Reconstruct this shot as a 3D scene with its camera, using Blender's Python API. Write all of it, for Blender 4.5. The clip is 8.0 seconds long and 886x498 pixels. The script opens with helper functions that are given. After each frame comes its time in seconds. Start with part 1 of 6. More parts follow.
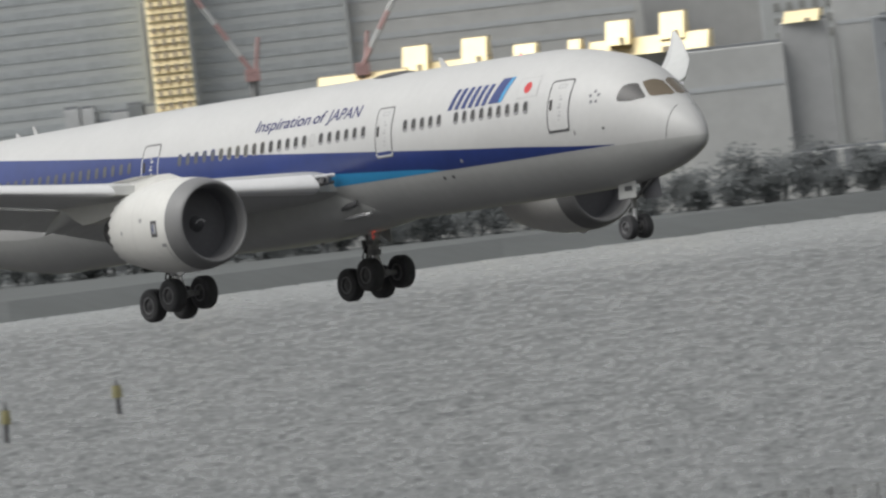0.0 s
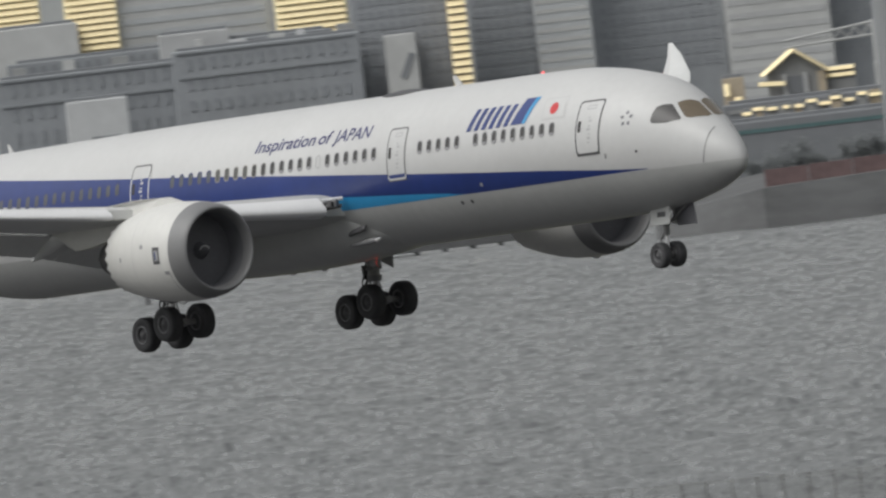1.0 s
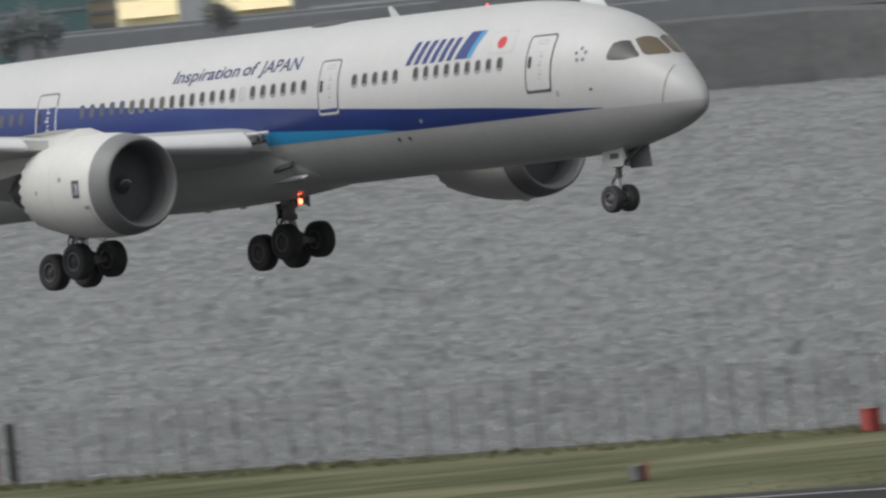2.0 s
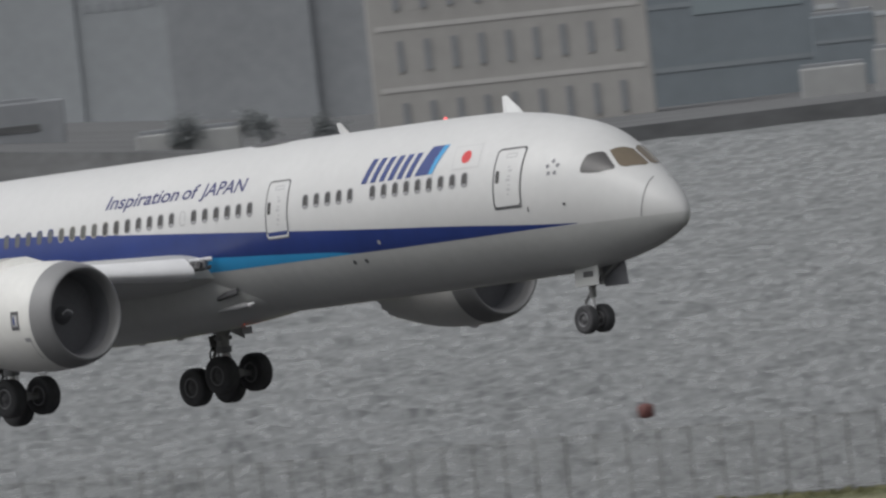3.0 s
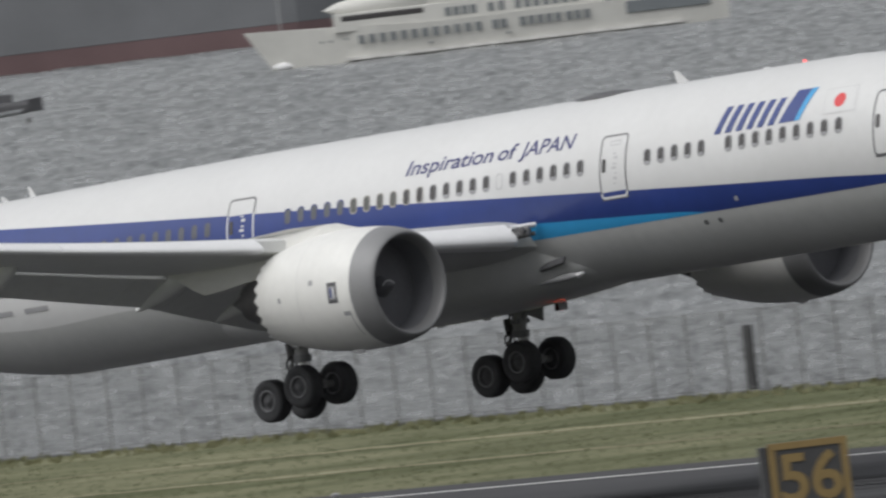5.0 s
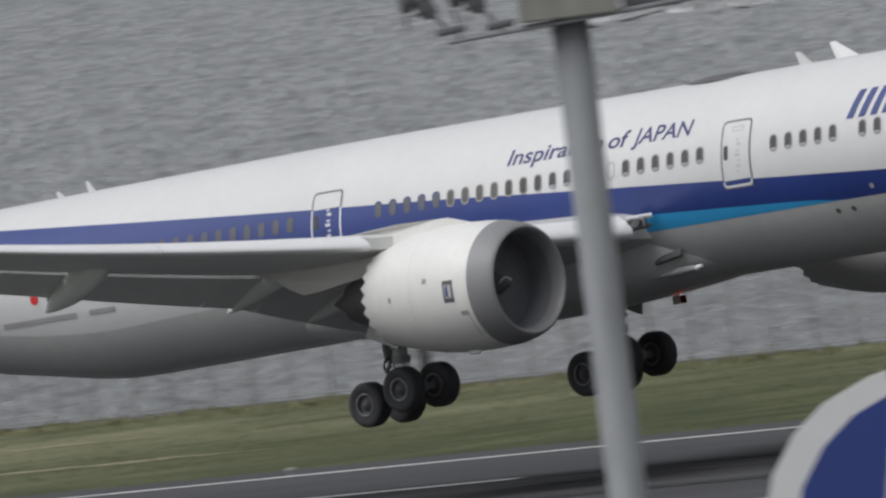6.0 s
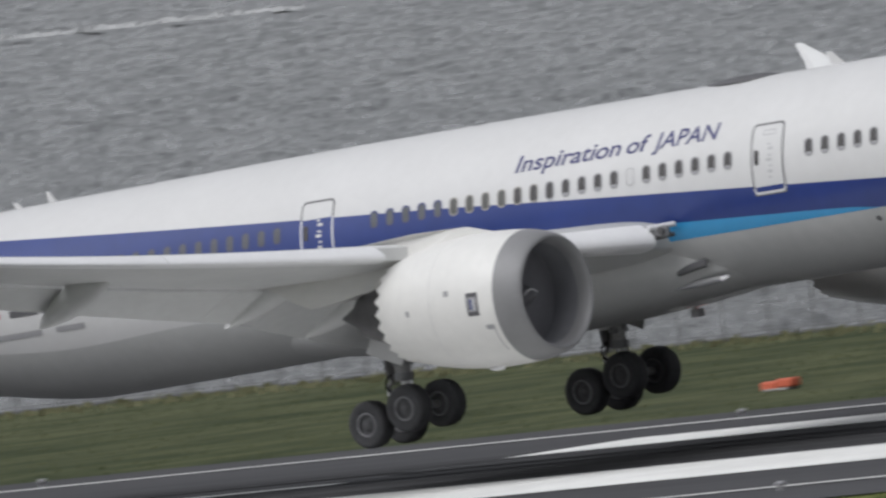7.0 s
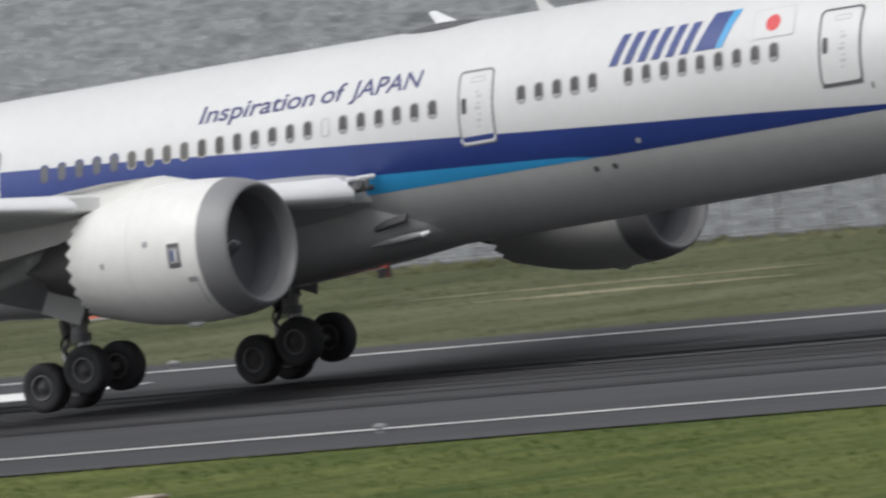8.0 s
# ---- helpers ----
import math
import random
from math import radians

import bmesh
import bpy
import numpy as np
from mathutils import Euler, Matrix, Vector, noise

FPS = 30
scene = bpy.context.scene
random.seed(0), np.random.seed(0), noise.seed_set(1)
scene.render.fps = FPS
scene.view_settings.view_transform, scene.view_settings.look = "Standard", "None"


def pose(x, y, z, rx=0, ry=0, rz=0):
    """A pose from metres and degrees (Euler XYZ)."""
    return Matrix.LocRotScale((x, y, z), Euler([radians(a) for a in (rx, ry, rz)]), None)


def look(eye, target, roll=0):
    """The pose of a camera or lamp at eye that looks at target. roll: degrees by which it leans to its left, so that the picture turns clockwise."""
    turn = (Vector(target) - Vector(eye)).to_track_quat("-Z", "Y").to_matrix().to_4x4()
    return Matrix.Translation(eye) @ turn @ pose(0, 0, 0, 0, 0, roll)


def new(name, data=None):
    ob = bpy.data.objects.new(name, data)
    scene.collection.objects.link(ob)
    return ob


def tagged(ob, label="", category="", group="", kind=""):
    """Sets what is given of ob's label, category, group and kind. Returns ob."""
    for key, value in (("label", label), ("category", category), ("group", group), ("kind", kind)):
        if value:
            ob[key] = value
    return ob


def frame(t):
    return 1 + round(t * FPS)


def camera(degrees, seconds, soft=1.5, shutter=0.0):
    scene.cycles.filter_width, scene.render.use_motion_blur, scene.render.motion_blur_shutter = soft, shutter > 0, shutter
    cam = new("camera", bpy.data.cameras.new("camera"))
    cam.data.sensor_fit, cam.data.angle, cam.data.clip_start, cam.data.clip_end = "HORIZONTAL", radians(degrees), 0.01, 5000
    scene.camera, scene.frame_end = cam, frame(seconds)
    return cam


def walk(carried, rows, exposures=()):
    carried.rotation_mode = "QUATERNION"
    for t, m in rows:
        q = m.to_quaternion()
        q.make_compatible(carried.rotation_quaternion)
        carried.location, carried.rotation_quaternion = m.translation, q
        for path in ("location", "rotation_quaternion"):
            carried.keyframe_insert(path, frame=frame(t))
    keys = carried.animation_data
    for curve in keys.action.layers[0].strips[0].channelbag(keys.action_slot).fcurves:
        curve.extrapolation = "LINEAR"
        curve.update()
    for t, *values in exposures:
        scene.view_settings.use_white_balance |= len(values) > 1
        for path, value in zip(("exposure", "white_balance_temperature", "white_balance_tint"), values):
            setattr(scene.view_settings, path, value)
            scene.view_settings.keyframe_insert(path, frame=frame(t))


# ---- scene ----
# ---------------------------------------------------------------- camera
EYE = (0.0, 0.0, 22.3)


def aim(bearing, tilt, lean, sway):
    """Pose near EYE: bearing to the left of +y, tilt upwards, picture leaning anticlockwise, sway to the left in metres."""
    b, e = radians(bearing), radians(tilt)
    way = Vector((-math.sin(b) * math.cos(e), math.cos(b) * math.cos(e), math.sin(e)))
    eye = Vector(EYE) - Vector((math.cos(b), math.sin(b), 0.0)) * sway
    return look(eye, eye + way * 100.0, -lean)


# camera: seconds, bearing to the left of +y, tilt, lean, sway
CAMERA_ROWS = (
    (0.0, 58.520, -0.266, 6.47, 0.00),
    (0.5, 57.719, -0.311, 6.40, 0.00),
    (1.0, 56.752, -0.337, 6.64, 0.00),
    (1.2, 56.383, -0.390, 6.17, 0.00),
    (1.5, 55.780, -0.483, 5.47, 0.00),
    (1.7, 55.371, -0.541, 5.43, 0.00),
    (2.0, 54.676, -0.626, 5.44, 0.00),
    (2.2, 54.149, -0.642, 5.40, 0.00),
    (3.3, 51.772, -0.568, 6.49, 0.30),
    (3.5, 51.317, -0.617, 6.67, 0.33),
    (3.9, 50.534, -0.713, 6.59, 0.35),
    (4.0, 50.331, -0.740, 6.52, 0.30),
    (4.2, 49.963, -0.803, 6.50, 0.20),
    (4.5, 49.278, -0.854, 6.56, 0.01),
    (4.6, 49.039, -0.871, 6.58, -0.04),
    (5.0, 48.261, -0.856, 6.66, -0.22),
    (5.2, 47.860, -0.887, 6.67, -0.22),
    (6.3, 44.699, -1.021, 7.12, 0.00),
    (6.5, 43.923, -1.060, 7.14, 0.00),
    (6.7, 43.255, -1.100, 7.12, 0.00),
    (6.9, 42.847, -1.096, 7.10, 0.00),
    (7.0, 42.614, -1.085, 7.09, 0.00),
    (7.2, 41.987, -1.109, 6.92, 0.00),
    (7.3, 41.405, -1.143, 6.90, 0.00),
    (7.4, 40.900, -1.203, 6.88, 0.00),
    (7.5, 40.328, -1.242, 6.85, 0.00),
    (8.0, 38.471, -1.379, 6.05, 0.00),
)
PLANE_ROWS = (
    (0.0, -1004.24, 606.22, 15.84, 3.59, 1.36, -0.57),
    (0.5, -971.06, 606.22, 14.84, 3.56, 1.10, -0.53),
    (1.0, -938.09, 606.23, 13.71, 3.54, 0.93, -0.49),
    (1.5, -905.34, 606.24, 12.48, 3.52, 0.87, -0.46),
    (2.0, -872.80, 606.24, 11.19, 3.49, 0.96, -0.42),
    (2.5, -840.48, 606.25, 9.90, 3.47, 1.16, -0.39),
    (3.0, -808.37, 606.26, 8.63, 3.45, 1.46, -0.35),
    (3.5, -776.49, 606.27, 7.43, 3.42, 1.79, -0.36),
    (4.0, -744.83, 606.28, 6.32, 3.40, 2.10, -0.80),
    (4.5, -713.39, 606.29, 5.32, 3.38, 2.36, -1.05),
    (5.0, -682.19, 606.29, 4.45, 3.35, 2.53, -0.90),
    (5.5, -651.50, 606.30, 3.70, 3.33, 2.60, -0.58),
    (6.0, -620.95, 606.31, 3.08, 3.31, 2.57, -0.22),
    (6.5, -589.44, 606.83, 2.53, 3.23, 2.53, -0.10),
    (7.0, -558.00, 607.87, 1.99, 3.10, 2.55, -0.06),
    (7.5, -526.67, 608.86, 1.45, 2.97, 2.81, -0.15),
    (8.0, -494.98, 610.19, 0.83, 2.77, 3.52, -0.30),
)

cam = camera(math.degrees(2 * math.atan(784 / 50500)), 8.0, soft=2.4, shutter=0.2)
walk(cam, [(t, aim(b, e, r, s)) for t, b, e, r, s in CAMERA_ROWS], exposures=[(0.0, -0.13, 6550, 8), (0.5, -0.16, 6550, 8), (1.2, -0.25, 6500, 8), (2.2, -0.25, 6450, 8), (3.5, -0.30, 6400, 11), (4.2, -0.27, 6400, 12), (4.6, -0.12, 6400, 11), (5.2, -0.08, 6400, 9), (6.5, -0.18, 6280, 11), (7.0, -0.18, 6280, 11), (7.5, -0.30, 6300, 11), (8.0, 0.07, 6350, 10)])

# ---------------------------------------------------------------- daylight
SUN_UP, SUN_BEARING = radians(50), radians(-24)
world = bpy.data.worlds.new("overcast")
scene.world = world
world.use_nodes = True
wn, wl = world.node_tree.nodes, world.node_tree.links
wn.clear()
sky = wn.new("ShaderNodeTexSky")
sky.sky_type, sky.sun_disc, sky.sun_elevation, sky.sun_rotation = "NISHITA", False, SUN_UP, math.pi - SUN_BEARING
sky.air_density, sky.dust_density, sky.ozone_density = 1.0, 4.0, 1.0
grey = wn.new("ShaderNodeHueSaturation")
grey.inputs["Saturation"].default_value = 0.12
back = wn.new("ShaderNodeBackground")
back.inputs["Strength"].default_value = 0.125
wout = wn.new("ShaderNodeOutputWorld")
# the cloud deck is brightest overhead
wtc, wsep = wn.new("ShaderNodeTexCoord"), wn.new("ShaderNodeSeparateXYZ")
wl.new(wtc.outputs["Generated"], wsep.inputs[0])
wmap = wn.new("ShaderNodeMapRange")
wmap.inputs["From Min"].default_value, wmap.inputs["From Max"].default_value = 0.0, 0.9
wmap.inputs["To Min"].default_value, wmap.inputs["To Max"].default_value = 0.80, 1.55
wl.new(wsep.outputs["Z"], wmap.inputs["Value"])
wmul = wn.new("ShaderNodeVectorMath")
wmul.operation = "SCALE"
wl.new(sky.outputs[0], grey.inputs["Color"])
wl.new(grey.outputs[0], wmul.inputs[0])
wl.new(wmap.outputs[0], wmul.inputs["Scale"])
wl.new(wmul.outputs[0], back.inputs["Color"])
wl.new(back.outputs[0], wout.inputs["Surface"])

sun = new("sun", bpy.data.lights.new("sun", "SUN"))
sun.data.energy, sun.data.angle, sun.data.color = 0.85, radians(25), (1.0, 0.97, 0.93)
sun.matrix_world = look((0, 0, 0), (math.sin(SUN_BEARING) * math.cos(SUN_UP), math.cos(SUN_BEARING) * math.cos(SUN_UP), -math.sin(SUN_UP)))


# ---------------------------------------------------------------- materials
def mat(name, color, rough=0.6, metal=0.0, vary=0.12, scale=1.0, fine=12.0, bump=0.0, spec=0.5, stretch=(1, 1, 1), second=None, coat=0.0):
    """Principled surface whose colour varies at two scales; scale and fine are cycles a metre."""
    m = bpy.data.materials.new(name)
    m.use_nodes = True
    n, l = m.node_tree.nodes, m.node_tree.links
    p = n["Principled BSDF"]
    p.inputs["Roughness"].default_value, p.inputs["Metallic"].default_value = rough, metal
    p.inputs["Specular IOR Level"].default_value = spec
    p.inputs["Coat Weight"].default_value = coat
    tc, mp = n.new("ShaderNodeTexCoord"), n.new("ShaderNodeMapping")
    mp.inputs["Scale"].default_value = stretch
    l.new(tc.outputs["Object"], mp.inputs["Vector"])
    a, b = n.new("ShaderNodeTexNoise"), n.new("ShaderNodeTexNoise")
    for node, s in ((a, scale), (b, fine)):
        node.inputs["Scale"].default_value, node.inputs["Detail"].default_value = s, 4.0
        l.new(mp.outputs[0], node.inputs["Vector"])
    mixn = n.new("ShaderNodeMix")
    mixn.data_type = "FLOAT"
    mixn.inputs[0].default_value = 0.4
    l.new(a.outputs["Fac"], mixn.inputs[2])
    l.new(b.outputs["Fac"], mixn.inputs[3])
    ramp = n.new("ShaderNodeValToRGB")
    lo = [c * (1 - vary) for c in color]
    hi = [min(1.0, c * (1 + vary)) for c in (second or color)]
    ramp.color_ramp.elements[0].position, ramp.color_ramp.elements[1].position = 0.35, 0.65
    ramp.color_ramp.elements[0].color, ramp.color_ramp.elements[1].color = (*lo, 1), (*hi, 1)
    l.new(mixn.outputs[0], ramp.inputs[0])
    l.new(ramp.outputs[0], p.inputs["Base Color"])
    if bump:
        bp = n.new("ShaderNodeBump")
        bp.inputs["Strength"].default_value, bp.inputs["Distance"].default_value = 1.0, bump
        l.new(mixn.outputs[0], bp.inputs["Height"])
        l.new(bp.outputs[0], p.inputs["Normal"])
    return m


def glow(name, color, power):
    m = bpy.data.materials.new(name)
    m.use_nodes = True
    p = m.node_tree.nodes["Principled BSDF"]
    p.inputs["Base Color"].default_value = (*color, 1)
    p.inputs["Emission Color"].default_value, p.inputs["Emission Strength"].default_value = (*color, 1), power
    return m


WHITE = mat("white_paint", (0.55, 0.55, 0.55), 0.42, vary=0.035, scale=0.25, fine=3.0, coat=0.08)
GREY_PAINT = mat("grey_paint", (0.45, 0.455, 0.45), 0.45, vary=0.06, scale=0.3, fine=2.5, coat=0.2)
WING_GREY = mat("wing_grey", (0.60, 0.605, 0.60), 0.4, vary=0.06, scale=0.4, fine=3.0)
NACELLE = mat("nacelle_white", (0.66, 0.655, 0.635), 0.4, vary=0.05, scale=0.5, fine=3.0, coat=0.1)
BLUE = mat("deep_blue_paint", (0.018, 0.038, 0.175), 0.35, vary=0.10, scale=0.3, fine=2.0, coat=0.15)
INK = mat("dark_blue_ink", (0.040, 0.042, 0.14), 0.35, vary=0.08)
SKYBLUE = mat("light_blue_paint", (0.035, 0.28, 0.56), 0.3, vary=0.06, scale=0.3, fine=2.0, coat=0.3)
RED = mat("red_paint", (0.55, 0.03, 0.035), 0.4, vary=0.06, scale=2.0)
LINE_DARK = mat("dark_seal", (0.085, 0.085, 0.09), 0.6, vary=0.1)
EMBLEM_GREY = mat("emblem_grey", (0.20, 0.20, 0.22), 0.5, vary=0.1)
LINE_GREY = mat("grey_seal", (0.30, 0.30, 0.31), 0.5, vary=0.1)
PANE = mat("dark_pane", (0.055, 0.052, 0.052), 0.2, vary=0.1)
PANE_WARM = mat("tinted_windscreen", (0.15, 0.12, 0.085), 0.12, vary=0.1)
LIP = mat("dull_metal_lip", (0.21, 0.21, 0.215), 0.5, metal=0.1, vary=0.05, scale=1.0)
PANE_DULL = mat("dull_pane", (0.085, 0.085, 0.08), 0.3, vary=0.1)
SLAT = mat("bare_metal_slat", (0.78, 0.78, 0.79), 0.35, metal=0.2, vary=0.05, scale=0.6)
FAN = mat("titanium_fan", (0.125, 0.125, 0.135), 0.6, vary=0.12)
DUCT = mat("acoustic_liner", (0.15, 0.152, 0.165), 0.6, vary=0.08, scale=2.0, fine=20.0)
EXHAUST = mat("heat_stained_metal", (0.09, 0.088, 0.09), 0.5, metal=0.4, vary=0.25, scale=1.5)
RUBBER = mat("tyre_rubber", (0.052, 0.052, 0.056), 0.75, vary=0.2, scale=3.0)
BLACK = mat("matt_black", (0.003, 0.003, 0.003), 0.9, spec=0.0)
HUB = mat("wheel_rim", (0.20, 0.20, 0.21), 0.45, metal=0.3, vary=0.15, scale=4.0)
STRUT = mat("gear_strut", (0.27, 0.27, 0.27), 0.4, metal=0.3, vary=0.15, scale=3.0)


# ---------------------------------------------------------------- mesh helpers
def mesh_from(name, verts, faces, smooth=False):
    me = bpy.data.meshes.new(name)
    me.from_pydata([tuple(map(float, v)) for v in verts], [], [tuple(f) for f in faces])
    me.update()
    if smooth:
        me.shade_smooth()
    return me


def part(name, me, material, parent=None, label="", at=None):
    """One mesh object, of a mesh or a bmesh, under a thing or a part."""
    if isinstance(me, bmesh.types.BMesh):
        bm, me = me, bpy.data.meshes.new(name)
        bm.to_mesh(me)
        bm.free()
    if not me.materials:
        me.materials.append(material)
    ob = new(name, me)
    if parent is not None:
        ob.parent = parent
    if at is not None:
        ob.matrix_basis = at if isinstance(at, Matrix) else Matrix.Translation(at)
    return tagged(ob, label)


def thing(name, label, category, at=None, group="", kind=""):
    ob = new(name)
    ob.empty_display_size = 0.5
    if at is not None:
        ob.matrix_basis = at if isinstance(at, Matrix) else Matrix.Translation(at)
    return tagged(ob, label, category, group, kind)


def box(sx, sy, sz, bevel=0.0, base=False):
    """A bevelled block about its centre, or standing on z = 0."""
    bm = bmesh.new()
    bmesh.ops.create_cube(bm, size=1.0)
    bmesh.ops.scale(bm, vec=(sx, sy, sz), verts=bm.verts)
    if base:
        bmesh.ops.translate(bm, vec=(0, 0, sz / 2), verts=bm.verts)
    if bevel:
        bmesh.ops.bevel(bm, geom=list(bm.edges), offset=bevel, segments=2, affect="EDGES", profile=0.5)
    return bm


def rod(a, b, r0, r1=None, seg=12, caps=True):
    """A tapered round bar from a to b."""
    a, b = Vector(a), Vector(b)
    r1 = r0 if r1 is None else r1
    q = (b - a).to_track_quat("Z", "Y").to_matrix()
    v = [a + q @ Vector((r0 * math.cos(k), r0 * math.sin(k), 0)) for k in np.linspace(0, 2 * math.pi, seg, endpoint=False)]
    v += [b + q @ Vector((r1 * math.cos(k), r1 * math.sin(k), 0)) for k in np.linspace(0, 2 * math.pi, seg, endpoint=False)]
    f = [(i, (i + 1) % seg, seg + (i + 1) % seg, seg + i) for i in range(seg)]
    if caps:
        f += [tuple(range(seg))[::-1], tuple(range(seg, 2 * seg))]
    return mesh_from("rod", v, f)


def lathe(profile, seg=64, axis="x", smooth=True, closed=False):
    """Turns (along, radius) pairs round an axis."""
    v, f, n = [], [], len(profile)
    for k in range(seg):
        c, s = math.cos(2 * math.pi * k / seg), math.sin(2 * math.pi * k / seg)
        for d, r in profile:
            v.append((d, r * c, r * s) if axis == "x" else (r * c, d, r * s) if axis == "y" else (r * c, r * s, d))
    for k in range(seg):
        j = (k + 1) % seg
        for i in range(n - 1 + closed):
            i2 = (i + 1) % n
            f.append((k * n + i, k * n + i2, j * n + i2, j * n + i))
    me = mesh_from("lathe", v, f, smooth)
    bm = bmesh.new()
    bm.from_mesh(me)
    bmesh.ops.remove_doubles(bm, verts=bm.verts, dist=1e-5)
    bmesh.ops.recalc_face_normals(bm, faces=bm.faces)
    bm.to_mesh(me)
    bm.free()
    return me


def hermite(x, xs, ys):
    """Smooth curve through (xs, ys), xs rising."""
    x, xs, ys = np.asarray(x, float), np.asarray(xs, float), np.asarray(ys, float)
    d = np.diff(ys) / np.diff(xs)
    m = np.concatenate([[d[0]], np.where(d[:-1] * d[1:] > 0, 2 * d[:-1] * d[1:] / np.where(d[:-1] + d[1:] == 0, 1, d[:-1] + d[1:]), 0), [d[-1]]])
    i = np.clip(np.searchsorted(xs, x) - 1, 0, len(xs) - 2)
    h = xs[i + 1] - xs[i]
    t = np.clip((x - xs[i]) / h, 0, 1)
    return (2 * t**3 - 3 * t**2 + 1) * ys[i] + (t**3 - 2 * t**2 + t) * h * m[i] + (3 * t**2 - 2 * t**3) * ys[i + 1] + (t**3 - t**2) * h * m[i + 1]


# ---------------------------------------------------------------- setting
def water_sheet():
    """The bay: one sheet to the horizon, with real waves in the sector that the camera sweeps."""
    az = np.concatenate([np.linspace(61.5, 37.0, 760), np.linspace(36.0, -298.0, 90)])
    inv = np.linspace(1 / 850.0, 1 / 4990.0, 620)
    r = np.concatenate([[150, 400, 700], 1 / inv])
    a = np.radians(az)[None, :]
    x, y = -np.sin(a) * r[:, None], np.cos(a) * r[:, None]
    rng = np.random.default_rng(7)
    z = np.zeros_like(x)
    for i in range(40):
        lam = 3.0 * (16.0 / 3.0) ** rng.random()
        th = math.radians(205) + rng.normal(0, 0.6)
        k = 2 * math.pi / lam
        ph = k * (x * math.cos(th) + y * math.sin(th)) + rng.random() * 6.28
        ridge = 1 - np.abs(np.sin(ph / 2)) * 2
        z += ridge * lam * 0.0105 * (0.55 + 0.45 * np.sin(0.013 * x * math.cos(i) + 0.011 * y * math.sin(i) + i))
    fade = np.clip((4200 - r) / 2600, 0.25, 1)[:, None] * (r > 800)[:, None]
    inside = ((az < 61.4) & (az > 37.1))[None, :]
    z = np.where(inside, z * fade, 0) - 2.0
    v = np.stack([x, y, z], -1).reshape(-1, 3)
    nr, na = len(r), len(az)
    i, j = np.meshgrid(np.arange(nr - 1), np.arange(na), indexing="ij")
    j2 = (j + 1) % na
    quads = np.stack([i * na + j, i * na + j2, (i + 1) * na + j2, (i + 1) * na + j], -1).reshape(-1, 4)
    me = bpy.data.meshes.new("water")
    me.vertices.add(len(v))
    me.vertices.foreach_set("co", v.ravel())
    me.loops.add(quads.size)
    me.loops.foreach_set("vertex_index", quads.ravel())
    me.polygons.add(len(quads))
    me.polygons.foreach_set("loop_start", np.arange(0, quads.size, 4))
    me.update(calc_edges=True)
    me.shade_smooth()
    # layout for the painted light and dark of the waves: bearing and nearness
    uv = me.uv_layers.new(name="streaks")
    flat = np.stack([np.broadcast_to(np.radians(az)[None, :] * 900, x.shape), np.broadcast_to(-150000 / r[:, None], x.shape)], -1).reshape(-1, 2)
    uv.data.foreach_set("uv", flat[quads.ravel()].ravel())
    m = mat("bay_water", (0.03, 0.033, 0.034), 0.16, vary=0.2, scale=0.02, fine=0.15, spec=0.5)
    n, l = m.node_tree.nodes, m.node_tree.links
    p = n["Principled BSDF"]
    um = n.new("ShaderNodeUVMap")
    um.uv_map = "streaks"
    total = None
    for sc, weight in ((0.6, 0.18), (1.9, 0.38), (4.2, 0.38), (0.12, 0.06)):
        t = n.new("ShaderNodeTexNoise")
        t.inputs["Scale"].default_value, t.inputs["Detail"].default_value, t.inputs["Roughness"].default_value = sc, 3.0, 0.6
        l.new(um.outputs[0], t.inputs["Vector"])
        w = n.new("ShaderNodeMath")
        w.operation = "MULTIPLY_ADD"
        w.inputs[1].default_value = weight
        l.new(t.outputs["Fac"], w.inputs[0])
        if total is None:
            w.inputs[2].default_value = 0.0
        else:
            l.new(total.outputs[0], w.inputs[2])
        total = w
    # bright crests and dark troughs are painted into the base colour
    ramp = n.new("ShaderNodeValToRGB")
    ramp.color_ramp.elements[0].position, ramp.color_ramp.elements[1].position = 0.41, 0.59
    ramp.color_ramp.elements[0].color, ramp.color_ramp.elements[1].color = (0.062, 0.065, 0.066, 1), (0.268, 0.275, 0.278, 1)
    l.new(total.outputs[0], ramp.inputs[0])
    # far water paled in its colour, as it mirrors sky at a grazing angle
    sep, far, far_sheen = (n.new("ShaderNode" + k) for k in ("SeparateXYZ", "MapRange", "Mix"))
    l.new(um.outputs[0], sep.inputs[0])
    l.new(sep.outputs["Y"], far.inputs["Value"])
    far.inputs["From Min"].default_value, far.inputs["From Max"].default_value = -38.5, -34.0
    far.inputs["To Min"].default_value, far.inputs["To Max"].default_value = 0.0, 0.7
    far_sheen.data_type = "RGBA"
    l.new(far.outputs[0], far_sheen.inputs[0])
    # the darker tone of near water is put into its colour too
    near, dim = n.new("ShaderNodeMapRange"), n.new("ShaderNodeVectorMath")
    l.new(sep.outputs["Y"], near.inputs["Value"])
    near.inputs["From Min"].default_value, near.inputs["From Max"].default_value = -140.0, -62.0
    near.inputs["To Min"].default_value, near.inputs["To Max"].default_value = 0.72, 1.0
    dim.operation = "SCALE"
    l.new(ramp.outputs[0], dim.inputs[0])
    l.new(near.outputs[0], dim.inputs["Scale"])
    l.new(dim.outputs[0], far_sheen.inputs[6])
    far_sheen.inputs[7].default_value = (0.36, 0.37, 0.37, 1)
    l.new(far_sheen.outputs[2], p.inputs["Base Color"])
    mr = n.new("ShaderNodeMapRange")
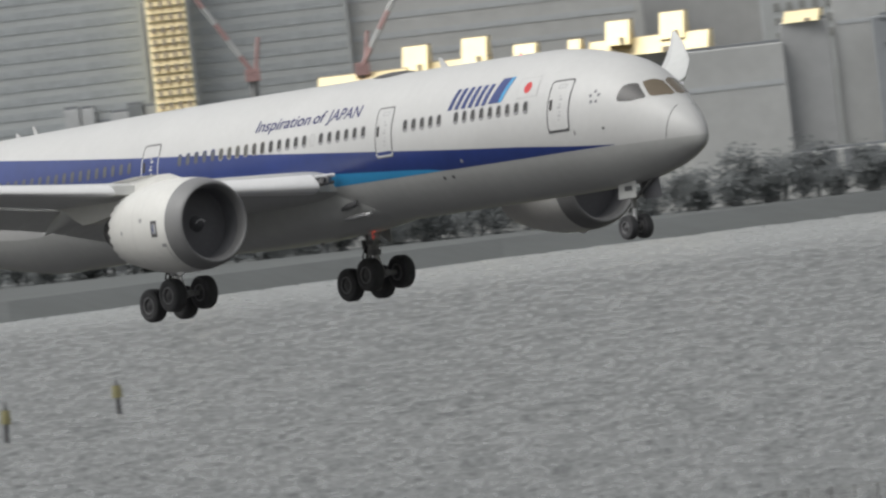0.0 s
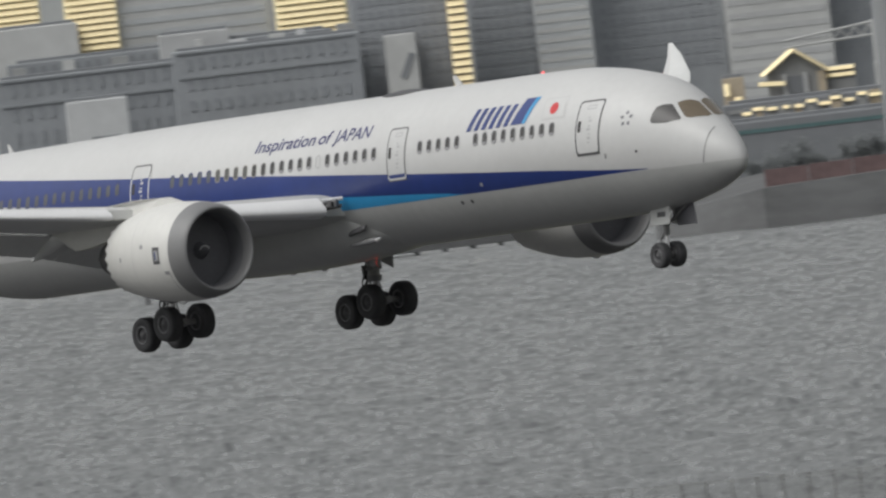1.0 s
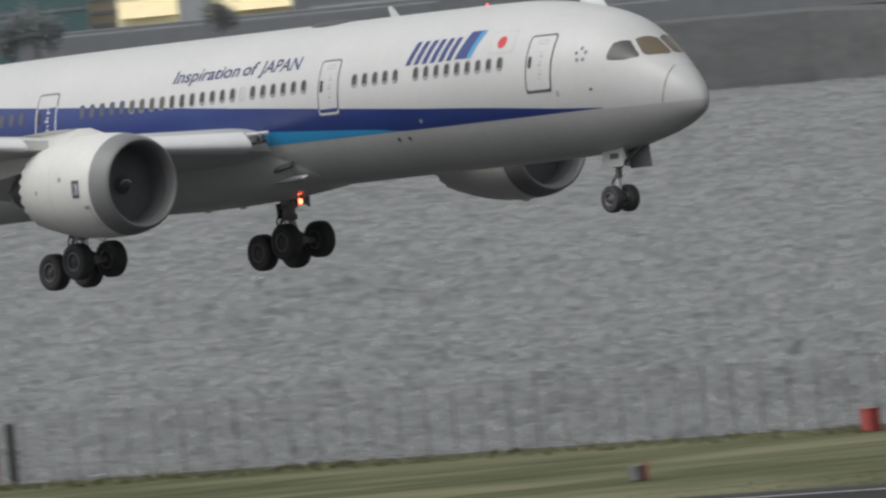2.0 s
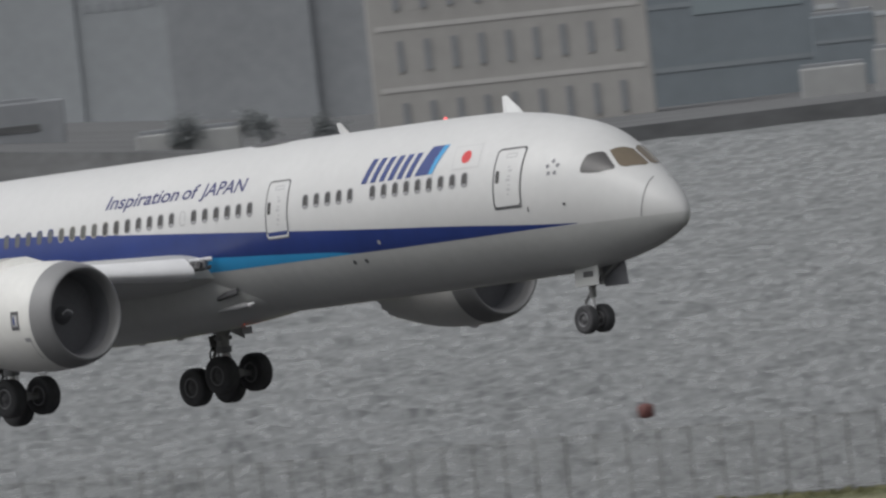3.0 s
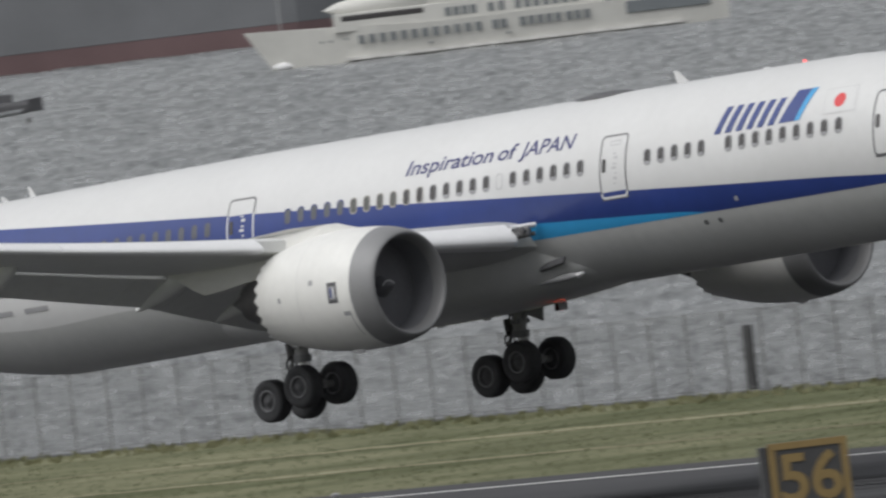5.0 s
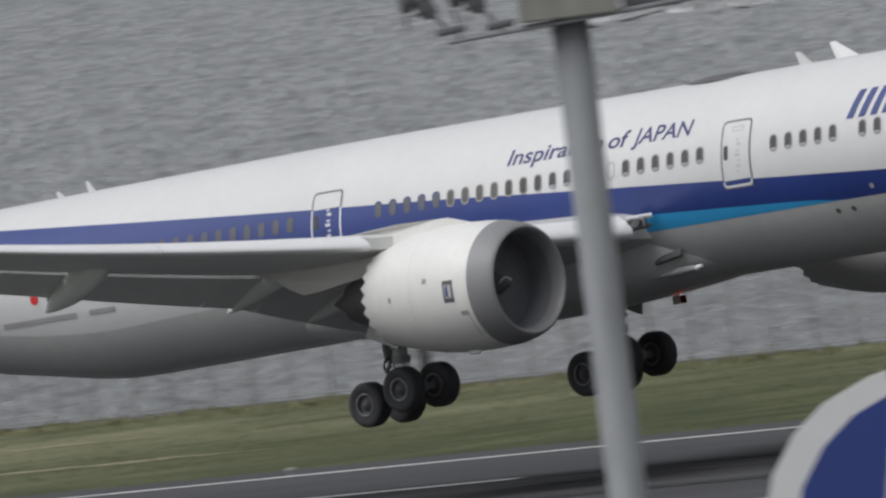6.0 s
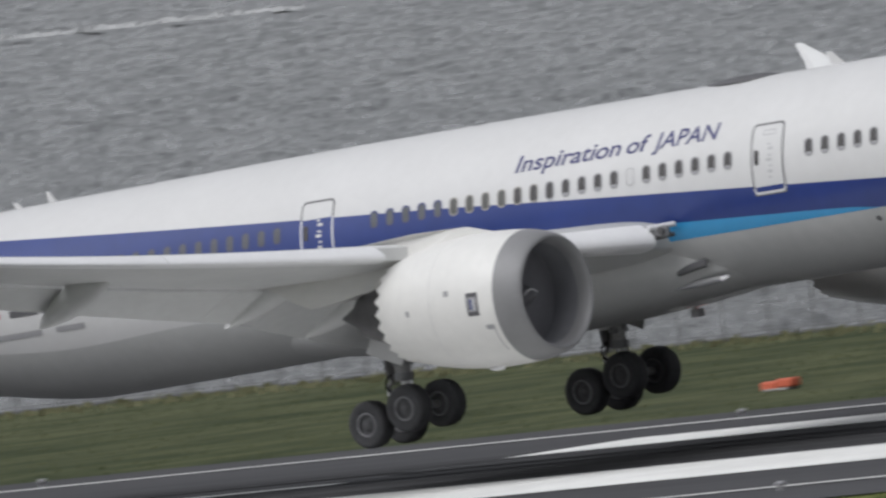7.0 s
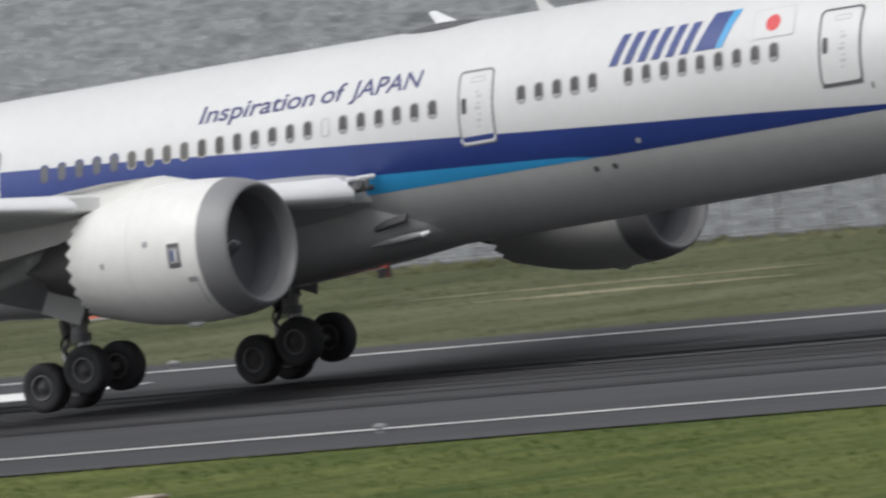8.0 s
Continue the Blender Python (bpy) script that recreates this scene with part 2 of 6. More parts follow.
    mr.inputs["From Min"].default_value, mr.inputs["From Max"].default_value = 0.38, 0.62
    mr.inputs["To Min"].default_value, mr.inputs["To Max"].default_value = 0.45, 0.2
    l.new(total.outputs[0], mr.inputs["Value"])
    l.new(mr.outputs[0], p.inputs["Roughness"])
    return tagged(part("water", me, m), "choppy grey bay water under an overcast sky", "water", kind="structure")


def sheet(name, x0, x1, y0, y1, z, material, nx=1, ny=1):
    xs, ys = np.linspace(x0, x1, nx + 1), np.linspace(y0, y1, ny + 1)
    v = [(x, y, z) for y in ys for x in xs]
    f = [(j * (nx + 1) + i, j * (nx + 1) + i + 1, (j + 1) * (nx + 1) + i + 1, (j + 1) * (nx + 1) + i) for j in range(ny) for i in range(nx)]
    return part(name, mesh_from(name, v, f), material)


GRASS = mat("mown_grass", (0.070, 0.081, 0.040), 0.95, vary=0.22, scale=0.10, fine=0.7, second=(0.116, 0.120, 0.070), spec=0.05, stretch=(1.6, 0.5, 1))


def straw_streaks(m):
    """Long soft streaks of dry straw through the grass."""
    n, l = m.node_tree.nodes, m.node_tree.links
    p = n["Principled BSDF"]
    tc, mp, no, rp, mx = (n.new("ShaderNode" + k) for k in ("TexCoord", "Mapping", "TexNoise", "ValToRGB", "Mix"))
    mp.inputs["Scale"].default_value = (0.05, 0.055, 1.0)
    no.inputs["Scale"].default_value, no.inputs["Detail"].default_value = 1.0, 2.0
    rp.color_ramp.elements[0].position, rp.color_ramp.elements[1].position = 0.44, 0.66
    rp.color_ramp.elements[0].color, rp.color_ramp.elements[1].color = (0, 0, 0, 1), (0.75, 0.75, 0.75, 1)
    mx.data_type = "RGBA"
    l.new(tc.outputs["Object"], mp.inputs[0])
    l.new(mp.outputs[0], no.inputs["Vector"])
    l.new(no.outputs["Fac"], rp.inputs[0])
    sx, fade, mul = (n.new("ShaderNode" + k) for k in ("SeparateXYZ", "MapRange", "Math"))
    l.new(tc.outputs["Object"], sx.inputs[0])
    l.new(sx.outputs["X"], fade.inputs["Value"])
    fade.inputs["From Min"].default_value, fade.inputs["From Max"].default_value = -740.0, -650.0
    fade.inputs["To Min"].default_value, fade.inputs["To Max"].default_value = 1.0, 0.22
    mul.operation = "MULTIPLY"
    l.new(rp.outputs[0], mul.inputs[0])
    l.new(fade.outputs[0], mul.inputs[1])
    l.new(mul.outputs[0], mx.inputs[0])
    old = p.inputs["Base Color"].links[0].from_socket
    l.new(old, mx.inputs[6])
    mx.inputs[7].default_value = (0.225, 0.218, 0.142, 1)
    # lusher, darker grass towards the touchdown zone, in soft uneven patches
    lush, green, patchy, add = (n.new("ShaderNode" + k) for k in ("MapRange", "Mix", "TexNoise", "Math"))
    patchy.inputs["Scale"].default_value, patchy.inputs["Detail"].default_value = 0.06, 3.0
    l.new(tc.outputs["Object"], patchy.inputs["Vector"])
    add.operation = "MULTIPLY_ADD"
    add.inputs[1].default_value = 120.0
    l.new(patchy.outputs["Fac"], add.inputs[0])
    l.new(sx.outputs["X"], add.inputs[2])
    l.new(add.outputs[0], lush.inputs["Value"])
    lush.inputs["From Min"].default_value, lush.inputs["From Max"].default_value = -655.0, -585.0
    lush.inputs["To Min"].default_value, lush.inputs["To Max"].default_value = 0.0, 0.85
    thin, both, mottle, tone = (n.new("ShaderNode" + k) for k in ("MapRange", "Math", "TexNoise", "ValToRGB"))
    l.new(add.outputs[0], thin.inputs["Value"])
    thin.inputs["From Min"].default_value, thin.inputs["From Max"].default_value = -535.0, -470.0
    thin.inputs["To Min"].default_value, thin.inputs["To Max"].default_value = 1.0, 0.25
    both.operation = "MULTIPLY"
    l.new(lush.outputs[0], both.inputs[0])
    l.new(thin.outputs[0], both.inputs[1])
    mottle.inputs["Scale"].default_value, mottle.inputs["Detail"].default_value = 0.22, 4.0
    l.new(tc.outputs["Object"], mottle.inputs["Vector"])
    l.new(mottle.outputs["Fac"], tone.inputs[0])
    tone.color_ramp.elements[0].position, tone.color_ramp.elements[1].position = 0.36, 0.66
    tone.color_ramp.elements[0].color, tone.color_ramp.elements[1].color = (0.030, 0.041, 0.021, 1), (0.080, 0.089, 0.046, 1)
    green.data_type = "RGBA"
    l.new(tone.outputs[0], green.inputs[7])
    l.new(both.outputs[0], green.inputs[0])
    l.new(mx.outputs[2], green.inputs[6])
    l.new(green.outputs[2], p.inputs["Base Color"])


straw_streaks(GRASS)
ASPHALT = mat("runway_asphalt", (0.066, 0.066, 0.070), 0.9, vary=0.16, scale=0.08, fine=0.5, stretch=(0.25, 1, 1), spec=0.1)
APRON = mat("apron_concrete", (0.22, 0.22, 0.21), 0.85, vary=0.15, scale=0.05, fine=0.7)
MARK = mat("runway_marking", (0.70, 0.70, 0.68), 0.8, vary=0.14, scale=0.2, fine=2.0)
MARK_WORN = mat("rubbered_marking", (0.13, 0.13, 0.13), 0.85, vary=0.35, scale=0.2, fine=2.0)
RUBBERED = [mat("rubber_streaks", (c, c, c * 1.05), 0.9, vary=0.22, scale=0.06, fine=0.6, stretch=(0.15, 1, 1), spec=0.1) for c in (0.058, 0.050, 0.044)]
CONCRETE = mat("weathered_concrete", (0.26, 0.255, 0.24), 0.9, vary=0.25, scale=0.3, fine=2.0)

water_sheet()


def land():
    """The airfield: a slab with a sea wall."""
    bm = bmesh.new()
    bmesh.ops.create_cube(bm, size=1.0)
    bmesh.ops.scale(bm, vec=(4100, 1912, 8), verts=bm.verts)
    bmesh.ops.translate(bm, vec=(650, -244, -4.06), verts=bm.verts)
    return tagged(part("ground", bm, GRASS), "rough grass of the airfield beside the runway", "ground", kind="structure")


land()
tagged(sheet("apron", -1380, 2600, -900, 430, -0.02, APRON), "worn pale concrete apron", "apron", kind="structure")
VERGE = mat("green_verge", (0.047, 0.077, 0.021), 0.95, vary=0.2, scale=0.10, fine=0.7, second=(0.115, 0.125, 0.042), spec=0.05, stretch=(1.6, 0.5, 1))
tagged(sheet("verge", -760, 1600, 431, 567.5, -0.045, VERGE, 40, 4), "bright green grass verge beside the runway", "verge", kind="structure")
tagged(sheet("overrun", -1380, -760.0, 520, 640.0, -0.02, ASPHALT, 20, 4), "grey paved overrun before the runway", "overrun", kind="structure")
runway = tagged(sheet("runway", -760, 2600, 567.5, 640.0, 0.0, ASPHALT, 60, 4), "dark grey asphalt runway with white edge lines", "runway", kind="structure")


def marking(x0, x1, y0, y1, z=0.03, material=None, name="marking", label="painted white runway marking"):
    return part(name, sheet_mesh(x0, x1, y0, y1), material or MARK, runway, label, at=(0, 0, z))


def sheet_mesh(x0, x1, y0, y1, n=12):
    xs = np.linspace(x0, x1, n + 1)
    v = [(x, y, 0) for y in (y0, y1) for x in xs]
    return mesh_from("sheet", v, [(i, i + 1, n + 2 + i, n + 1 + i) for i in range(n)])


for y in (577.3, 632.9):
    marking(-900, 900, y + 0.1, y + 0.75)
marking(-568.6, -510.5, 590.5, 601.5)
marking(-568.7, -507.7, 619.6, 625.4)
for k in range(-4, 20):
    marking(-598.4 + 58 * k, -568.6 + 58 * k, 611.9, 612.8, material=MARK if k < 2 else MARK_WORN)
rr = random.Random(41)
for k in range(22):
    y, x0 = rr.gauss(607.0, 7.0), rr.uniform(-720, -560)
    marking(x0, x0 + rr.uniform(180, 420), y - rr.uniform(0.4, 1.8), y + rr.uniform(0.4, 1.8), 0.008 + 0.0012 * k, rr.choice(RUBBERED), "rubber_streak", "black tyre rubber worn into the asphalt")


# ---------------------------------------------------------------- airliner
NOSE_X = 32.03
ST = (0.0, 0.15, 0.6, 1.28, 1.98, 2.98, 3.98, 4.98, 5.98, 7.28, 9.48, 12.08, 34.0, 45.88, 50.38, 57.38, 63.38, 66.68, 68.08)
TOP = (3.71, 4.18, 4.72, 5.33, 5.89, 6.61, 7.14, 7.45, 7.66, 7.87, 8.05, 8.08, 8.08, 7.97, 7.90, 7.78, 7.60, 7.45, 7.0)
BOT = (3.71, 3.37, 3.14, 2.88, 2.68, 2.48, 2.32, 2.22, 2.17, 2.14, 2.12, 2.12, 2.10, 2.04, 2.58, 3.88, 5.05, 5.85, 6.4)
HALF = (0.0, 0.28, 0.65, 1.03, 1.37, 1.77, 2.14, 2.40, 2.61, 2.74, 2.86, 2.885, 2.885, 2.885, 2.75, 2.25, 1.45, 0.75, 0.25)


def section(x):
    """Centre height, half height and half width of the body at x."""
    s = np.clip(NOSE_X - np.asarray(x, float), 0, 68.08)
    q = np.sqrt(s)
    qs = np.sqrt(ST)
    top, bot, hw = hermite(q, qs, TOP), hermite(q, qs, BOT), hermite(q, qs, HALF)
    return (top + bot) / 2, np.maximum((top - bot) / 2, 1e-4), np.maximum(hw, 1e-4)


def skin_y(x, z, off=0.0):
    """How far out the body's side is at x and height z."""
    zc, b, a = section(x)
    return a * np.sqrt(np.maximum(1 - ((np.asarray(z) - zc) / b) ** 2, 0.0)) + off


def keel_line(x):
    """Height of the paint's edge between the white upper body and the grey belly."""
    return hermite(-np.asarray(x, float), (-32.2, -10, 9, 13, 16, 20, 28, 36.5), (3.78, 3.80, 3.70, 3.58, 3.76, 4.38, 5.6, 6.7))


def shell(upper):
    xs = NOSE_X - np.concatenate([np.linspace(0, math.sqrt(12.5), 56) ** 2, np.linspace(12.5, 68.08, 108)[1:]])
    zc, b, a = section(xs)
    t0 = np.arcsin(np.clip((keel_line(xs) - zc) / b, -0.97, 0.97))
    n = 56 if upper else 36
    v, f = [], []
    for x, c, bb, aa, t in zip(xs, zc, b, a, t0):
        angles = np.linspace(t, math.pi - t, n) if upper else np.linspace(math.pi - t, 2 * math.pi + t, n)
        for k in angles:
            v.append((x, -aa * math.cos(k), c + bb * math.sin(k)))
    for i in range(len(xs) - 1):
        for j in range(n - 1):
            f.append((i * n + j, i * n + j + 1, (i + 1) * n + j + 1, (i + 1) * n + j))
    return mesh_from("shell", v, f, True)


def on_skin(points, side=-1, off=0.012):
    """Points (x, z) laid on the body's right (-1) or left (1) side."""
    x, z = np.array([p[0] for p in points]), np.array([p[1] for p in points])
    y = skin_y(x, z, off)
    return [(a, side * b, c) for a, b, c in zip(x, y, z)]


def dense(points, step=0.12, closed=True):
    """Adds points along the straight stretches of an outline, so that it follows the curved skin."""
    out = []
    n = len(points)
    for i in range(n if closed else n - 1):
        (x0, z0), (x1, z1) = points[i], points[(i + 1) % n]
        k = max(1, math.ceil(math.hypot(x1 - x0, z1 - z0) / step))
        out += [(x0 + (x1 - x0) * j / k, z0 + (z1 - z0) * j / k) for j in range(k)]
    return out if closed else out + [points[-1]]


def rounded(x0, x1, z0, z1, r, n=5, lean=0.0):
    """Outline of a rounded rectangle in x and z."""
    pts = []
    for cx, cz, a0 in ((x1 - r, z1 - r, 0), (x0 + r, z1 - r, 90), (x0 + r, z0 + r, 180), (x1 - r, z0 + r, 270)):
        for k in range(n):
            a = radians(a0 + 90 * k / (n - 1))
            pts.append((cx + r * math.cos(a), cz + r * math.sin(a)))
    return [(x + lean * (z - z0), z) for x, z in pts]


def patch(points, side=-1, off=0.012, step=0.12):
    """A filled outline on the skin, in rings about its middle."""
    points = dense(points, step)
    cx, cz = sum(p[0] for p in points) / len(points), sum(p[1] for p in points) / len(points)
    n, size = len(points), max(math.hypot(x - cx, z - cz) for x, z in points)
    rings = max(1, math.ceil(size / 0.14))
    flat = [(cx + (x - cx) * k / rings, cz + (z - cz) * k / rings) for k in range(rings, 0, -1) for x, z in points]
    v = on_skin([*flat, (cx, cz)], side, off)
    f = [(k * n + i, k * n + (i + 1) % n, (k + 1) * n + (i + 1) % n, (k + 1) * n + i) for k in range(rings - 1) for i in range(n)]
    f += [((rings - 1) * n + i, (rings - 1) * n + (i + 1) % n, rings * n) for i in range(n)]
    return mesh_from("patch", v, f, True)


def crown_pane(points, side, off):
    """A filled outline on the nose, from (x, angle from the crown) pairs."""
    points = dense(points, 0.08)
    n, rings = len(points), 6
    cx, ct = sum(p[0] for p in points) / n, sum(p[1] for p in points) / n
    flat = [(cx + (x - cx) * k / rings, ct + (t - ct) * k / rings) for k in range(rings, 0, -1) for x, t in points] + [(cx, ct)]
    x, t = np.array([p[0] for p in flat]), np.array([p[1] for p in flat])
    zc, b, a = section(x)
    v = list(zip(x, side * (a + off) * np.sin(t), zc + (b + off) * np.cos(t)))
    f = [(k * n + i, k * n + (i + 1) % n, (k + 1) * n + (i + 1) % n, (k + 1) * n + i) for k in range(rings - 1) for i in range(n)]
    f += [((rings - 1) * n + i, (rings - 1) * n + (i + 1) % n, rings * n) for i in range(n)]
    return mesh_from("pane", v, f, True)


def ribbon(points, width, side=-1, off=0.008):
    """A thin line along the skin."""
    points = dense(points, 0.1, False)
    v = on_skin([*points, *[(x + width, z) for x, z in points]], side, off)
    n = len(points)
    return mesh_from("ribbon", v, [(i, i + 1, n + i + 1, n + i) for i in range(n - 1)])


def ring(outer, inner, side=-1, off=0.016):
    """The space between two like outlines."""
    o, q = [], []
    n = len(outer)
    for i in range(n):
        (x0, z0), (x1, z1), (u0, w0), (u1, w1) = outer[i], outer[(i + 1) % n], inner[i], inner[(i + 1) % n]
        k = max(1, math.ceil(math.hypot(x1 - x0, z1 - z0) / 0.12))
        o += [(x0 + (x1 - x0) * j / k, z0 + (z1 - z0) * j / k) for j in range(k)]
        q += [(u0 + (u1 - u0) * j / k, w0 + (w1 - w0) * j / k) for j in range(k)]
    n = len(o)
    v = on_skin([*o, *q], side, off)
    return mesh_from("ring", v, [(i, (i + 1) % n, n + (i + 1) % n, n + i) for i in range(n)])


def ring_zone(outer, inner, side, z0, z1):
    """The stretch of a ring between two heights, a little prouder."""
    me = ring(outer, inner, side, 0.020)
    bm = bmesh.new()
    bm.from_mesh(me)
    bmesh.ops.delete(bm, geom=[f for f in bm.faces if not z0 < f.calc_center_median().z < z1], context="FACES")
    return bm


def band(low, high, x0, x1, n, side, rows=8, off=0.006):
    """A stripe along the body between two height curves."""
    xs = np.linspace(x0, x1, n)
    lo, hi = low(xs), high(xs)
    v = []
    for k in range(rows + 1):
        z = lo + (hi - lo) * k / rows
        v += [(x, side * y, c) for x, y, c in zip(xs, skin_y(xs, z, off), z)]
    f = [(k * n + i, k * n + i + 1, (k + 1) * n + i + 1, (k + 1) * n + i) for k in range(rows) for i in range(n - 1)]
    return mesh_from("band", v, f, True)


def blue_top(x):
    return hermite(-np.asarray(x), (-28.6, -27, -25.1, -22.9, -18.9, -15.7, -12.4, -5.86, -1.4, 4.4, 9.8, 15.7, 25), (3.83, 3.94, 4.10, 4.28, 4.55, 4.78, 5.02, 5.50, 5.84, 6.22, 6.60, 7.04, 7.7))


def blue_low(x):
    return hermite(-np.asarray(x), (-28.6, -22, -17.6, -16.4, -13.2, -9.75, 0, 9, 16, 25), (3.82, 3.797, 3.797, 3.93, 4.13, 4.33, 4.9, 5.5, 6.1, 7.2))


def keel_top(x):
    return keel_line(x) + 0.004


def lettering(text, x0, x1, z_low, height, material, name, parent, shear):
    """Words laid along the body's right side."""
    cu = bpy.data.curves.new(name, "FONT")
    cu.body, cu.shear, cu.size, cu.offset = text, shear, 1.0, 0.012
    ob = bpy.data.objects.new(name, cu)
    scene.collection.objects.link(ob)
    bpy.context.view_layer.update()
    me = bpy.data.meshes.new_from_object(ob.evaluated_get(bpy.context.evaluated_depsgraph_get()))
    bpy.data.objects.remove(ob)
    co = np.empty(len(me.vertices) * 3)
    me.vertices.foreach_get("co", co)
    co = co.reshape(-1, 3)
    u0, u1 = co[:, 0].min(), co[:, 0].max()
    top = 0.73
    x = x0 + (co[:, 0] - u0) / (u1 - u0) * (x1 - x0)
    z = z_low + co[:, 1] / top * height
    out = np.stack([x, -skin_y(x, z, 0.016), z], -1)
    me.vertices.foreach_set("co", out.ravel())
    me.update()
    return part(name, me, material, parent)


plane = thing("airliner", "white twin-engine airliner with blue stripe landing, gear down", "airliner")


def build_body():
    body = part("fuselage", shell(True), WHITE, plane, "glossy white upper fuselage")
    part("belly", shell(False), GREY_PAINT, plane, "light grey painted belly")
    for side in (-1, 1):
        part("stripe", band(blue_low, blue_top, 28.4, -25, 120, side), BLUE, plane, "deep blue stripe along the side")
        part("stripe", band(keel_top, blue_low, 17.75, 8.0, 44, side, rows=5), SKYBLUE, plane, "light blue wedge under the stripe")
    xs = [18.89 + 0.602 * i for i in range(9)] + [15.27 + 0.603 * i for i in range(5)] + [9.22 + 0.608 * i for i in range(6)]
    xs += [8.01 - 0.604 * i for i in range(16)] + [-4.75 - 0.604 * i for i in range(20)]
    frame_m = mat("window_frame", (0.30, 0.29, 0.27), 0.5, vary=0.1)
    frame_blue = mat("blue_window_frame", (0.035, 0.045, 0.16), 0.45, vary=0.1)
    pane_olive = mat("sky_lit_pane", (0.085, 0.09, 0.10), 0.3, vary=0.2, scale=1.5)
    for side in (-1, 1):
        for x in xs:
            on_blue = 6.08 < float(blue_top(x)) + 0.25
            w = part("window", patch(rounded(x - 0.125, x + 0.125, 5.61, 6.06, 0.11), side, 0.014), pane_olive if on_blue else PANE if x > 4 else PANE_DULL, body)
            # pale strip painted as a reflection along the foot of the pane
            if side < 0 and x > 6:
                part("sill_reflection", patch(rounded(x - 0.10, x + 0.10, 5.62, 5.70, 0.03), side, 0.017), LINE_GREY, w)
            part("frame", ring(rounded(x - 0.165, x + 0.165, 5.57, 6.10, 0.14), rounded(x - 0.125, x + 0.125, 5.61, 6.06, 0.11), side, 0.013), frame_blue if on_blue else frame_m if x < 5.2 else LINE_GREY, w)
        part("window_plug", ring(rounded(8.47, 8.76, 5.58, 6.08, 0.12), rounded(8.49, 8.74, 5.60, 6.06, 0.11), side), LINE_GREY, body)
        dark_seal, pale_seal = mat("dark_door_seal", (0.14, 0.14, 0.145), 0.5, vary=0.1), mat("stripe_seal", (0.60, 0.60, 0.61), 0.5, vary=0.05)
        for x0, x1, z0, z1, line, kind in ((25.13, 26.36, 4.70, 6.70, LINE_DARK, 1), (13.15, 14.29, 4.74, 6.68, mat("door_seal", (0.16, 0.16, 0.165), 0.5, vary=0.1), 2), (-3.83, -2.64, 4.72, 6.64, mat("pale_seal", (0.66, 0.66, 0.66), 0.5, vary=0.05), 3), (-26.2, -25.1, 5.0, 6.85, LINE_GREY, 4)):
            lean = 0.004
            edge = blue_top((x0 + x1) / 2)
            door = part("door", patch(rounded(x0, x1, z0, z1, 0.14, lean=lean), side, 0.009), WHITE if kind < 3 else BLUE, plane, "closed cabin door outlined on the fuselage")
            if kind == 3:
                part("upper_panel", patch(rounded(x0 + 0.03, x1 - 0.03, float(edge), z1 - 0.03, 0.06), side, 0.012), WHITE, door)
            outline = rounded(x0 - 0.03, x1 + 0.03, z0 - 0.03, z1 + 0.03, 0.16, lean=lean), rounded(x0 + 0.03, x1 - 0.03, z0 + 0.03, z1 - 0.03, 0.12, lean=lean)
            part("door_frame", ring(*outline, side), line, door)
            if kind in (2, 3):
                # the seal is painted pale on the stripe and dark on white
                part("door_frame", ring_zone(*outline, side, *((edge, 9.0) if kind == 3 else (0.0, edge))), dark_seal if kind == 3 else pale_seal, door)
            if kind == 2:
                part("stripe_panel", patch(rounded(x0 + 0.05, x1 - 0.05, z0 + 0.04, float(edge), 0.02), side, 0.013), BLUE, door)
            part("door_sill", patch(rounded(x0 + 0.0, x1 + 0.02, z0 - 0.07, z0 + 0.02, 0.03), side, 0.018), line, door)
            part("door_window", patch(rounded(x0 + 0.10, x0 + 0.27, 5.55, 5.98, 0.06), side, 0.02), PANE, door)
            marks = ((0.40, 0.10), (0.55, 0.16), (0.72, 0.12), (0.88, 0.20), (1.02, 0.14), (1.20, 0.18), (1.34, 0.12))
            ink = WHITE if kind > 2 else mat("door_placard", (0.42, 0.42, 0.43), 0.5, vary=0.1)
            for k, (dz, w) in enumerate(marks):
                xm = (x0 + x1) / 2 + 0.10 + 0.03 * (k % 3 - 1)
                part("placard", patch(rounded(xm - w / 2, xm + w / 2, z0 + dz, z0 + dz + (0.09 if k % 2 else 0.06), 0.02), side, 0.014), ink, door)
            xm = (x0 + x1) / 2 + 0.06
            part("placard", ring(rounded(xm - 0.24, xm + 0.24, z1 - 0.32, z1 - 0.16, 0.03), rounded(xm - 0.20, xm + 0.20, z1 - 0.28, z1 - 0.20, 0.02), side, 0.014), ink, door)
    for word, x0, x1 in (("Inspiration", 4.22, 8.17), ("of", 8.40, 9.24), ("JAPAN", 9.38, 11.84)):
        lettering(word, x0, x1, 6.50, 0.47, INK, "lettering", plane, 0.17)
    # the airline's mark: three slanted shapes and a two-tone slanted bar
    def slant(points, material, name="emblem"):
        part(name, patch(points, -1, 0.016), material, plane)
    for k in range(6):
        x0 = 18.22 + 0.475 * k
        slant([(x0, 6.17), (x0 + 0.27, 6.17), (x0 + 0.63, 6.98), (x0 + 0.36, 6.98)], BLUE)
    slant([(21.08, 6.19), (21.78, 6.19), (22.22, 7.14), (21.62, 7.14)], BLUE)
    slant([(21.78, 6.19), (21.99, 6.19), (22.50, 7.14), (22.22, 7.14)], SKYBLUE)
    part("flag", patch(rounded(23.04, 24.30, 6.25, 6.99, 0.02, lean=-0.10), -1, 0.013), WHITE, plane)
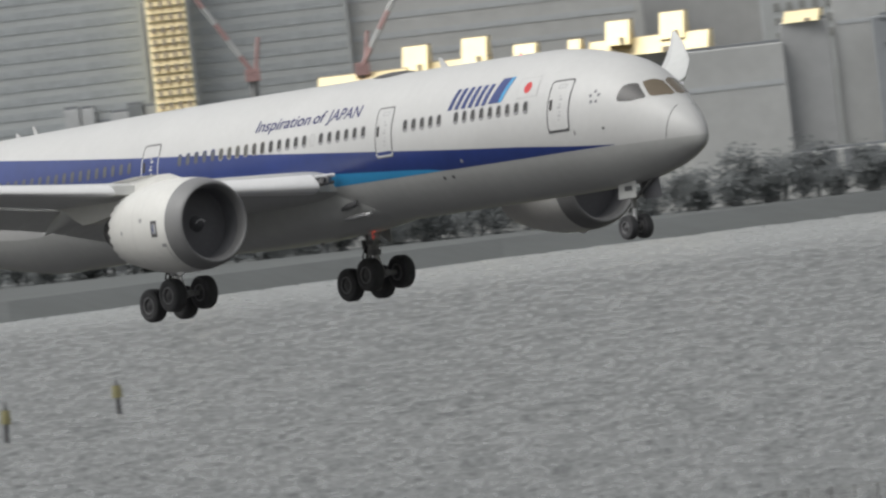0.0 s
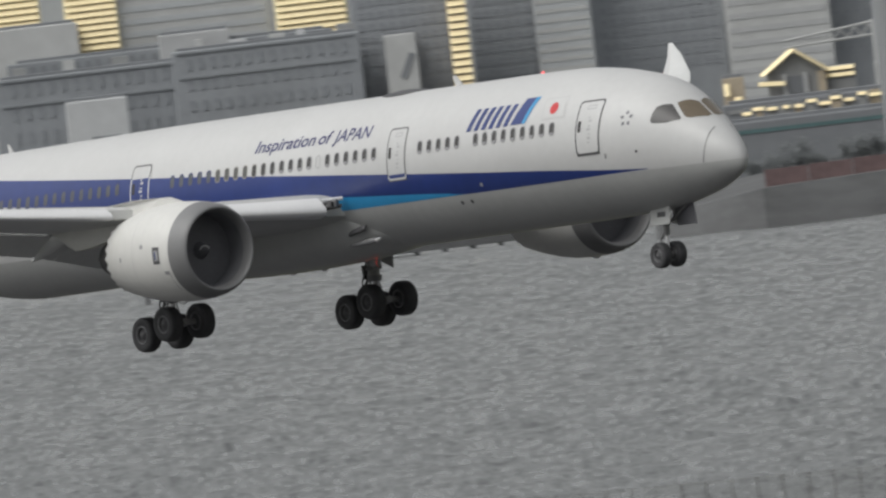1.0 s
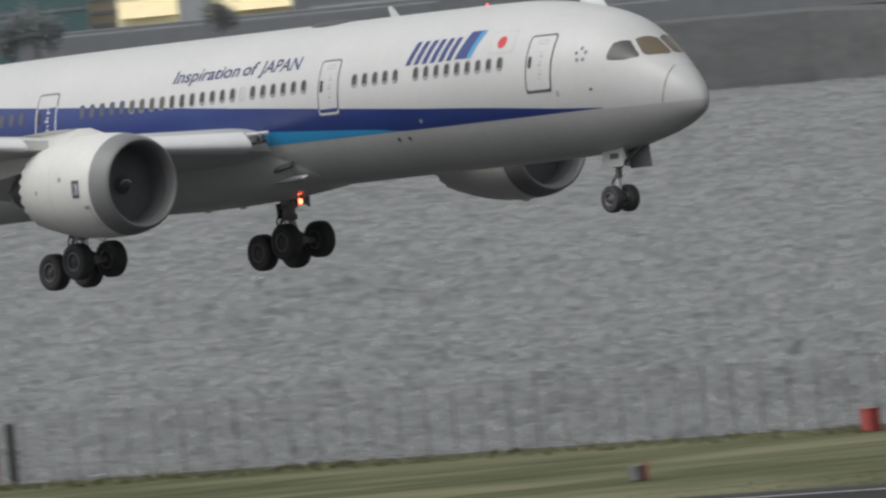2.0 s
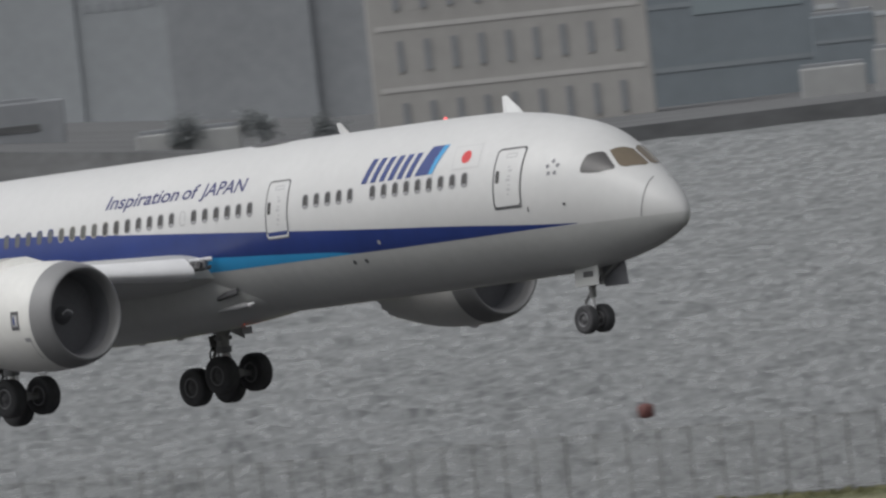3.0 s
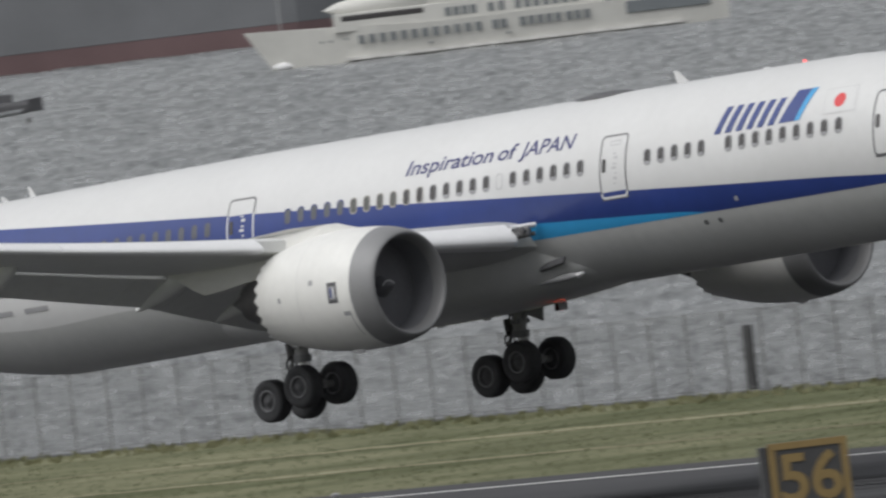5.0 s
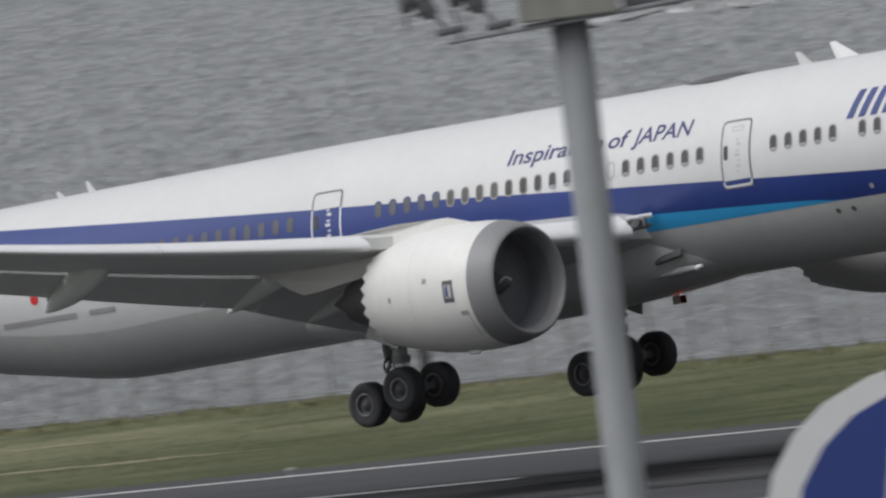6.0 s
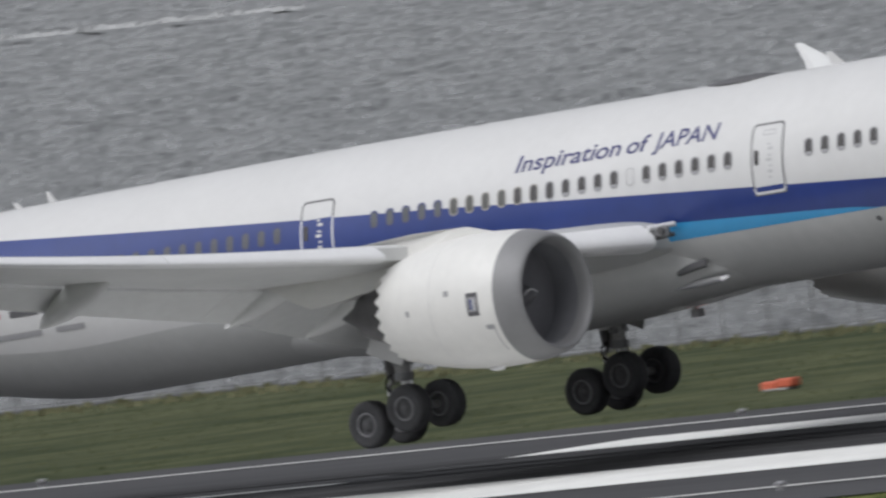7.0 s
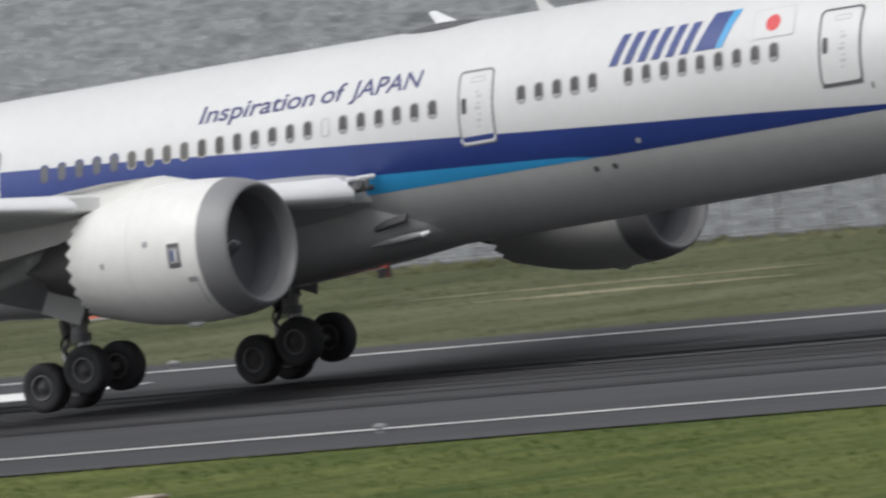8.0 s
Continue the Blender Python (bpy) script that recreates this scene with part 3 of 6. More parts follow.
    part("flag_edge", ring(rounded(23.02, 24.32, 6.23, 7.01, 0.02, lean=-0.10), rounded(23.04, 24.30, 6.25, 6.99, 0.02, lean=-0.10), -1, 0.015), mat("flag_edge", (0.46, 0.46, 0.47), 0.5, vary=0.05), plane)
    part("flag_disc", patch([(23.62 + 0.23 * math.cos(k), 6.62 + 0.215 * math.sin(k)) for k in np.linspace(0, 2 * math.pi, 28, endpoint=False)], -1, 0.018), RED, plane, "red disc")
    for k in range(5):
        a = radians(90 + 72 * k)
        c = (27.63 + 0.19 * math.cos(a), 5.85 + 0.21 * math.sin(a))
        slant([(c[0] + r * math.cos(a + d), c[1] + r * math.sin(a + d)) for d, r in ((0, 0.115), (1.57, 0.085), (3.14, 0.07), (4.71, 0.085))], EMBLEM_GREY, "emblem")
    # cockpit panes, radome joint, probes
    for side in (-1, 1):
        part("windscreen", crown_pane([(28.66, 1.09), (28.68, 0.95), (28.74, 0.80), (28.94, 0.69), (29.18, 0.60), (29.26, 0.60), (29.76, 0.77), (29.76, 0.83), (29.32, 1.03), (29.04, 1.09), (28.74, 1.13)], side, 0.015), PANE, plane, "dark cockpit side pane")
        part("windscreen", crown_pane([(29.32, 0.50), (29.37, 0.41), (29.50, 0.20), (29.70, 0.03), (30.06, 0.03), (30.42, 0.04), (30.45, 0.22), (30.28, 0.44), (30.08, 0.63), (29.92, 0.69), (29.82, 0.68)], side, 0.015), PANE_WARM, plane, "tinted cockpit front pane")
        z = np.linspace(3.80, 5.12, 20)
        x = 30.90 - 0.11 * (z - 4.95) ** 2
        part("radome_joint", ribbon(list(zip(x, z)), 0.03, side), LINE_DARK, plane)
        part("probe", patch(rounded(28.06, 28.18, 4.50, 4.60, 0.03), side, 0.03), LINE_DARK, plane)
        part("probe", patch(rounded(26.60, 26.65, 4.42, 4.62, 0.02), side, 0.03), LINE_DARK, plane)
        for x, z in ((17.13, 3.50), (17.76, 3.50)):
            part("vent", patch(rounded(x - 0.09, x + 0.09, z - 0.08, z + 0.08, 0.07), side, 0.014), LINE_DARK, plane)
        part("vent", patch(rounded(18.76, 18.92, 4.0, 4.16, 0.07), side, 0.014), LINE_GREY, plane)
    # tail titles that cannot be read
    part("flag_disc", patch([(-15.75 + 0.17 * math.cos(k), 4.9 + 0.17 * math.sin(k)) for k in np.linspace(0, 2 * math.pi, 20, endpoint=False)], -1, 0.018), RED, plane, "small red disc near the tail")
    part("title_bar", patch(rounded(-15.2, -14.1, 4.76, 4.96, 0.02), -1, 0.018), LINE_DARK, plane)
    part("title_bar", patch(rounded(-17.4, -14.15, 4.14, 4.30, 0.03, lean=0.2), -1, 0.018), LINE_GREY, plane)
    part("title_bar", patch(rounded(-13.6, -12.5, 4.14, 4.30, 0.03, lean=0.2), -1, 0.018), LINE_GREY, plane)


build_body()


def airfoil(u, t, camber=0.015):
    """Upper and lower height of a wing section at u of its chord, in chords."""
    u = np.asarray(u, float)
    h = 5 * t * (0.2969 * np.sqrt(u) - 0.1260 * u - 0.3516 * u**2 + 0.2843 * u**3 - 0.1036 * u**4)
    c = 4 * camber * u * (1 - u)
    return c + h, c - h


def wing_z(y):
    """Height of the leading edge: dihedral and the lift's bend."""
    d = np.abs(y) - 3.84
    return 4.05 + 0.07 * d + 0.0036 * d * np.abs(d) + 0.048 * np.clip(d - 20.5, 0, 5.3) ** 2


WY = (1.5, 3.84, 9.7, 16.0, 22.0, 25.2, 27.2, 28.6, 29.4)
WX = (10.40, 9.35, 6.45, 2.40, -1.50, -3.95, -6.3, -8.6, -10.2)
WC = (12.0, 11.0, 7.5, 5.5, 4.0, 2.9, 2.0, 1.0, 0.3)
WT = (0.125, 0.12, 0.105, 0.10, 0.095, 0.09, 0.09, 0.09, 0.09)
WI = (3.2, 3.0, 2.2, 1.6, 1.0, 0.5, 0.3, 0.1, 0.0)


def wing_at(y):
    """Leading edge, chord, thickness and incidence at span y."""
    y = abs(y)
    return np.interp(y, WY, WX), float(wing_z(y)), np.interp(y, WY, WC), np.interp(y, WY, WT), radians(np.interp(y, WY, WI))


def foil_loft(ys, us0, us1, side, n=18, place=None, close=True):
    """A piece of wing between two chord fractions, lofted along the span."""
    v, rings = [], []
    for y in ys:
        x0, z0, c, t, inc = wing_at(y)
        u = us0 + (us1 - us0) * (0.5 - 0.5 * np.cos(np.linspace(0, math.pi, n)))
        up, lo = airfoil(u, t)
        loop = list(zip(u, up)) + list(zip(u[::-1], lo[::-1]))
        pts = []
        for a, h in loop:
            px, pz = -a * c * math.cos(inc) + h * c * math.sin(inc), h * c * math.cos(inc) - a * c * math.sin(inc)
            if place:
                px, pz = place(px, pz, c)
            pts.append((x0 + px, side * y, z0 + pz))
        rings.append(pts)
    m = len(rings[0])
    v = [p for r in rings for p in r]
    f = [(i * m + j, i * m + (j + 1) % m, (i + 1) * m + (j + 1) % m, (i + 1) * m + j) for i in range(len(ys) - 1) for j in range(m)]
    if close:
        f += [tuple(range(m)), tuple(range((len(ys) - 1) * m, len(ys) * m))[::-1]]
    me = mesh_from("foil", v, f)
    bm = bmesh.new()
    bm.from_mesh(me)
    bmesh.ops.recalc_face_normals(bm, faces=bm.faces)
    for e in bm.edges:
        e.smooth = e.calc_face_angle(0) < 0.6
    for q in bm.faces:
        q.smooth = True
    bm.to_mesh(me)
    bm.free()
    return me


def turned(px, pz, cx, cz, deg, dx, dz):
    """A point of a section turned nose-down about (cx, cz), then shifted."""
    a = radians(deg)
    x, z = px - cx, pz - cz
    return cx + x * math.cos(a) - z * math.sin(a) + dx, cz + x * math.sin(a) + z * math.cos(a) + dz


def slat_place(px, pz, c):
    return turned(px, pz, 0, 0, -16, 0.050 * c**0.6 + 0.10, -0.040 * c**0.6 - 0.03)


def flap_place(px, pz, c):
    return turned(px, pz, -0.76 * c, -0.035 * c, 25, -0.03 * c, -0.012 * c)


def aileron_place(px, pz, c):
    return turned(px, pz, -0.76 * c, -0.02 * c, 8, 0, 0)


def canoe(x0, x1, z0, z1, w, h):
    """A flap-track fairing: a spindle from front to a sharp tail."""
    v, f, seg, n = [], [], 14, 18
    for i in range(n + 1):
        s = i / n
        r = (math.sin(math.pi * s**0.75)) ** 0.7 if 0 < s < 1 else 0.02
        for k in range(seg):
            a = 2 * math.pi * k / seg
            v.append((x0 + (x1 - x0) * s, w * r * math.cos(a), z0 + (z1 - z0) * s**1.4 + h * r * math.sin(a)))
    f = [(i * seg + k, i * seg + (k + 1) % seg, (i + 1) * seg + (k + 1) % seg, (i + 1) * seg + k) for i in range(n) for k in range(seg)]
    return mesh_from("canoe", v, f, True)


def build_wing(side):
    ys = np.concatenate([np.linspace(8.3, 9.7, 3), np.linspace(10.5, 25.2, 16), np.linspace(25.5, 29.4, 12)])
    wing = part("wing", foil_loft(ys, 0.03, 0.78, side), WING_GREY, plane, "grey swept wing with slats and flaps extended")
    part("wing_root", foil_loft(np.linspace(1.5, 8.3, 8), 0.03, 0.78, side), GREY_PAINT, wing, "grey inner wing beside the belly fairing")
    for y0, y1 in ((3.55, 8.2), (10.95, 16.3), (16.33, 21.0), (21.03, 24.6)):
        sl = part("slat", foil_loft(np.linspace(y0, y1, 5), 0.0, 0.06 if y0 < 5 else 0.07, side, 12, slat_place), SLAT, wing, "bare metal leading-edge slat")
        tagged(sl)
    for y0, y1, p, label in ((3.2, 8.88, flap_place, "lowered inboard flap"), (8.90, 10.88, flap_place, "lowered flaperon"), (10.90, 17.86, flap_place, "lowered outboard flap"), (17.92, 20.4, flap_place, "lowered outboard flap"), (20.6, 24.3, aileron_place, "aileron")):
        part("flap", foil_loft(np.linspace(y0, y1, 5), 0.76, 1.0, side, 10, p), WING_GREY, wing, label)
    part("wing_tip", foil_loft(np.linspace(24.4, 29.4, 14), 0.76, 1.0, side, 8), WHITE, wing, "raked white wing tip")
    for y, xt, zt, length, w in ((6.3, -1.6, 2.75, 4.4, 0.30), (9.7, -1.5, 3.35, 3.4, 0.30), (15.7, -3.30, 4.18, 2.9, 0.42), (20.6, -5.5, 5.12, 1.9, 0.34)):
        me = canoe(xt + length, xt, zt + 1.05, zt, w, w + 0.10)
        part("flap_fairing", me, WING_GREY, wing, "pointed flap-track fairing", at=(0, side * y, 0))
    # metal fittings between the inboard slat and the body
    part("slat_fitting", box(0.55, 0.34, 0.36, 0.09), LIP, wing, "worn metal slat-end fitting", at=pose(9.78, side * 3.25, 4.13, 0, 0, -25 * side))
    part("slat_track", rod((10.05, side * 2.9, 4.30), (9.62, side * 3.6, 4.28), 0.08), SLAT, wing)
    part("slat_track", rod((10.02, side * 2.95, 4.02), (9.62, side * 3.6, 3.96), 0.07), EXHAUST, wing)
    part("slat_bolt", rod((9.95, side * 3.38, 4.15), (9.95, side * 3.48, 4.15), 0.11), EXHAUST, wing)
    return wing


def build_engine(side):
    y0, z0, x0 = 9.73 * side, 2.86, 10.98
    eng = thing("engine", "", "")
    eng.parent = plane
    eng.matrix_basis = Matrix.Translation((x0, y0, z0)) @ pose(0, 0, 0, 0, 1.5, 0)
    lip = [(-0.86, 1.882), (-0.75, 1.865), (-0.55, 1.83), (-0.28, 1.765), (-0.1, 1.695), (-0.02, 1.63), (0.0, 1.59), (-0.03, 1.55), (-0.12, 1.50), (-0.3, 1.455), (-0.45, 1.44)]
    part("inlet_lip", lathe(lip, 80), LIP, eng, "bare metal inlet lip")
    part("inlet_duct", lathe([(-0.45, 1.44), (-0.9, 1.425), (-1.5, 1.43)], 80), DUCT, eng, "grey acoustic inlet lining")
    # cowl with a saw-tooth rear edge
    prof = [(-0.865, 1.882), (-1.4, 1.92), (-2.0, 1.94), (-2.8, 1.925), (-3.6, 1.85), (-4.3, 1.73), (-4.9, 1.60), (-5.4, 1.48)]
    seg, n, v, f = 144, len(prof), [], []
    for k in range(seg):
        a = 2 * math.pi * k / seg
        saw = abs((k % 6) - 3) / 3
        for i, (d, r) in enumerate(prof):
            e = -0.20 * saw if i == n - 1 else -0.06 * saw if i == n - 2 else 0.0
            v.append((d + e, (r + 0.18 * e) * math.cos(a), (r + 0.18 * e) * math.sin(a)))
    f = [(k * n + i, k * n + i + 1, ((k + 1) % seg) * n + i + 1, ((k + 1) % seg) * n + i) for k in range(seg) for i in range(n - 1)]
    cowl = part("fan_cowl", mesh_from("cowl", v, f, True), NACELLE, eng, "white nacelle cowl with saw-tooth rear edge")
    part("fan_nozzle", lathe([(-5.42, 1.41), (-4.9, 1.45), (-4.2, 1.38)], 72), EXHAUST, eng)
    part("cowl_joint", lathe([(-3.22, 1.8895), (-3.235, 1.888)], 96), mat("pale_joint", (0.5, 0.5, 0.5), 0.5), cowl)
    part("core_cowl", lathe([(-4.6, 1.02), (-5.6, 1.0), (-6.4, 0.84), (-7.1, 0.62)], 48), EXHAUST, eng, "dark core cowl")
    part("exhaust_plug", lathe([(-6.9, 0.48), (-7.4, 0.34), (-8.0, 0.03)], 32), EXHAUST, eng)
    # fan
    part("fan_backing", lathe([(-1.30, 1.43), (-1.30, 0.01)], 48), FAN, eng)
    for k in range(20):
        a = 2 * math.pi * k / 20
        bl, fl = [], []
        for i in range(7):
            r = 0.36 + (1.42 - 0.36) * i / 6
            tw = radians(25 + 35 * i / 6)
            for s in (-1, 1):
                off = s * (0.16 + 0.05 * i / 6)
                x, tt = off * math.cos(tw), off * math.sin(tw) + 0.12 * (i / 6) ** 2
                bl.append((-1.45 + x, r * math.cos(a) - tt * math.sin(a), r * math.sin(a) + tt * math.cos(a)))
        fl = [(2 * i, 2 * i + 1, 2 * i + 3, 2 * i + 2) for i in range(6)]
        part("fan_blade", mesh_from("blade", bl, fl, True), FAN, eng)
    part("spinner", lathe([(-0.75, 0.005), (-0.85, 0.1), (-1.1, 0.25), (-1.4, 0.38), (-1.55, 0.40)], 32), FAN, eng, "dark conical spinner")
    sw = []
    for i in range(15):
        a, s = 0.5 + 2.6 * i / 14, i / 14
        d, r = -0.84 - 0.2 * s, 0.09 + 0.11 * s
        for w in (-0.022, 0.022):
            sw.append((d + 0.02, (r + w + 0.02) * math.cos(a), (r + w + 0.02) * math.sin(a)))
    part("spinner_swirl", mesh_from("swirl", sw, [(2 * i, 2 * i + 1, 2 * i + 3, 2 * i + 2) for i in range(14)]), WHITE, eng)
    # badge, strake, vents on the outer flank
    def flank(d0, d1, h0, h1, material, name, off=0.012):
        vs, nx, nz = [], 4, 8
        for i in range(nx + 1):
            d = d0 + (d1 - d0) * i / nx
            r = float(hermite(-d, [0.865, 1.4, 2.0, 2.8, 3.6, 4.3, 4.9, 5.4], [q[1] for q in prof])) + off
            for j in range(nz + 1):
                h = h0 + (h1 - h0) * j / nz
                vs.append((d, side * math.sqrt(max(r * r - h * h, 0)), h))
        return part(name, mesh_from(name, vs, [(i * (nz + 1) + j, i * (nz + 1) + j + 1, (i + 1) * (nz + 1) + j + 1, (i + 1) * (nz + 1) + j) for i in range(nx) for j in range(nz)], True), material, cowl)
    flank(-1.80, -1.40, -0.36, 0.30, LINE_DARK, "badge")
    flank(-1.74, -1.46, -0.24, 0.18, LINE_GREY, "badge_mark", 0.016)
    flank(-1.68, -1.60, -0.18, 0.12, BLUE, "badge_mark", 0.02)
    flank(-1.57, -1.51, -0.18, 0.12, WHITE, "badge_mark", 0.02)
    flank(-4.22, -4.08, -0.16, 0.0, LINE_GREY, "vent")
    flank(-2.62, -2.45, 0.28, 0.44, LINE_GREY, "vent")
    flank(-1.30, -1.02, -0.80, -0.66, LINE_GREY, "vent")
    flank(-1.06, -1.03, -1.45, -0.80, LINE_GREY, "panel_line")
    part("drain_mast", canoe(-2.0, -2.6, -1.93, -1.93, 0.09, 0.09), SLAT, eng, at=(0, side * 0.35, 0))
    # pylon
    ps = [(8.9, 4.80), (7.8, 5.02), (6.3, 5.02), (4.0, 4.85), (0.8, 4.6), (-1.2, 4.55), (-0.5, 4.45), (0.27, 4.14), (1.07, 3.84), (1.63, 3.50), (2.2, 3.27), (3.1, 3.36), (4.1, 3.50), (5.4, 3.62), (6.4, 4.3), (7.4, 4.6)]
    n, vv = len(ps), []
    for k, w in ((0, -1), (1, 1)):
        for x, z in ps:
            t = 0.44 * min(1.0, (9.2 - x) / 2.5, (x + 1.9) / 2.4)
            vv.append((x - x0, w * t, z - z0))
    ff = [tuple(range(n)), tuple(range(n, 2 * n))[::-1]] + [(i, (i + 1) % n, n + (i + 1) % n, n + i) for i in range(n)]
    part("pylon", mesh_from("pylon", vv, ff), NACELLE, eng, "white engine pylon")
    return eng


def wheel(parent, at, r, w, name="wheel"):
    """A tyre with shoulders and a dished hub, its axle along y."""
    tyre = lathe([(-w * 0.42, r * 0.52), (-w * 0.5, r * 0.62), (-w * 0.51, r * 0.82), (-w * 0.46, r * 0.94), (-w * 0.34, r * 0.99), (-w * 0.12, r), (w * 0.12, r), (w * 0.34, r * 0.99), (w * 0.46, r * 0.94), (w * 0.51, r * 0.82), (w * 0.5, r * 0.62), (w * 0.42, r * 0.52)], 40, "y")
    ob = part(name, tyre, RUBBER, parent, "black rubber tyre", at=at)
    for s in (-1, 1):
        part("hub", lathe([(s * w * 0.42, r * 0.53), (s * w * 0.46, r * 0.47), (s * w * 0.30, r * 0.42), (s * w * 0.28, r * 0.26), (s * w * 0.44, r * 0.20), (s * w * 0.46, 0.002)], 28, "y"), LINE_DARK, ob, "dark dished wheel hub")
        part("rim", lathe([(s * w * 0.42, r * 0.53), (s * w * 0.485, r * 0.52), (s * w * 0.485, r * 0.44), (s * w * 0.40, r * 0.43)], 28, "y"), HUB, ob, "pale metal rim flange")
    return ob


def build_main_gear(side):
    yc = 4.96 * side
    gear = thing("main_gear", "", "", at=(0, 0, 0))
    gear.parent = plane
    tilt = 0.30
    for x, z in ((0.12, 0.0), (1.60, tilt)):
        for dy in (-0.78, 0.78):
            wheel(gear, (x, yc + dy, z), 0.69, 0.54)
        part("axle", rod((x, yc - 0.5, z), (x, yc + 0.5, z), 0.11), STRUT, gear)
    part("truck_beam", rod((-0.05, yc, -0.03), (1.76, yc, tilt + 0.03), 0.15), STRUT, gear, "bogie beam")
    part("piston", rod((0.88, yc, 0.14), (0.98, yc, 1.3), 0.13), SLAT, gear, "bright shock-strut piston")
    part("strut", rod((0.90, yc, 1.1), (1.10, yc, 3.6), 0.24), STRUT, gear, "grey shock strut")
    part("torque_link", rod((0.35, yc, 0.35), (0.30, yc, 0.95), 0.07), STRUT, gear)
    part("torque_link", rod((0.30, yc, 0.95), (0.75, yc, 1.5), 0.07), STRUT, gear)
    part("brace", rod((0.95, yc, 1.5), (2.6, yc, 3.2), 0.09), STRUT, gear)
    part("brace", rod((0.95, yc, 1.7), (0.6, yc - side * 2.0, 3.3), 0.10), STRUT, gear)
    for dy in (-0.16, 0.0, 0.18):
        part("hydraulic_line", rod((0.62, yc + dy, 1.0), (0.72, yc + dy, 2.4), 0.035, seg=8), EXHAUST, gear)
    part("actuator", rod((0.55, yc - 0.1, 1.2), (0.5, yc - 0.1, 1.75), 0.14), EXHAUST, gear)
    for dy in (-0.11, 0.11):
        part("link_arm", rod((0.42, yc + dy, 0.52), (0.30, yc + dy * 0.4, 1.0), 0.045, seg=8), SLAT, gear, "bright torque-link arm")
    part("strut_collar", rod((0.93, yc, 1.12), (0.95, yc, 1.34), 0.29, seg=20), HUB, gear, "machined strut collar")
    part("strut_collar", rod((1.03, yc, 2.1), (1.05, yc, 2.25), 0.28, seg=20), HUB, gear, "machined strut collar")
    for k in range(9):
        a0, a1 = math.pi * (0.5 + k / 9), math.pi * (0.5 + (k + 1) / 9)
        part("brake_hose", rod((0.66 + 0.26 * math.cos(a0), yc - 0.22, 1.05 + 0.26 * math.sin(a0)), (0.66 + 0.26 * math.cos(a1), yc - 0.22, 1.05 + 0.26 * math.sin(a1)), 0.03, seg=8), BLACK, gear)
    part("retract_lug", box(0.30, 0.62, 0.16, 0.04), HUB, gear, "strut cross lug", at=(0.97, yc, 1.62))
    part("pitch_trimmer", rod((1.42, yc, 0.40), (1.06, yc, 1.35), 0.055, seg=10), SLAT, gear, "bright bogie trim actuator")
    part("gear_door", box(1.35, 0.06, 0.95, 0.03), WHITE if side < 0 else GREY_PAINT, gear, "gear leg door", at=pose(0.98, yc + side * 0.50, 2.20, 14 * side, 22, 0))
    return gear


def build_nose_gear():
    gear = thing("nose_gear", "", "")
    gear.parent = plane
    for y in (-0.37, 0.37):
        wheel(gear, (26.58, y, 0.50), 0.50, 0.36)
    part("axle", rod((26.58, -0.4, 0.5), (26.58, 0.4, 0.5), 0.07), STRUT, gear)
    part("piston", rod((26.58, 0, 0.5), (26.62, 0, 1.35), 0.08), SLAT, gear)
    part("strut", rod((26.62, 0, 1.25), (26.70, 0, 2.6), 0.13), STRUT, gear, "grey nose shock strut")
    part("torque_link", rod((26.35, 0, 0.75), (26.2, 0, 1.1), 0.05), STRUT, gear)
    part("torque_link", rod((26.2, 0, 1.1), (26.55, 0, 1.45), 0.05), STRUT, gear)
    part("drag_brace", rod((26.65, 0, 1.6), (28.2, 0, 2.4), 0.07), STRUT, gear)
    for y in (-0.24, 0.24):
        part("landing_light", lathe([(0.0, 0.002), (0.02, 0.10), (-0.12, 0.07), (-0.14, 0.002)], 20), SLAT, gear, at=(26.85, y, 1.75))
    for s in (-1, 1):
        d = part("gear_door", box(1.25, 0.04, 0.80, 0.02), GREY_PAINT, gear, "open rear nose gear door", at=pose(27.05, s * 0.54, 2.05, 6 * s, 0, 0))
        part("number_bar", box(0.5, 0.01, 0.2), LINE_DARK, d, at=(0.1, -0.028, 0.0))
    part("gear_door", box(1.25, 0.05, 0.85, 0.03), EMBLEM_GREY, gear, "dark forward nose gear door", at=pose(27.75, 0.15, 1.98, 4, 0, 0))
    return gear


def build_tail():
    def plate(stations, name, label, material, horizontal):
        rings, m = [], 24
        for s, x, c, z, t in stations:
            u = 0.5 - 0.5 * np.cos(np.linspace(0, math.pi, m // 2))
            up, lo = airfoil(u, t, 0.0)
            loop = list(zip(u, up)) + list(zip(u[::-1], lo[::-1]))
            rings.append([(x - a * c, s if horizontal else h * c, z + (h * c if horizontal else 0)) for a, h in loop])
        m = len(rings[0])
        v = [p for r in rings for p in r]
        f = [(i * m + j, i * m + (j + 1) % m, (i + 1) * m + (j + 1) % m, (i + 1) * m + j) for i in range(len(rings) - 1) for j in range(m)]
        f += [tuple(range((len(rings) - 1) * m, len(rings) * m))]
        part(name, mesh_from(name, v, f, True), material, plane, label)
    plate([(0, -21.6, 9.5, 7.4, 0.10), (0, -24.0, 7.8, 9.0, 0.10), (0, -30.8, 3.6, 16.0, 0.09), (0, -32.2, 2.2, 16.9, 0.08)], "fin", "deep blue tail fin", BLUE, False)
    for s in (-1, 1):
        plate([(s * 0.6, -27.8, 6.0, 6.2, 0.10), (s * 5.0, -31.0, 4.2, 6.7, 0.09), (s * 9.8, -34.4, 2.0, 7.3, 0.08)], "tailplane", "white horizontal tailplane", WHITE, True)


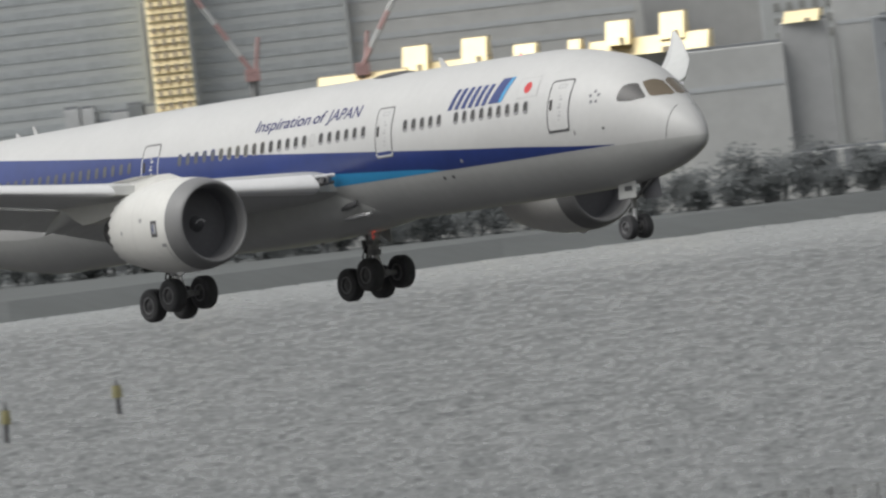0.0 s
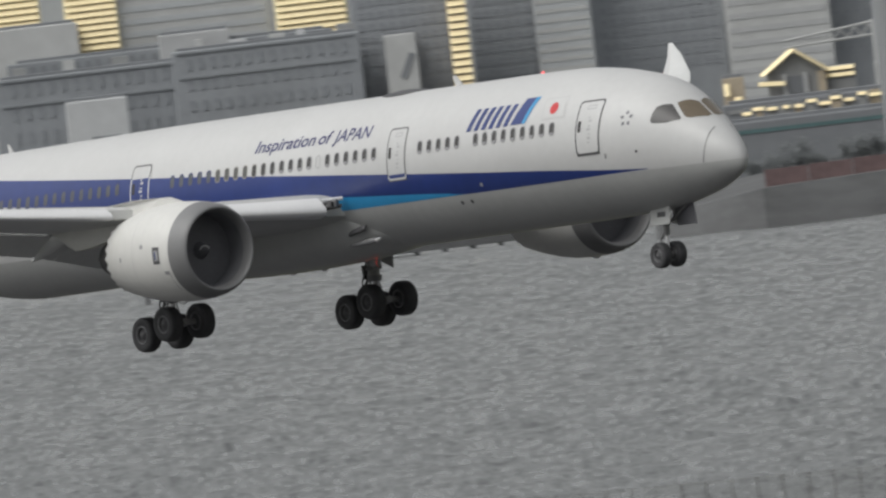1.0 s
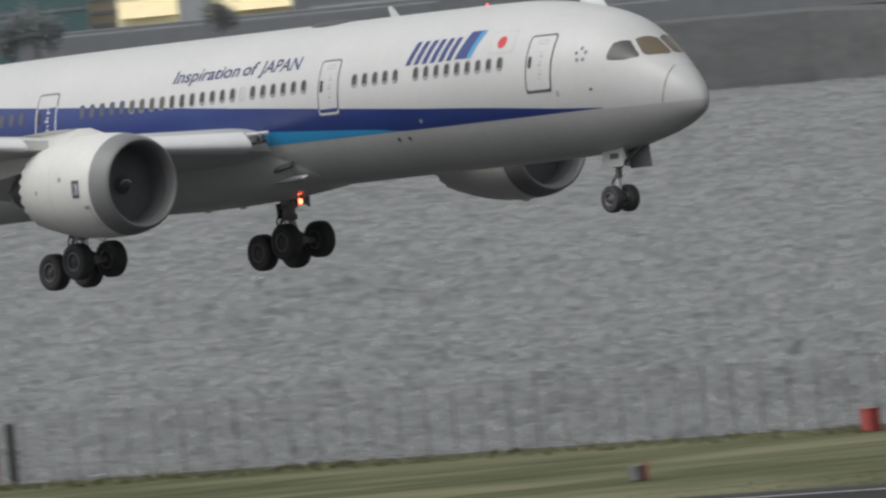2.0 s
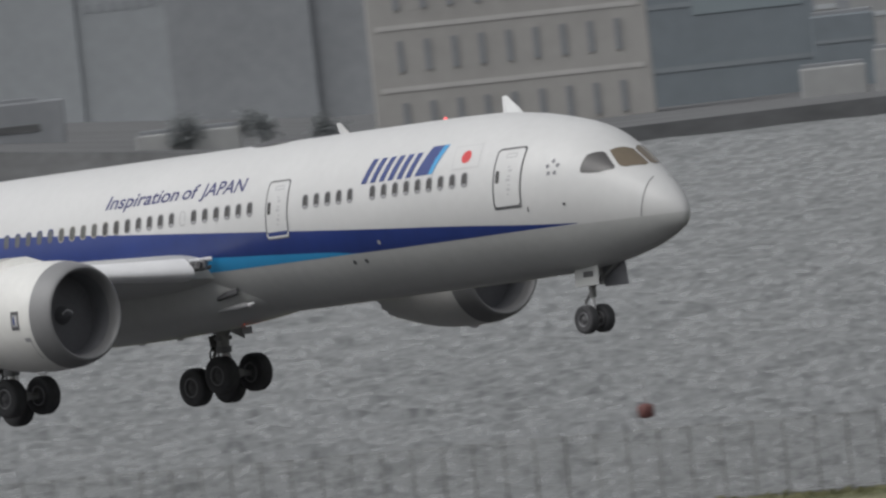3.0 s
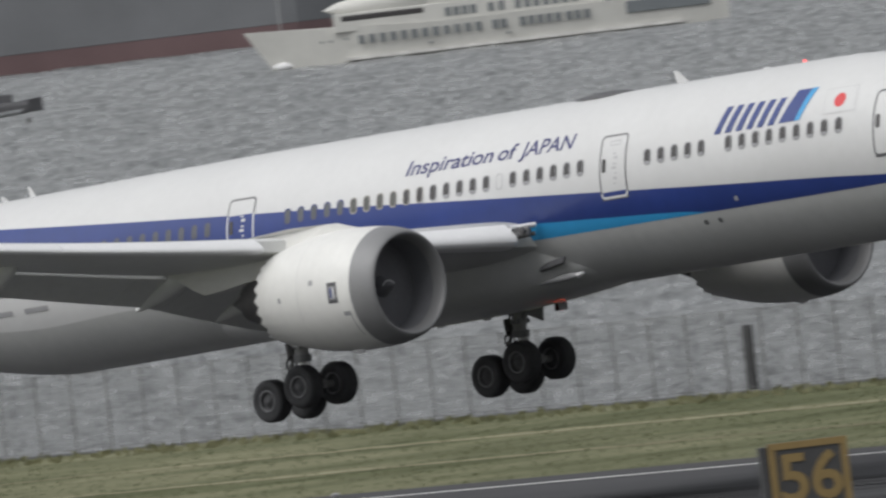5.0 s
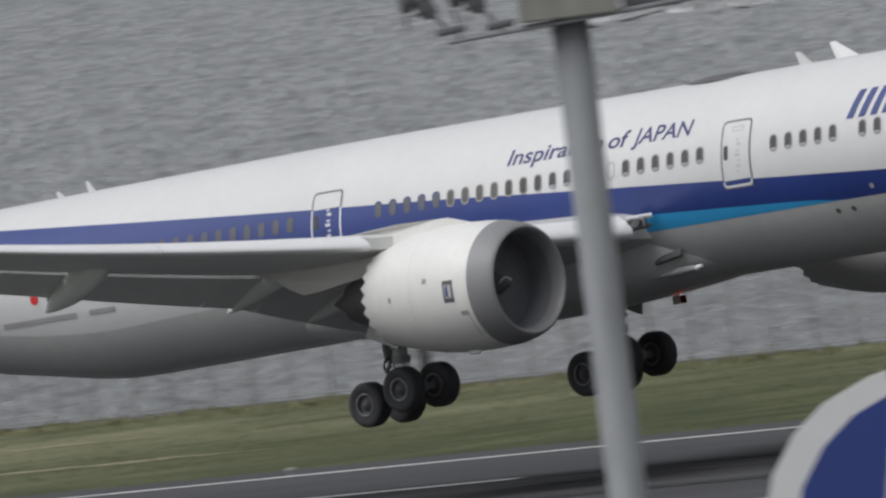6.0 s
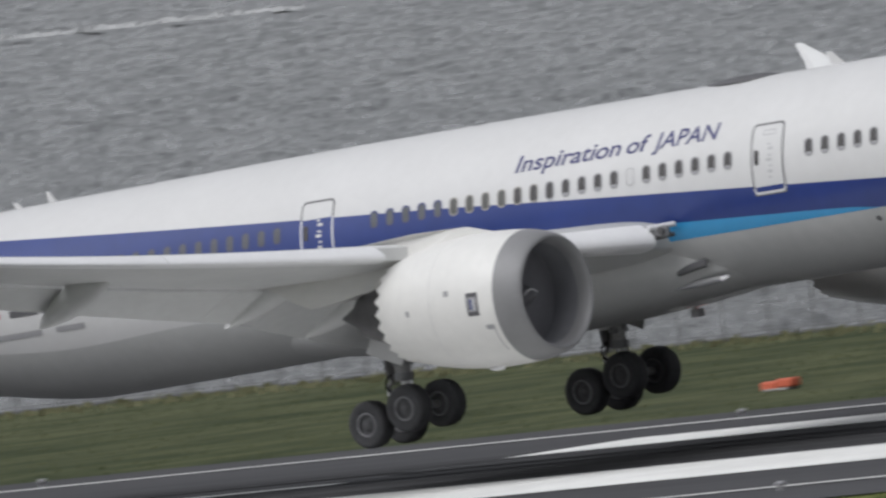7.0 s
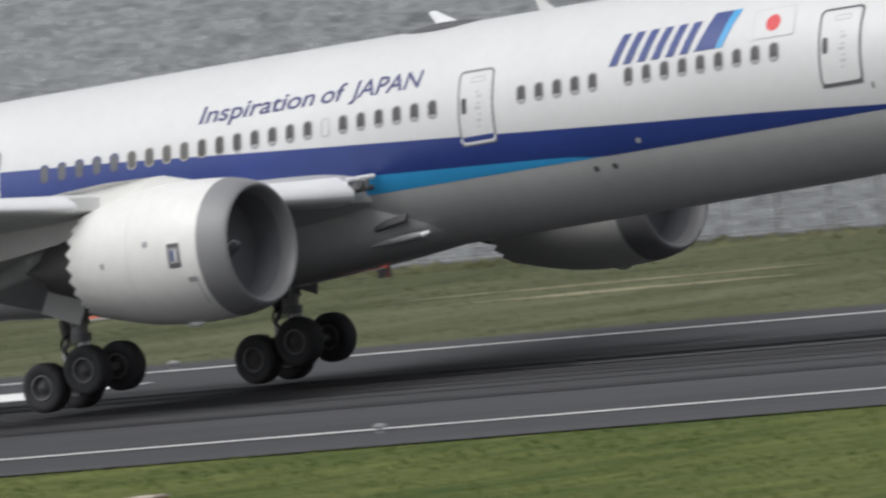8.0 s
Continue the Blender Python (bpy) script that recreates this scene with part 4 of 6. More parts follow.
def build_fairings():
    # wing-to-body fairing
    n, seg, v = 44, 44, []
    for i in range(n + 1):
        s = i / n
        x = 12.6 - 20.6 * s
        e = max(0.0, math.sin(math.pi * s)) ** (0.6 if s < 0.5 else 0.75)
        for k in range(seg + 1):
            a = math.pi * k / seg
            ca, sa = math.cos(a), math.sin(a)
            v.append((x, -(1.2 + 1.92 * e) * math.copysign(abs(ca) ** 0.75, ca), 3.95 - (0.3 + 2.06 - 1.0 * (1 - e)) * abs(sa) ** 0.62 + 0.35 * e - 0.25 * e))
    f = [(i * (seg + 1) + k, i * (seg + 1) + k + 1, (i + 1) * (seg + 1) + k + 1, (i + 1) * (seg + 1) + k) for i in range(n) for k in range(seg)]
    part("belly_fairing", mesh_from("belly_fairing", v, f, True), GREY_PAINT, plane, "grey wing-to-body fairing")
    for s in (-1, 1):
        part("air_intake", box(1.15, 0.12, 0.24, 0.03), LINE_DARK, plane, "dark air-conditioning intake", at=pose(9.93, s * 2.27, 2.98, 28 * s, -8, 3 * s))
        part("air_outlet", canoe(10.95, 8.9, 2.54, 2.42, 0.15, 0.12), LINE_GREY, plane, "grey ram-air outlet blister", at=pose(0, s * 2.0, 0, 0, 0, 0))
        part("air_outlet_lip", rod((10.75, s * 2.02, 2.52), (11.0, s * 2.02, 2.58), 0.09, 0.05), SLAT, plane, "bright metal outlet lip")
    # on the back
    part("antenna_dome", canoe(12.4, 9.4, 8.02, 8.0, 0.75, 0.19), LINE_DARK, plane, "grey satellite antenna dome")
    for x, z, h in ((14.6, 8.05, 0.42), (-15.3, 7.95, 0.34), (-16.6, 7.92, 0.2)):
        g = 1.0 if x > 0 else 0.55
        v = [(x + q * g, y, z + k * h) for y in (-0.03, 0.03) for q, k in ((0.25, 0), (-0.25, 0), (-0.38, 1), (-0.2, 1))]
        part("blade_antenna", mesh_from("blade_antenna", v, [(0, 1, 2, 3), (7, 6, 5, 4), (0, 3, 7, 4), (1, 5, 6, 2), (3, 2, 6, 7)]), WHITE, plane, "white blade antenna")
    for x, z, h in ((4.6, 2.0, -0.36), (2.5, 2.0, -0.36)):
        v = [(x + 0.25, -0.03, z + 0.1), (x - 0.25, -0.03, z + 0.1), (x - 0.3, -0.02, z + h), (x, -0.02, z + h), (x + 0.25, 0.03, z + 0.1), (x - 0.25, 0.03, z + 0.1), (x - 0.3, 0.02, z + h), (x, 0.02, z + h)]
        part("blade_antenna", mesh_from("blade_antenna", v, [(0, 1, 2, 3), (7, 6, 5, 4), (0, 3, 7, 4), (1, 5, 6, 2), (3, 2, 6, 7)]), GREY_PAINT, plane)
    part("beacon", lathe([(0.0, 0.07), (0.05, 0.065), (0.09, 0.03), (0.10, 0.002)], 20, "z"), glow("red_beacon_glow", (1.0, 0.12, 0.12), 1.2), plane, "small red glowing beacon", at=(20.0, 0, 8.06))


for way in (-1, 1):
    build_wing(way)
    build_engine(way)
    build_main_gear(way)
build_nose_gear()
build_tail()
build_fairings()

# turning beacon under the belly: a red lamp that shows its bright face once a turn
beacon = part("turning_beacon", lathe([(-0.03, 0.002), (-0.02, 0.06), (0.12, 0.10), (0.14, 0.002)], 20, "z"), GREY_PAINT, plane, "red turning anti-collision beacon", at=(7.95, 0, 1.80))
# added glowing plate that gives the flash a red halo
part("beacon_halo", box(0.02, 0.26, 0.24, 0.005), glow("beacon_halo_glow", (1.0, 0.05, 0.03), 2.5), beacon, "red glowing plate standing in for the flash's halo", at=(-0.012, 0, -0.10))
part("beacon_lamp", box(0.02, 0.19, 0.18, 0.005), glow("beacon_lamp_glow", (1.0, 0.12, 0.05), 16.0), beacon, "glowing red lamp face", at=(0.0, 0, -0.10))
# back and hoods added to hide the lamp between flashes
part("beacon_back", box(0.03, 0.27, 0.25, 0.005), LINE_GREY, beacon, at=(-0.045, 0, -0.10))
for side in (-1, 1):
    hood = part("beacon_hood", box(0.30, 0.012, 0.25, 0.003), LINE_GREY, beacon, at=(0.12, side * 0.142, -0.10))
    part("hood_lining", box(0.29, 0.006, 0.24, 0.002), BLACK, hood, at=(0.0, -side * 0.010, 0.0))


# ---------------------------------------------------------------- far shore
def spot(bearing, dist, z=0.0):
    b = radians(bearing)
    return (-math.sin(b) * dist, math.cos(b) * dist, z)


# haze is put into these wall greys, paler and closer in tone
HAZE_A = mat("hazed_concrete", (0.53, 0.535, 0.53), 0.8, vary=0.08, scale=0.05, fine=0.4)
HAZE_P = mat("hazed_white_tile", (0.60, 0.61, 0.62), 0.7, vary=0.08, scale=0.05, fine=0.4)
HAZE_B = mat("hazed_blue_grey", (0.42, 0.44, 0.46), 0.6, vary=0.08, scale=0.05, fine=0.4)
HAZE_C = mat("hazed_dark_cladding", (0.225, 0.235, 0.25), 0.6, vary=0.1, scale=0.05, fine=0.4)
HAZE_D = mat("hazed_grey_render", (0.33, 0.335, 0.335), 0.8, vary=0.1, scale=0.05, fine=0.4)
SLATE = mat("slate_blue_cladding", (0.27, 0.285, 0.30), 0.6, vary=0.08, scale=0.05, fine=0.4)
GLASS_BAND = mat("window_band", (0.16, 0.175, 0.185), 0.25, vary=0.1, scale=0.1)
OFFICE = mat("office_spandrel", (0.50, 0.52, 0.525), 0.6, vary=0.06, scale=0.1, fine=0.6)
OFFICE_BAND = mat("office_glazing", (0.44, 0.465, 0.48), 0.4, vary=0.12, scale=0.35, fine=1.2)
# sunlight on the far walls is put into this bright cream
CREAM_SUN = mat("cream_as_sunlit", (1.0, 0.90, 0.64), 0.45, vary=0.08, scale=0.2, fine=1.0)
# metal of added panels that stand in for sunlit walls
SUN_GLINT = mat("sun_stand_in_metal", (0.96, 0.82, 0.53), 0.5, metal=0.8, vary=0.06, scale=0.2, fine=1.0)
# cloud shade and haze are put into these two greys
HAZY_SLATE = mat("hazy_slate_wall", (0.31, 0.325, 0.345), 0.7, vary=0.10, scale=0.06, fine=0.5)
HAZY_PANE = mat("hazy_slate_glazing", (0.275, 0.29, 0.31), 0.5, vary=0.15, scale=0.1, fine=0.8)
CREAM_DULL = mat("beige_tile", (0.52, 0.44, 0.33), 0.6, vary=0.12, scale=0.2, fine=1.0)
STONE = mat("quay_stone", (0.105, 0.107, 0.11), 0.9, vary=0.25, scale=0.05, fine=0.3, stretch=(1, 1, 3))
# leaf colour paled and greyed to carry the haze before the trees
LEAF = mat("hazed_foliage", (0.30, 0.315, 0.32), 0.9, spec=0.1, vary=0.08, scale=0.1, fine=0.8)


def let_light_through(m, share):
    """Leaves pass part of the light on."""
    n, l = m.node_tree.nodes, m.node_tree.links
    p, thin, both = n["Principled BSDF"], n.new("ShaderNodeBsdfTranslucent"), n.new("ShaderNodeMixShader")
    end = p.outputs[0].links[0].to_socket
    l.new(p.inputs["Base Color"].links[0].from_socket, thin.inputs["Color"])
    both.inputs[0].default_value = share
    l.new(p.outputs[0], both.inputs[1])
    l.new(thin.outputs[0], both.inputs[2])
    l.new(both.outputs[0], end)


let_light_through(LEAF, 0.45)
TEAL = mat("teal_sheeting", (0.105, 0.18, 0.185), 0.7, vary=0.2, scale=0.1, fine=0.6)
CONTAINER_RED = mat("dull_red_steel", (0.17, 0.115, 0.115), 0.7, vary=0.2, scale=0.2, fine=0.8)
# container colours greyed to carry the haze
CONTAINER = [mat("container_" + k, c, 0.6, vary=0.15, scale=0.3) for k, c in (("red", (0.18, 0.128, 0.132)), ("blue", (0.155, 0.178, 0.20)), ("green", (0.17, 0.20, 0.20)), ("grey", (0.24, 0.24, 0.24)))]


# the bank's grey carries haze as well
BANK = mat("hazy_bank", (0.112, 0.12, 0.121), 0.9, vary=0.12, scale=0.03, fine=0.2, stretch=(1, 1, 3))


def shore(name, points, back, label, material=STONE, rise=3):
    """A quay or bank: rows of (bearing, distance, height of its top), running back inland."""
    v, n = [], len(points)
    for b, d, h in points:
        v += [spot(b, d, -4), spot(b, d + rise, h), spot(b, d + back, h + 0.5), spot(b, d + back, -4)]
    f = [(4 * i + k, 4 * i + 4 + k, 4 * i + 5 + k, 4 * i + 1 + k) for i in range(n - 1) for k in range(3)]
    return tagged(part(name, mesh_from(name, v, f), material), label, "quay", kind="structure")


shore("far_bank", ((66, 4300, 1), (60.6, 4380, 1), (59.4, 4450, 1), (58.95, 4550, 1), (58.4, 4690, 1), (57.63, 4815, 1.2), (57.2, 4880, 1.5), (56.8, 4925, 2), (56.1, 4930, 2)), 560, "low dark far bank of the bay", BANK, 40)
shore("near_quay", ((56.32, 3800, 1), (56.1, 3770, 3.2), (55.7, 3770, 4), (55.35, 3985, 6), (55.05, 3960, 7.6), (54.5, 3900, 7.6), (53.9, 3880, 7.4), (53.3, 3800, 5.0), (52.6, 3700, 0.6), (52.2, 3690, -0.2), (51.4, 3740, 0.2), (50.9, 3745, 0.8), (50.4, 3640, 1.4), (49.9, 3625, 0.8), (49.4, 3505, -0.6), (49.0, 3480, -1.0)), 900, "grey stone quay of the container port")


def at_bearing(b, d, z=-2.0, turn=0.0):
    x, y, _ = spot(b, d)
    return pose(x, y, z, 0, 0, b + turn)


def lot(d, w, top):
    """The far city stands on narrow lots behind the tree belt: distance, width and height there."""
    if d < 4450:
        return d, w, top
    k = (4905 + (d - 4500) * 0.15) / d
    return d * k, w * k, 22.3 + (top - 22.3) * k


# paler copies of three wall colours, for haze over the far city
CITY = {HAZE_B: mat("extra_hazed_blue_grey", (0.52, 0.54, 0.555), 0.6, vary=0.07, scale=0.05, fine=0.4), HAZE_D: mat("extra_hazed_grey", (0.46, 0.465, 0.47), 0.8, vary=0.08, scale=0.05, fine=0.4), HAZE_C: mat("extra_hazed_dark", (0.33, 0.345, 0.36), 0.6, vary=0.08, scale=0.05, fine=0.4)}


def block(b, d, w, top, name="building", label="hazy grey office building on the far shore", wall=HAZE_D, band=None, floor=2.0, deep=14.0, turn=0.0, rows=40, frac=0.45, start=0.0, panes=False, lean=0.0):
    """A far building standing on the shore: walls, a parapet, window bands."""
    if d < 4970:
        d, w, top = lot(d, w, top)
        deep = 8.0 if d > 4890 else deep
    # far city walls and bands take the hazed copies
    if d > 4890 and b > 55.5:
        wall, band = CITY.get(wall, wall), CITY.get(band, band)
    ob = thing(name, label, "building", at_bearing(b, d + deep / 2, -2.0, turn), group="far skyline")
    h = top + 2.0
    part("wall", box(w, deep, h, min(0.25, w * 0.03), base=True), wall, ob)
    part("roof", box(w * 0.94, deep * 0.9, 0.7, 0.1, base=True), HAZE_C, ob, at=(0, 0, h - 0.15))
    if band is not None:
        me = bpy.data.meshes.new("window_band")
        bm = box(w * 0.94, 0.14, floor * frac)
        bm.to_mesh(me)
        bm.free()
        me.materials.append(band)
        k = 0
        z = h - floor * 0.75
        while z > max(2.0, h * start) and k < rows:
            # lean tips the metal bands up to mirror the sun
            part("window_band", me, band, ob, at=pose(0, -deep / 2 - 0.05 - 0.5 * floor * frac * math.sin(radians(lean)), z, -lean, 0, 0))
            z -= floor
            k += 1
    if panes:
        windows_grid(ob, w * 0.9, h * 0.45, h - 1.5, max(3, int(w / 1.9)), 2.1, HAZY_PANE, deep=deep, size=0.5)
    return ob


def windows_grid(ob, w, z0, z1, nx, floor, material, deep=14.0, size=0.5):
    """Separate panes on a far facade."""
    me = bpy.data.meshes.new("pane")
    bm = box(w / nx * size, 0.3, floor * 0.5)
    bm.to_mesh(me)
    bm.free()
    me.materials.append(material)
    z = z1
    while z > z0:
        for i in range(nx):
            part("window", me, material, ob, at=((i + 0.5) * w / nx - w / 2, -deep / 2 - 0.06, z))
        z -= floor


# hazy towers that close the skyline
rs = random.Random(21)
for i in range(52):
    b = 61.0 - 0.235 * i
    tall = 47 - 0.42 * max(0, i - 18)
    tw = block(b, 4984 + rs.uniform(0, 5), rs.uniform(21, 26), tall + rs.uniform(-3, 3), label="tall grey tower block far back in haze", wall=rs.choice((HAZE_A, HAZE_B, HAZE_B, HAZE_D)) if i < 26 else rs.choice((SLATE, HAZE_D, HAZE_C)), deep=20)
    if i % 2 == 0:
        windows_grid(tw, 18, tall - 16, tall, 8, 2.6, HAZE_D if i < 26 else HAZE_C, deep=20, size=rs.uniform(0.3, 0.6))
# low roofs before the first offices
rq = random.Random(17)
for i in range(7):
    block(59.23 - 0.032 * i, 4838, rq.uniform(1.8, 3.2), 27.5 + rq.uniform(0, 3.6), name="rooftop_block", label="small grey plant block on a low roof", wall=rq.choice((HAZE_A, HAZE_D, HAZE_P, SLATE)))
lowwork = block(57.66, 4560, 24.0, 10.0, name="wharf_arcade", label="low wharf arcade with dark openings between pale piers", wall=HAZE_A)
for i in range(6):
    part("opening", box(2.6, 0.3, 4.6, 0.05), HAZE_C, lowwork, "dark arcade opening", at=(-9.8 + 3.9 * i, -4.08, 8.6))
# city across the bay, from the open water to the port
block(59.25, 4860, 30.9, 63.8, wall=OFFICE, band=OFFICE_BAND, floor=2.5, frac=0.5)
t1 = block(59.02, 4820, 6.9, 61.4, label="narrow sunlit cream apartment tower on the far shore", wall=CREAM_SUN, band=SUN_GLINT, floor=1.3, frac=0.8, start=0.35, lean=26)
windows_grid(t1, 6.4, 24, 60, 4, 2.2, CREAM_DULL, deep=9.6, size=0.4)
# unlit side of the tower, painted grey beside its cream front
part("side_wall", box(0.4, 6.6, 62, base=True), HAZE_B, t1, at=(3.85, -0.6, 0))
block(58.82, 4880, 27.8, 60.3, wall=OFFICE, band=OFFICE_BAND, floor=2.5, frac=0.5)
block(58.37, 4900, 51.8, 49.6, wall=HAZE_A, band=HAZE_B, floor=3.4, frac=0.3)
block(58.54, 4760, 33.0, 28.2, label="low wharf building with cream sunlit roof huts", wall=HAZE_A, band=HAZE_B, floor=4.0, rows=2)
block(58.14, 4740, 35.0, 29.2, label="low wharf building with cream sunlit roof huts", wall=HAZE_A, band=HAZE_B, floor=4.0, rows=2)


def roof_hut(b, d, w, top, tall=3.4):
    d, w, top = lot(d, w, top)
    ob = thing("roof_hut", "sunlit cream plant hut on a wharf roof", "roof hut", at_bearing(b, d - 2.5, top - tall, -13.0), group="wharf roof huts")
    # the front slopes back and turns aside so its metal mirrors the sun
    v = [(sx * w / 2, y, z) for sx in (-1, 1) for y, z in ((-2.5, 0), (-0.4, tall), (2.5, tall), (2.5, 0))]
    part("wall", mesh_from("wall", v, [(0, 1, 2, 3), (7, 6, 5, 4), (0, 4, 5, 1), (1, 5, 6, 2), (2, 6, 7, 3)]), SUN_GLINT, ob)
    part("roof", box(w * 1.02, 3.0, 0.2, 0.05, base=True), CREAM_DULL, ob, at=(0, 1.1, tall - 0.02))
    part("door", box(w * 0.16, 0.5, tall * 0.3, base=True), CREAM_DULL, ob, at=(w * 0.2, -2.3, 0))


for b, w, top, tall in ((58.53, 4.2, 34.3, 4.6), (58.41, 4.2, 34.6, 4.6), (58.31, 3.8, 32.6, 3.6), (58.21, 2.0, 32.4, 3.4), (58.12, 4.0, 34.7, 4.2), (58.01, 4.1, 35.2, 4.6), (58.64, 15.0, 30.8, 2.4), (58.47, 14.1, 31.3, 2.6), (58.06, 20.4, 31.6, 3.0), (57.75, 6.0, 33.0, 2.0)):
    roof_hut(b, 4740, w, top, tall)
block(57.90, 4690, 17.2, 28.1, label="blank pale grey wharf warehouse", wall=HAZE_A, band=HAZE_B, floor=9.0, rows=1, frac=0.1)
block(57.75, 4715, 8.2, 31.2, label="dark recessed stair tower of a warehouse", wall=HAZE_D)
block(57.56, 4730, 21.5, 38.9, label="tall pale grey warehouse", wall=HAZE_A, band=HAZE_B, floor=12.0, rows=1, frac=0.06)
q = block(57.25, 4690, 53.9, 33.0, label="long grey wharf office with small dark windows", wall=SLATE)
windows_grid(q, 50, 22, 34, 26, 3.0, HAZE_C, deep=8, size=0.35)
block(56.86, 4560, 12.3, 17.4, label="low beige waterfront building", wall=CREAM_DULL, band=HAZE_A, floor=4.0, rows=2, frac=0.2)
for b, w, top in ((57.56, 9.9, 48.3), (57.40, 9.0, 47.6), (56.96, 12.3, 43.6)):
    block(b, 4790, w, top, label="office tower with cream sunlit floors between dark bands", wall=CREAM_SUN, band=SUN_GLINT, floor=1.15, frac=0.86, start=0.5, lean=26)
block(57.20, 4800, 26.1, 46.0, label="banded grey-beige office tower behind", wall=HAZE_A, band=HAZE_B, floor=2.2)
s1 = block(57.33, 4650, 46.0, 30.5, label="stepped grey waterfront offices", wall=HAZY_SLATE)
windows_grid(s1, 44, 18, 31, 20, 4.2, HAZY_PANE, deep=8, size=0.3)
s2 = block(57.06, 4630, 30.6, 31.8, label="stepped grey waterfront offices", wall=HAZY_SLATE)
windows_grid(s2, 29, 16, 32, 14, 3.6, HAZY_PANE, deep=8, size=0.4)
rp = random.Random(12)
for owner, wide in ((s1, 46.0), (s2, 30.6)):
    kk = (4905 + 150 * 0.15) / 4650
    hh = 24.3 + ((30.5 if owner is s1 else 31.8) - 22.3) * kk
    for j in range(5):
        part("roof_plant", box(rp.uniform(1.2, 3.4), 2.0, rp.uniform(0.6, 1.8), 0.08, base=True), rp.choice((HAZE_P, HAZE_A, HAZE_D)), owner, "pale rooftop plant box", at=((j + rp.uniform(0.1, 0.9)) * wide / 5 - wide / 2, -1.5, hh + 0.4))
    for z in (0.2, 4.5):
        part("parapet", box(wide * 1.0, 0.5, 0.45, 0.05, base=True), SLATE, owner, "grey parapet line", at=(0, -4.1, hh - z - 0.4))
block(57.20, 4660, 11.6, 34.8, label="grey plant storey on a roof", wall=HAZE_D)
p1 = block(57.41, 4500, 9.8, 25.6, label="pale blank-walled loft building on the shore", wall=HAZE_P)
part("opening", box(5.0, 0.3, 6.0, 0.05), HAZE_C, p1, at=(1.2, -4.05, 18.5))
part("stair", box(1.6, 1.4, 9, 0.05, base=True), HAZE_C, p1, at=(3.4, -4.4, 12))
block(56.78, 4700, 16.9, 41.7, label="blue-grey slab tower with small windows", wall=HAZY_SLATE, panes=True)
p2 = block(56.79, 4640, 5.2, 30.6, label="pale block with a billboard on top", wall=HAZE_A)
part("board_mark", box(1.1, 0.2, 4.6), HAZE_C, p2, at=pose(0.9, -4.1, 27.5, 0, 25, 0))
block(56.67, 4670, 3.2, 46.6, label="slender sunlit cream tower in the haze", wall=CREAM_DULL, band=SUN_GLINT, floor=1.3, frac=0.8, lean=26)
block(56.58, 4820, 11.3, 46.3, label="blue-grey slab tower with small windows", wall=HAZY_SLATE, panes=True)
block(56.46, 4760, 9.4, 46.0, label="grey apartment tower with balconies", wall=HAZE_B, band=HAZE_A, floor=1.7, frac=0.4)
block(56.27, 4840, 22.3, 46.5, label="blue-grey slab tower with small windows", wall=HAZY_SLATE, panes=True)
block(56.03, 4800, 17.6, 45.2, label="beige banded office tower", wall=HAZE_A, band=HAZE_D, floor=2.4, frac=0.4)
block(55.85, 4860, 13.5, 43.6, label="blue-grey slab tower with small windows", wall=HAZY_SLATE, panes=True)
block(55.60, 4870, 22.0, 40.0, wall=HAZE_D, band=HAZE_B, floor=2.4)


def gable_house():
    ob = thing("gable_house", "waterfront hall with a gable roof edged in painted sunlight", "house", at_bearing(56.01, 4300, 3.0), group="far skyline")
    w, e, r = 8.4, 14.6, 17.9
    v = [(-w / 2, -5, 0), (w / 2, -5, 0), (w / 2, -5, e), (0, -5, r - 0.4), (-w / 2, -5, e), (-w / 2, 5, 0), (w / 2, 5, 0), (w / 2, 5, e), (0, 5, r - 0.4), (-w / 2, 5, e)]
    part("wall", mesh_from("wall", v, [(0, 1, 2, 3, 4), (9, 8, 7, 6, 5), (0, 4, 9, 5), (1, 6, 7, 2)]), HAZE_D, ob)
    for s in (-1, 1):
        v = [(s * (w / 2 + 0.8), -6, e - 0.2), (0, -6, r), (0, 6, r), (s * (w / 2 + 0.8), 6, e - 0.2), (s * (w / 2 + 0.8), -6, e - 0.6), (0, -6, r - 0.45), (0, 6, r - 0.45), (s * (w / 2 + 0.8), 6, e - 0.6)]
        part("roof", mesh_from("roof", v, [(0, 1, 2, 3), (7, 6, 5, 4), (0, 4, 5, 1), (1, 5, 6, 2), (2, 6, 7, 3), (3, 7, 4, 0)]), CREAM_SUN, ob, "roof slope with sunlight painted in as cream")
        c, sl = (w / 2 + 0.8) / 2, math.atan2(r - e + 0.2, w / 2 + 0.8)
        # boards, cornices and canopy tip back to mirror the sun
        part("barge_board", box(math.hypot(w / 2 + 0.8, r - e + 0.2), 0.15, 0.6, 0.03), SUN_GLINT, ob, "glinting sloped barge board", at=pose(s * c, -6.15, (r + e) / 2 - 0.2, -26, s * math.degrees(sl), 0))
    for x in (-1.6, 1.5):
        part("post", box(0.5, 0.5, e - 0.4, 0.05, base=True), HAZE_P, ob, at=(x, -5.4, 0))
    part("post", box(1.2, 0.5, e - 0.4, 0.05, base=True), CREAM_DULL, ob, "sunlit corner pier", at=(w / 2 - 0.2, -5.4, 0))
    part("opening", box(2.3, 0.2, 2.6, 0.03, base=True), HAZE_C, ob, "dark doorway", at=(0, -5.1, e - 3.4))
    part("side_wing", box(4.6, 8, e + 0.1, 0.1, base=True), HAZE_D, ob, at=(w / 2 + 2.6, 0, 0))
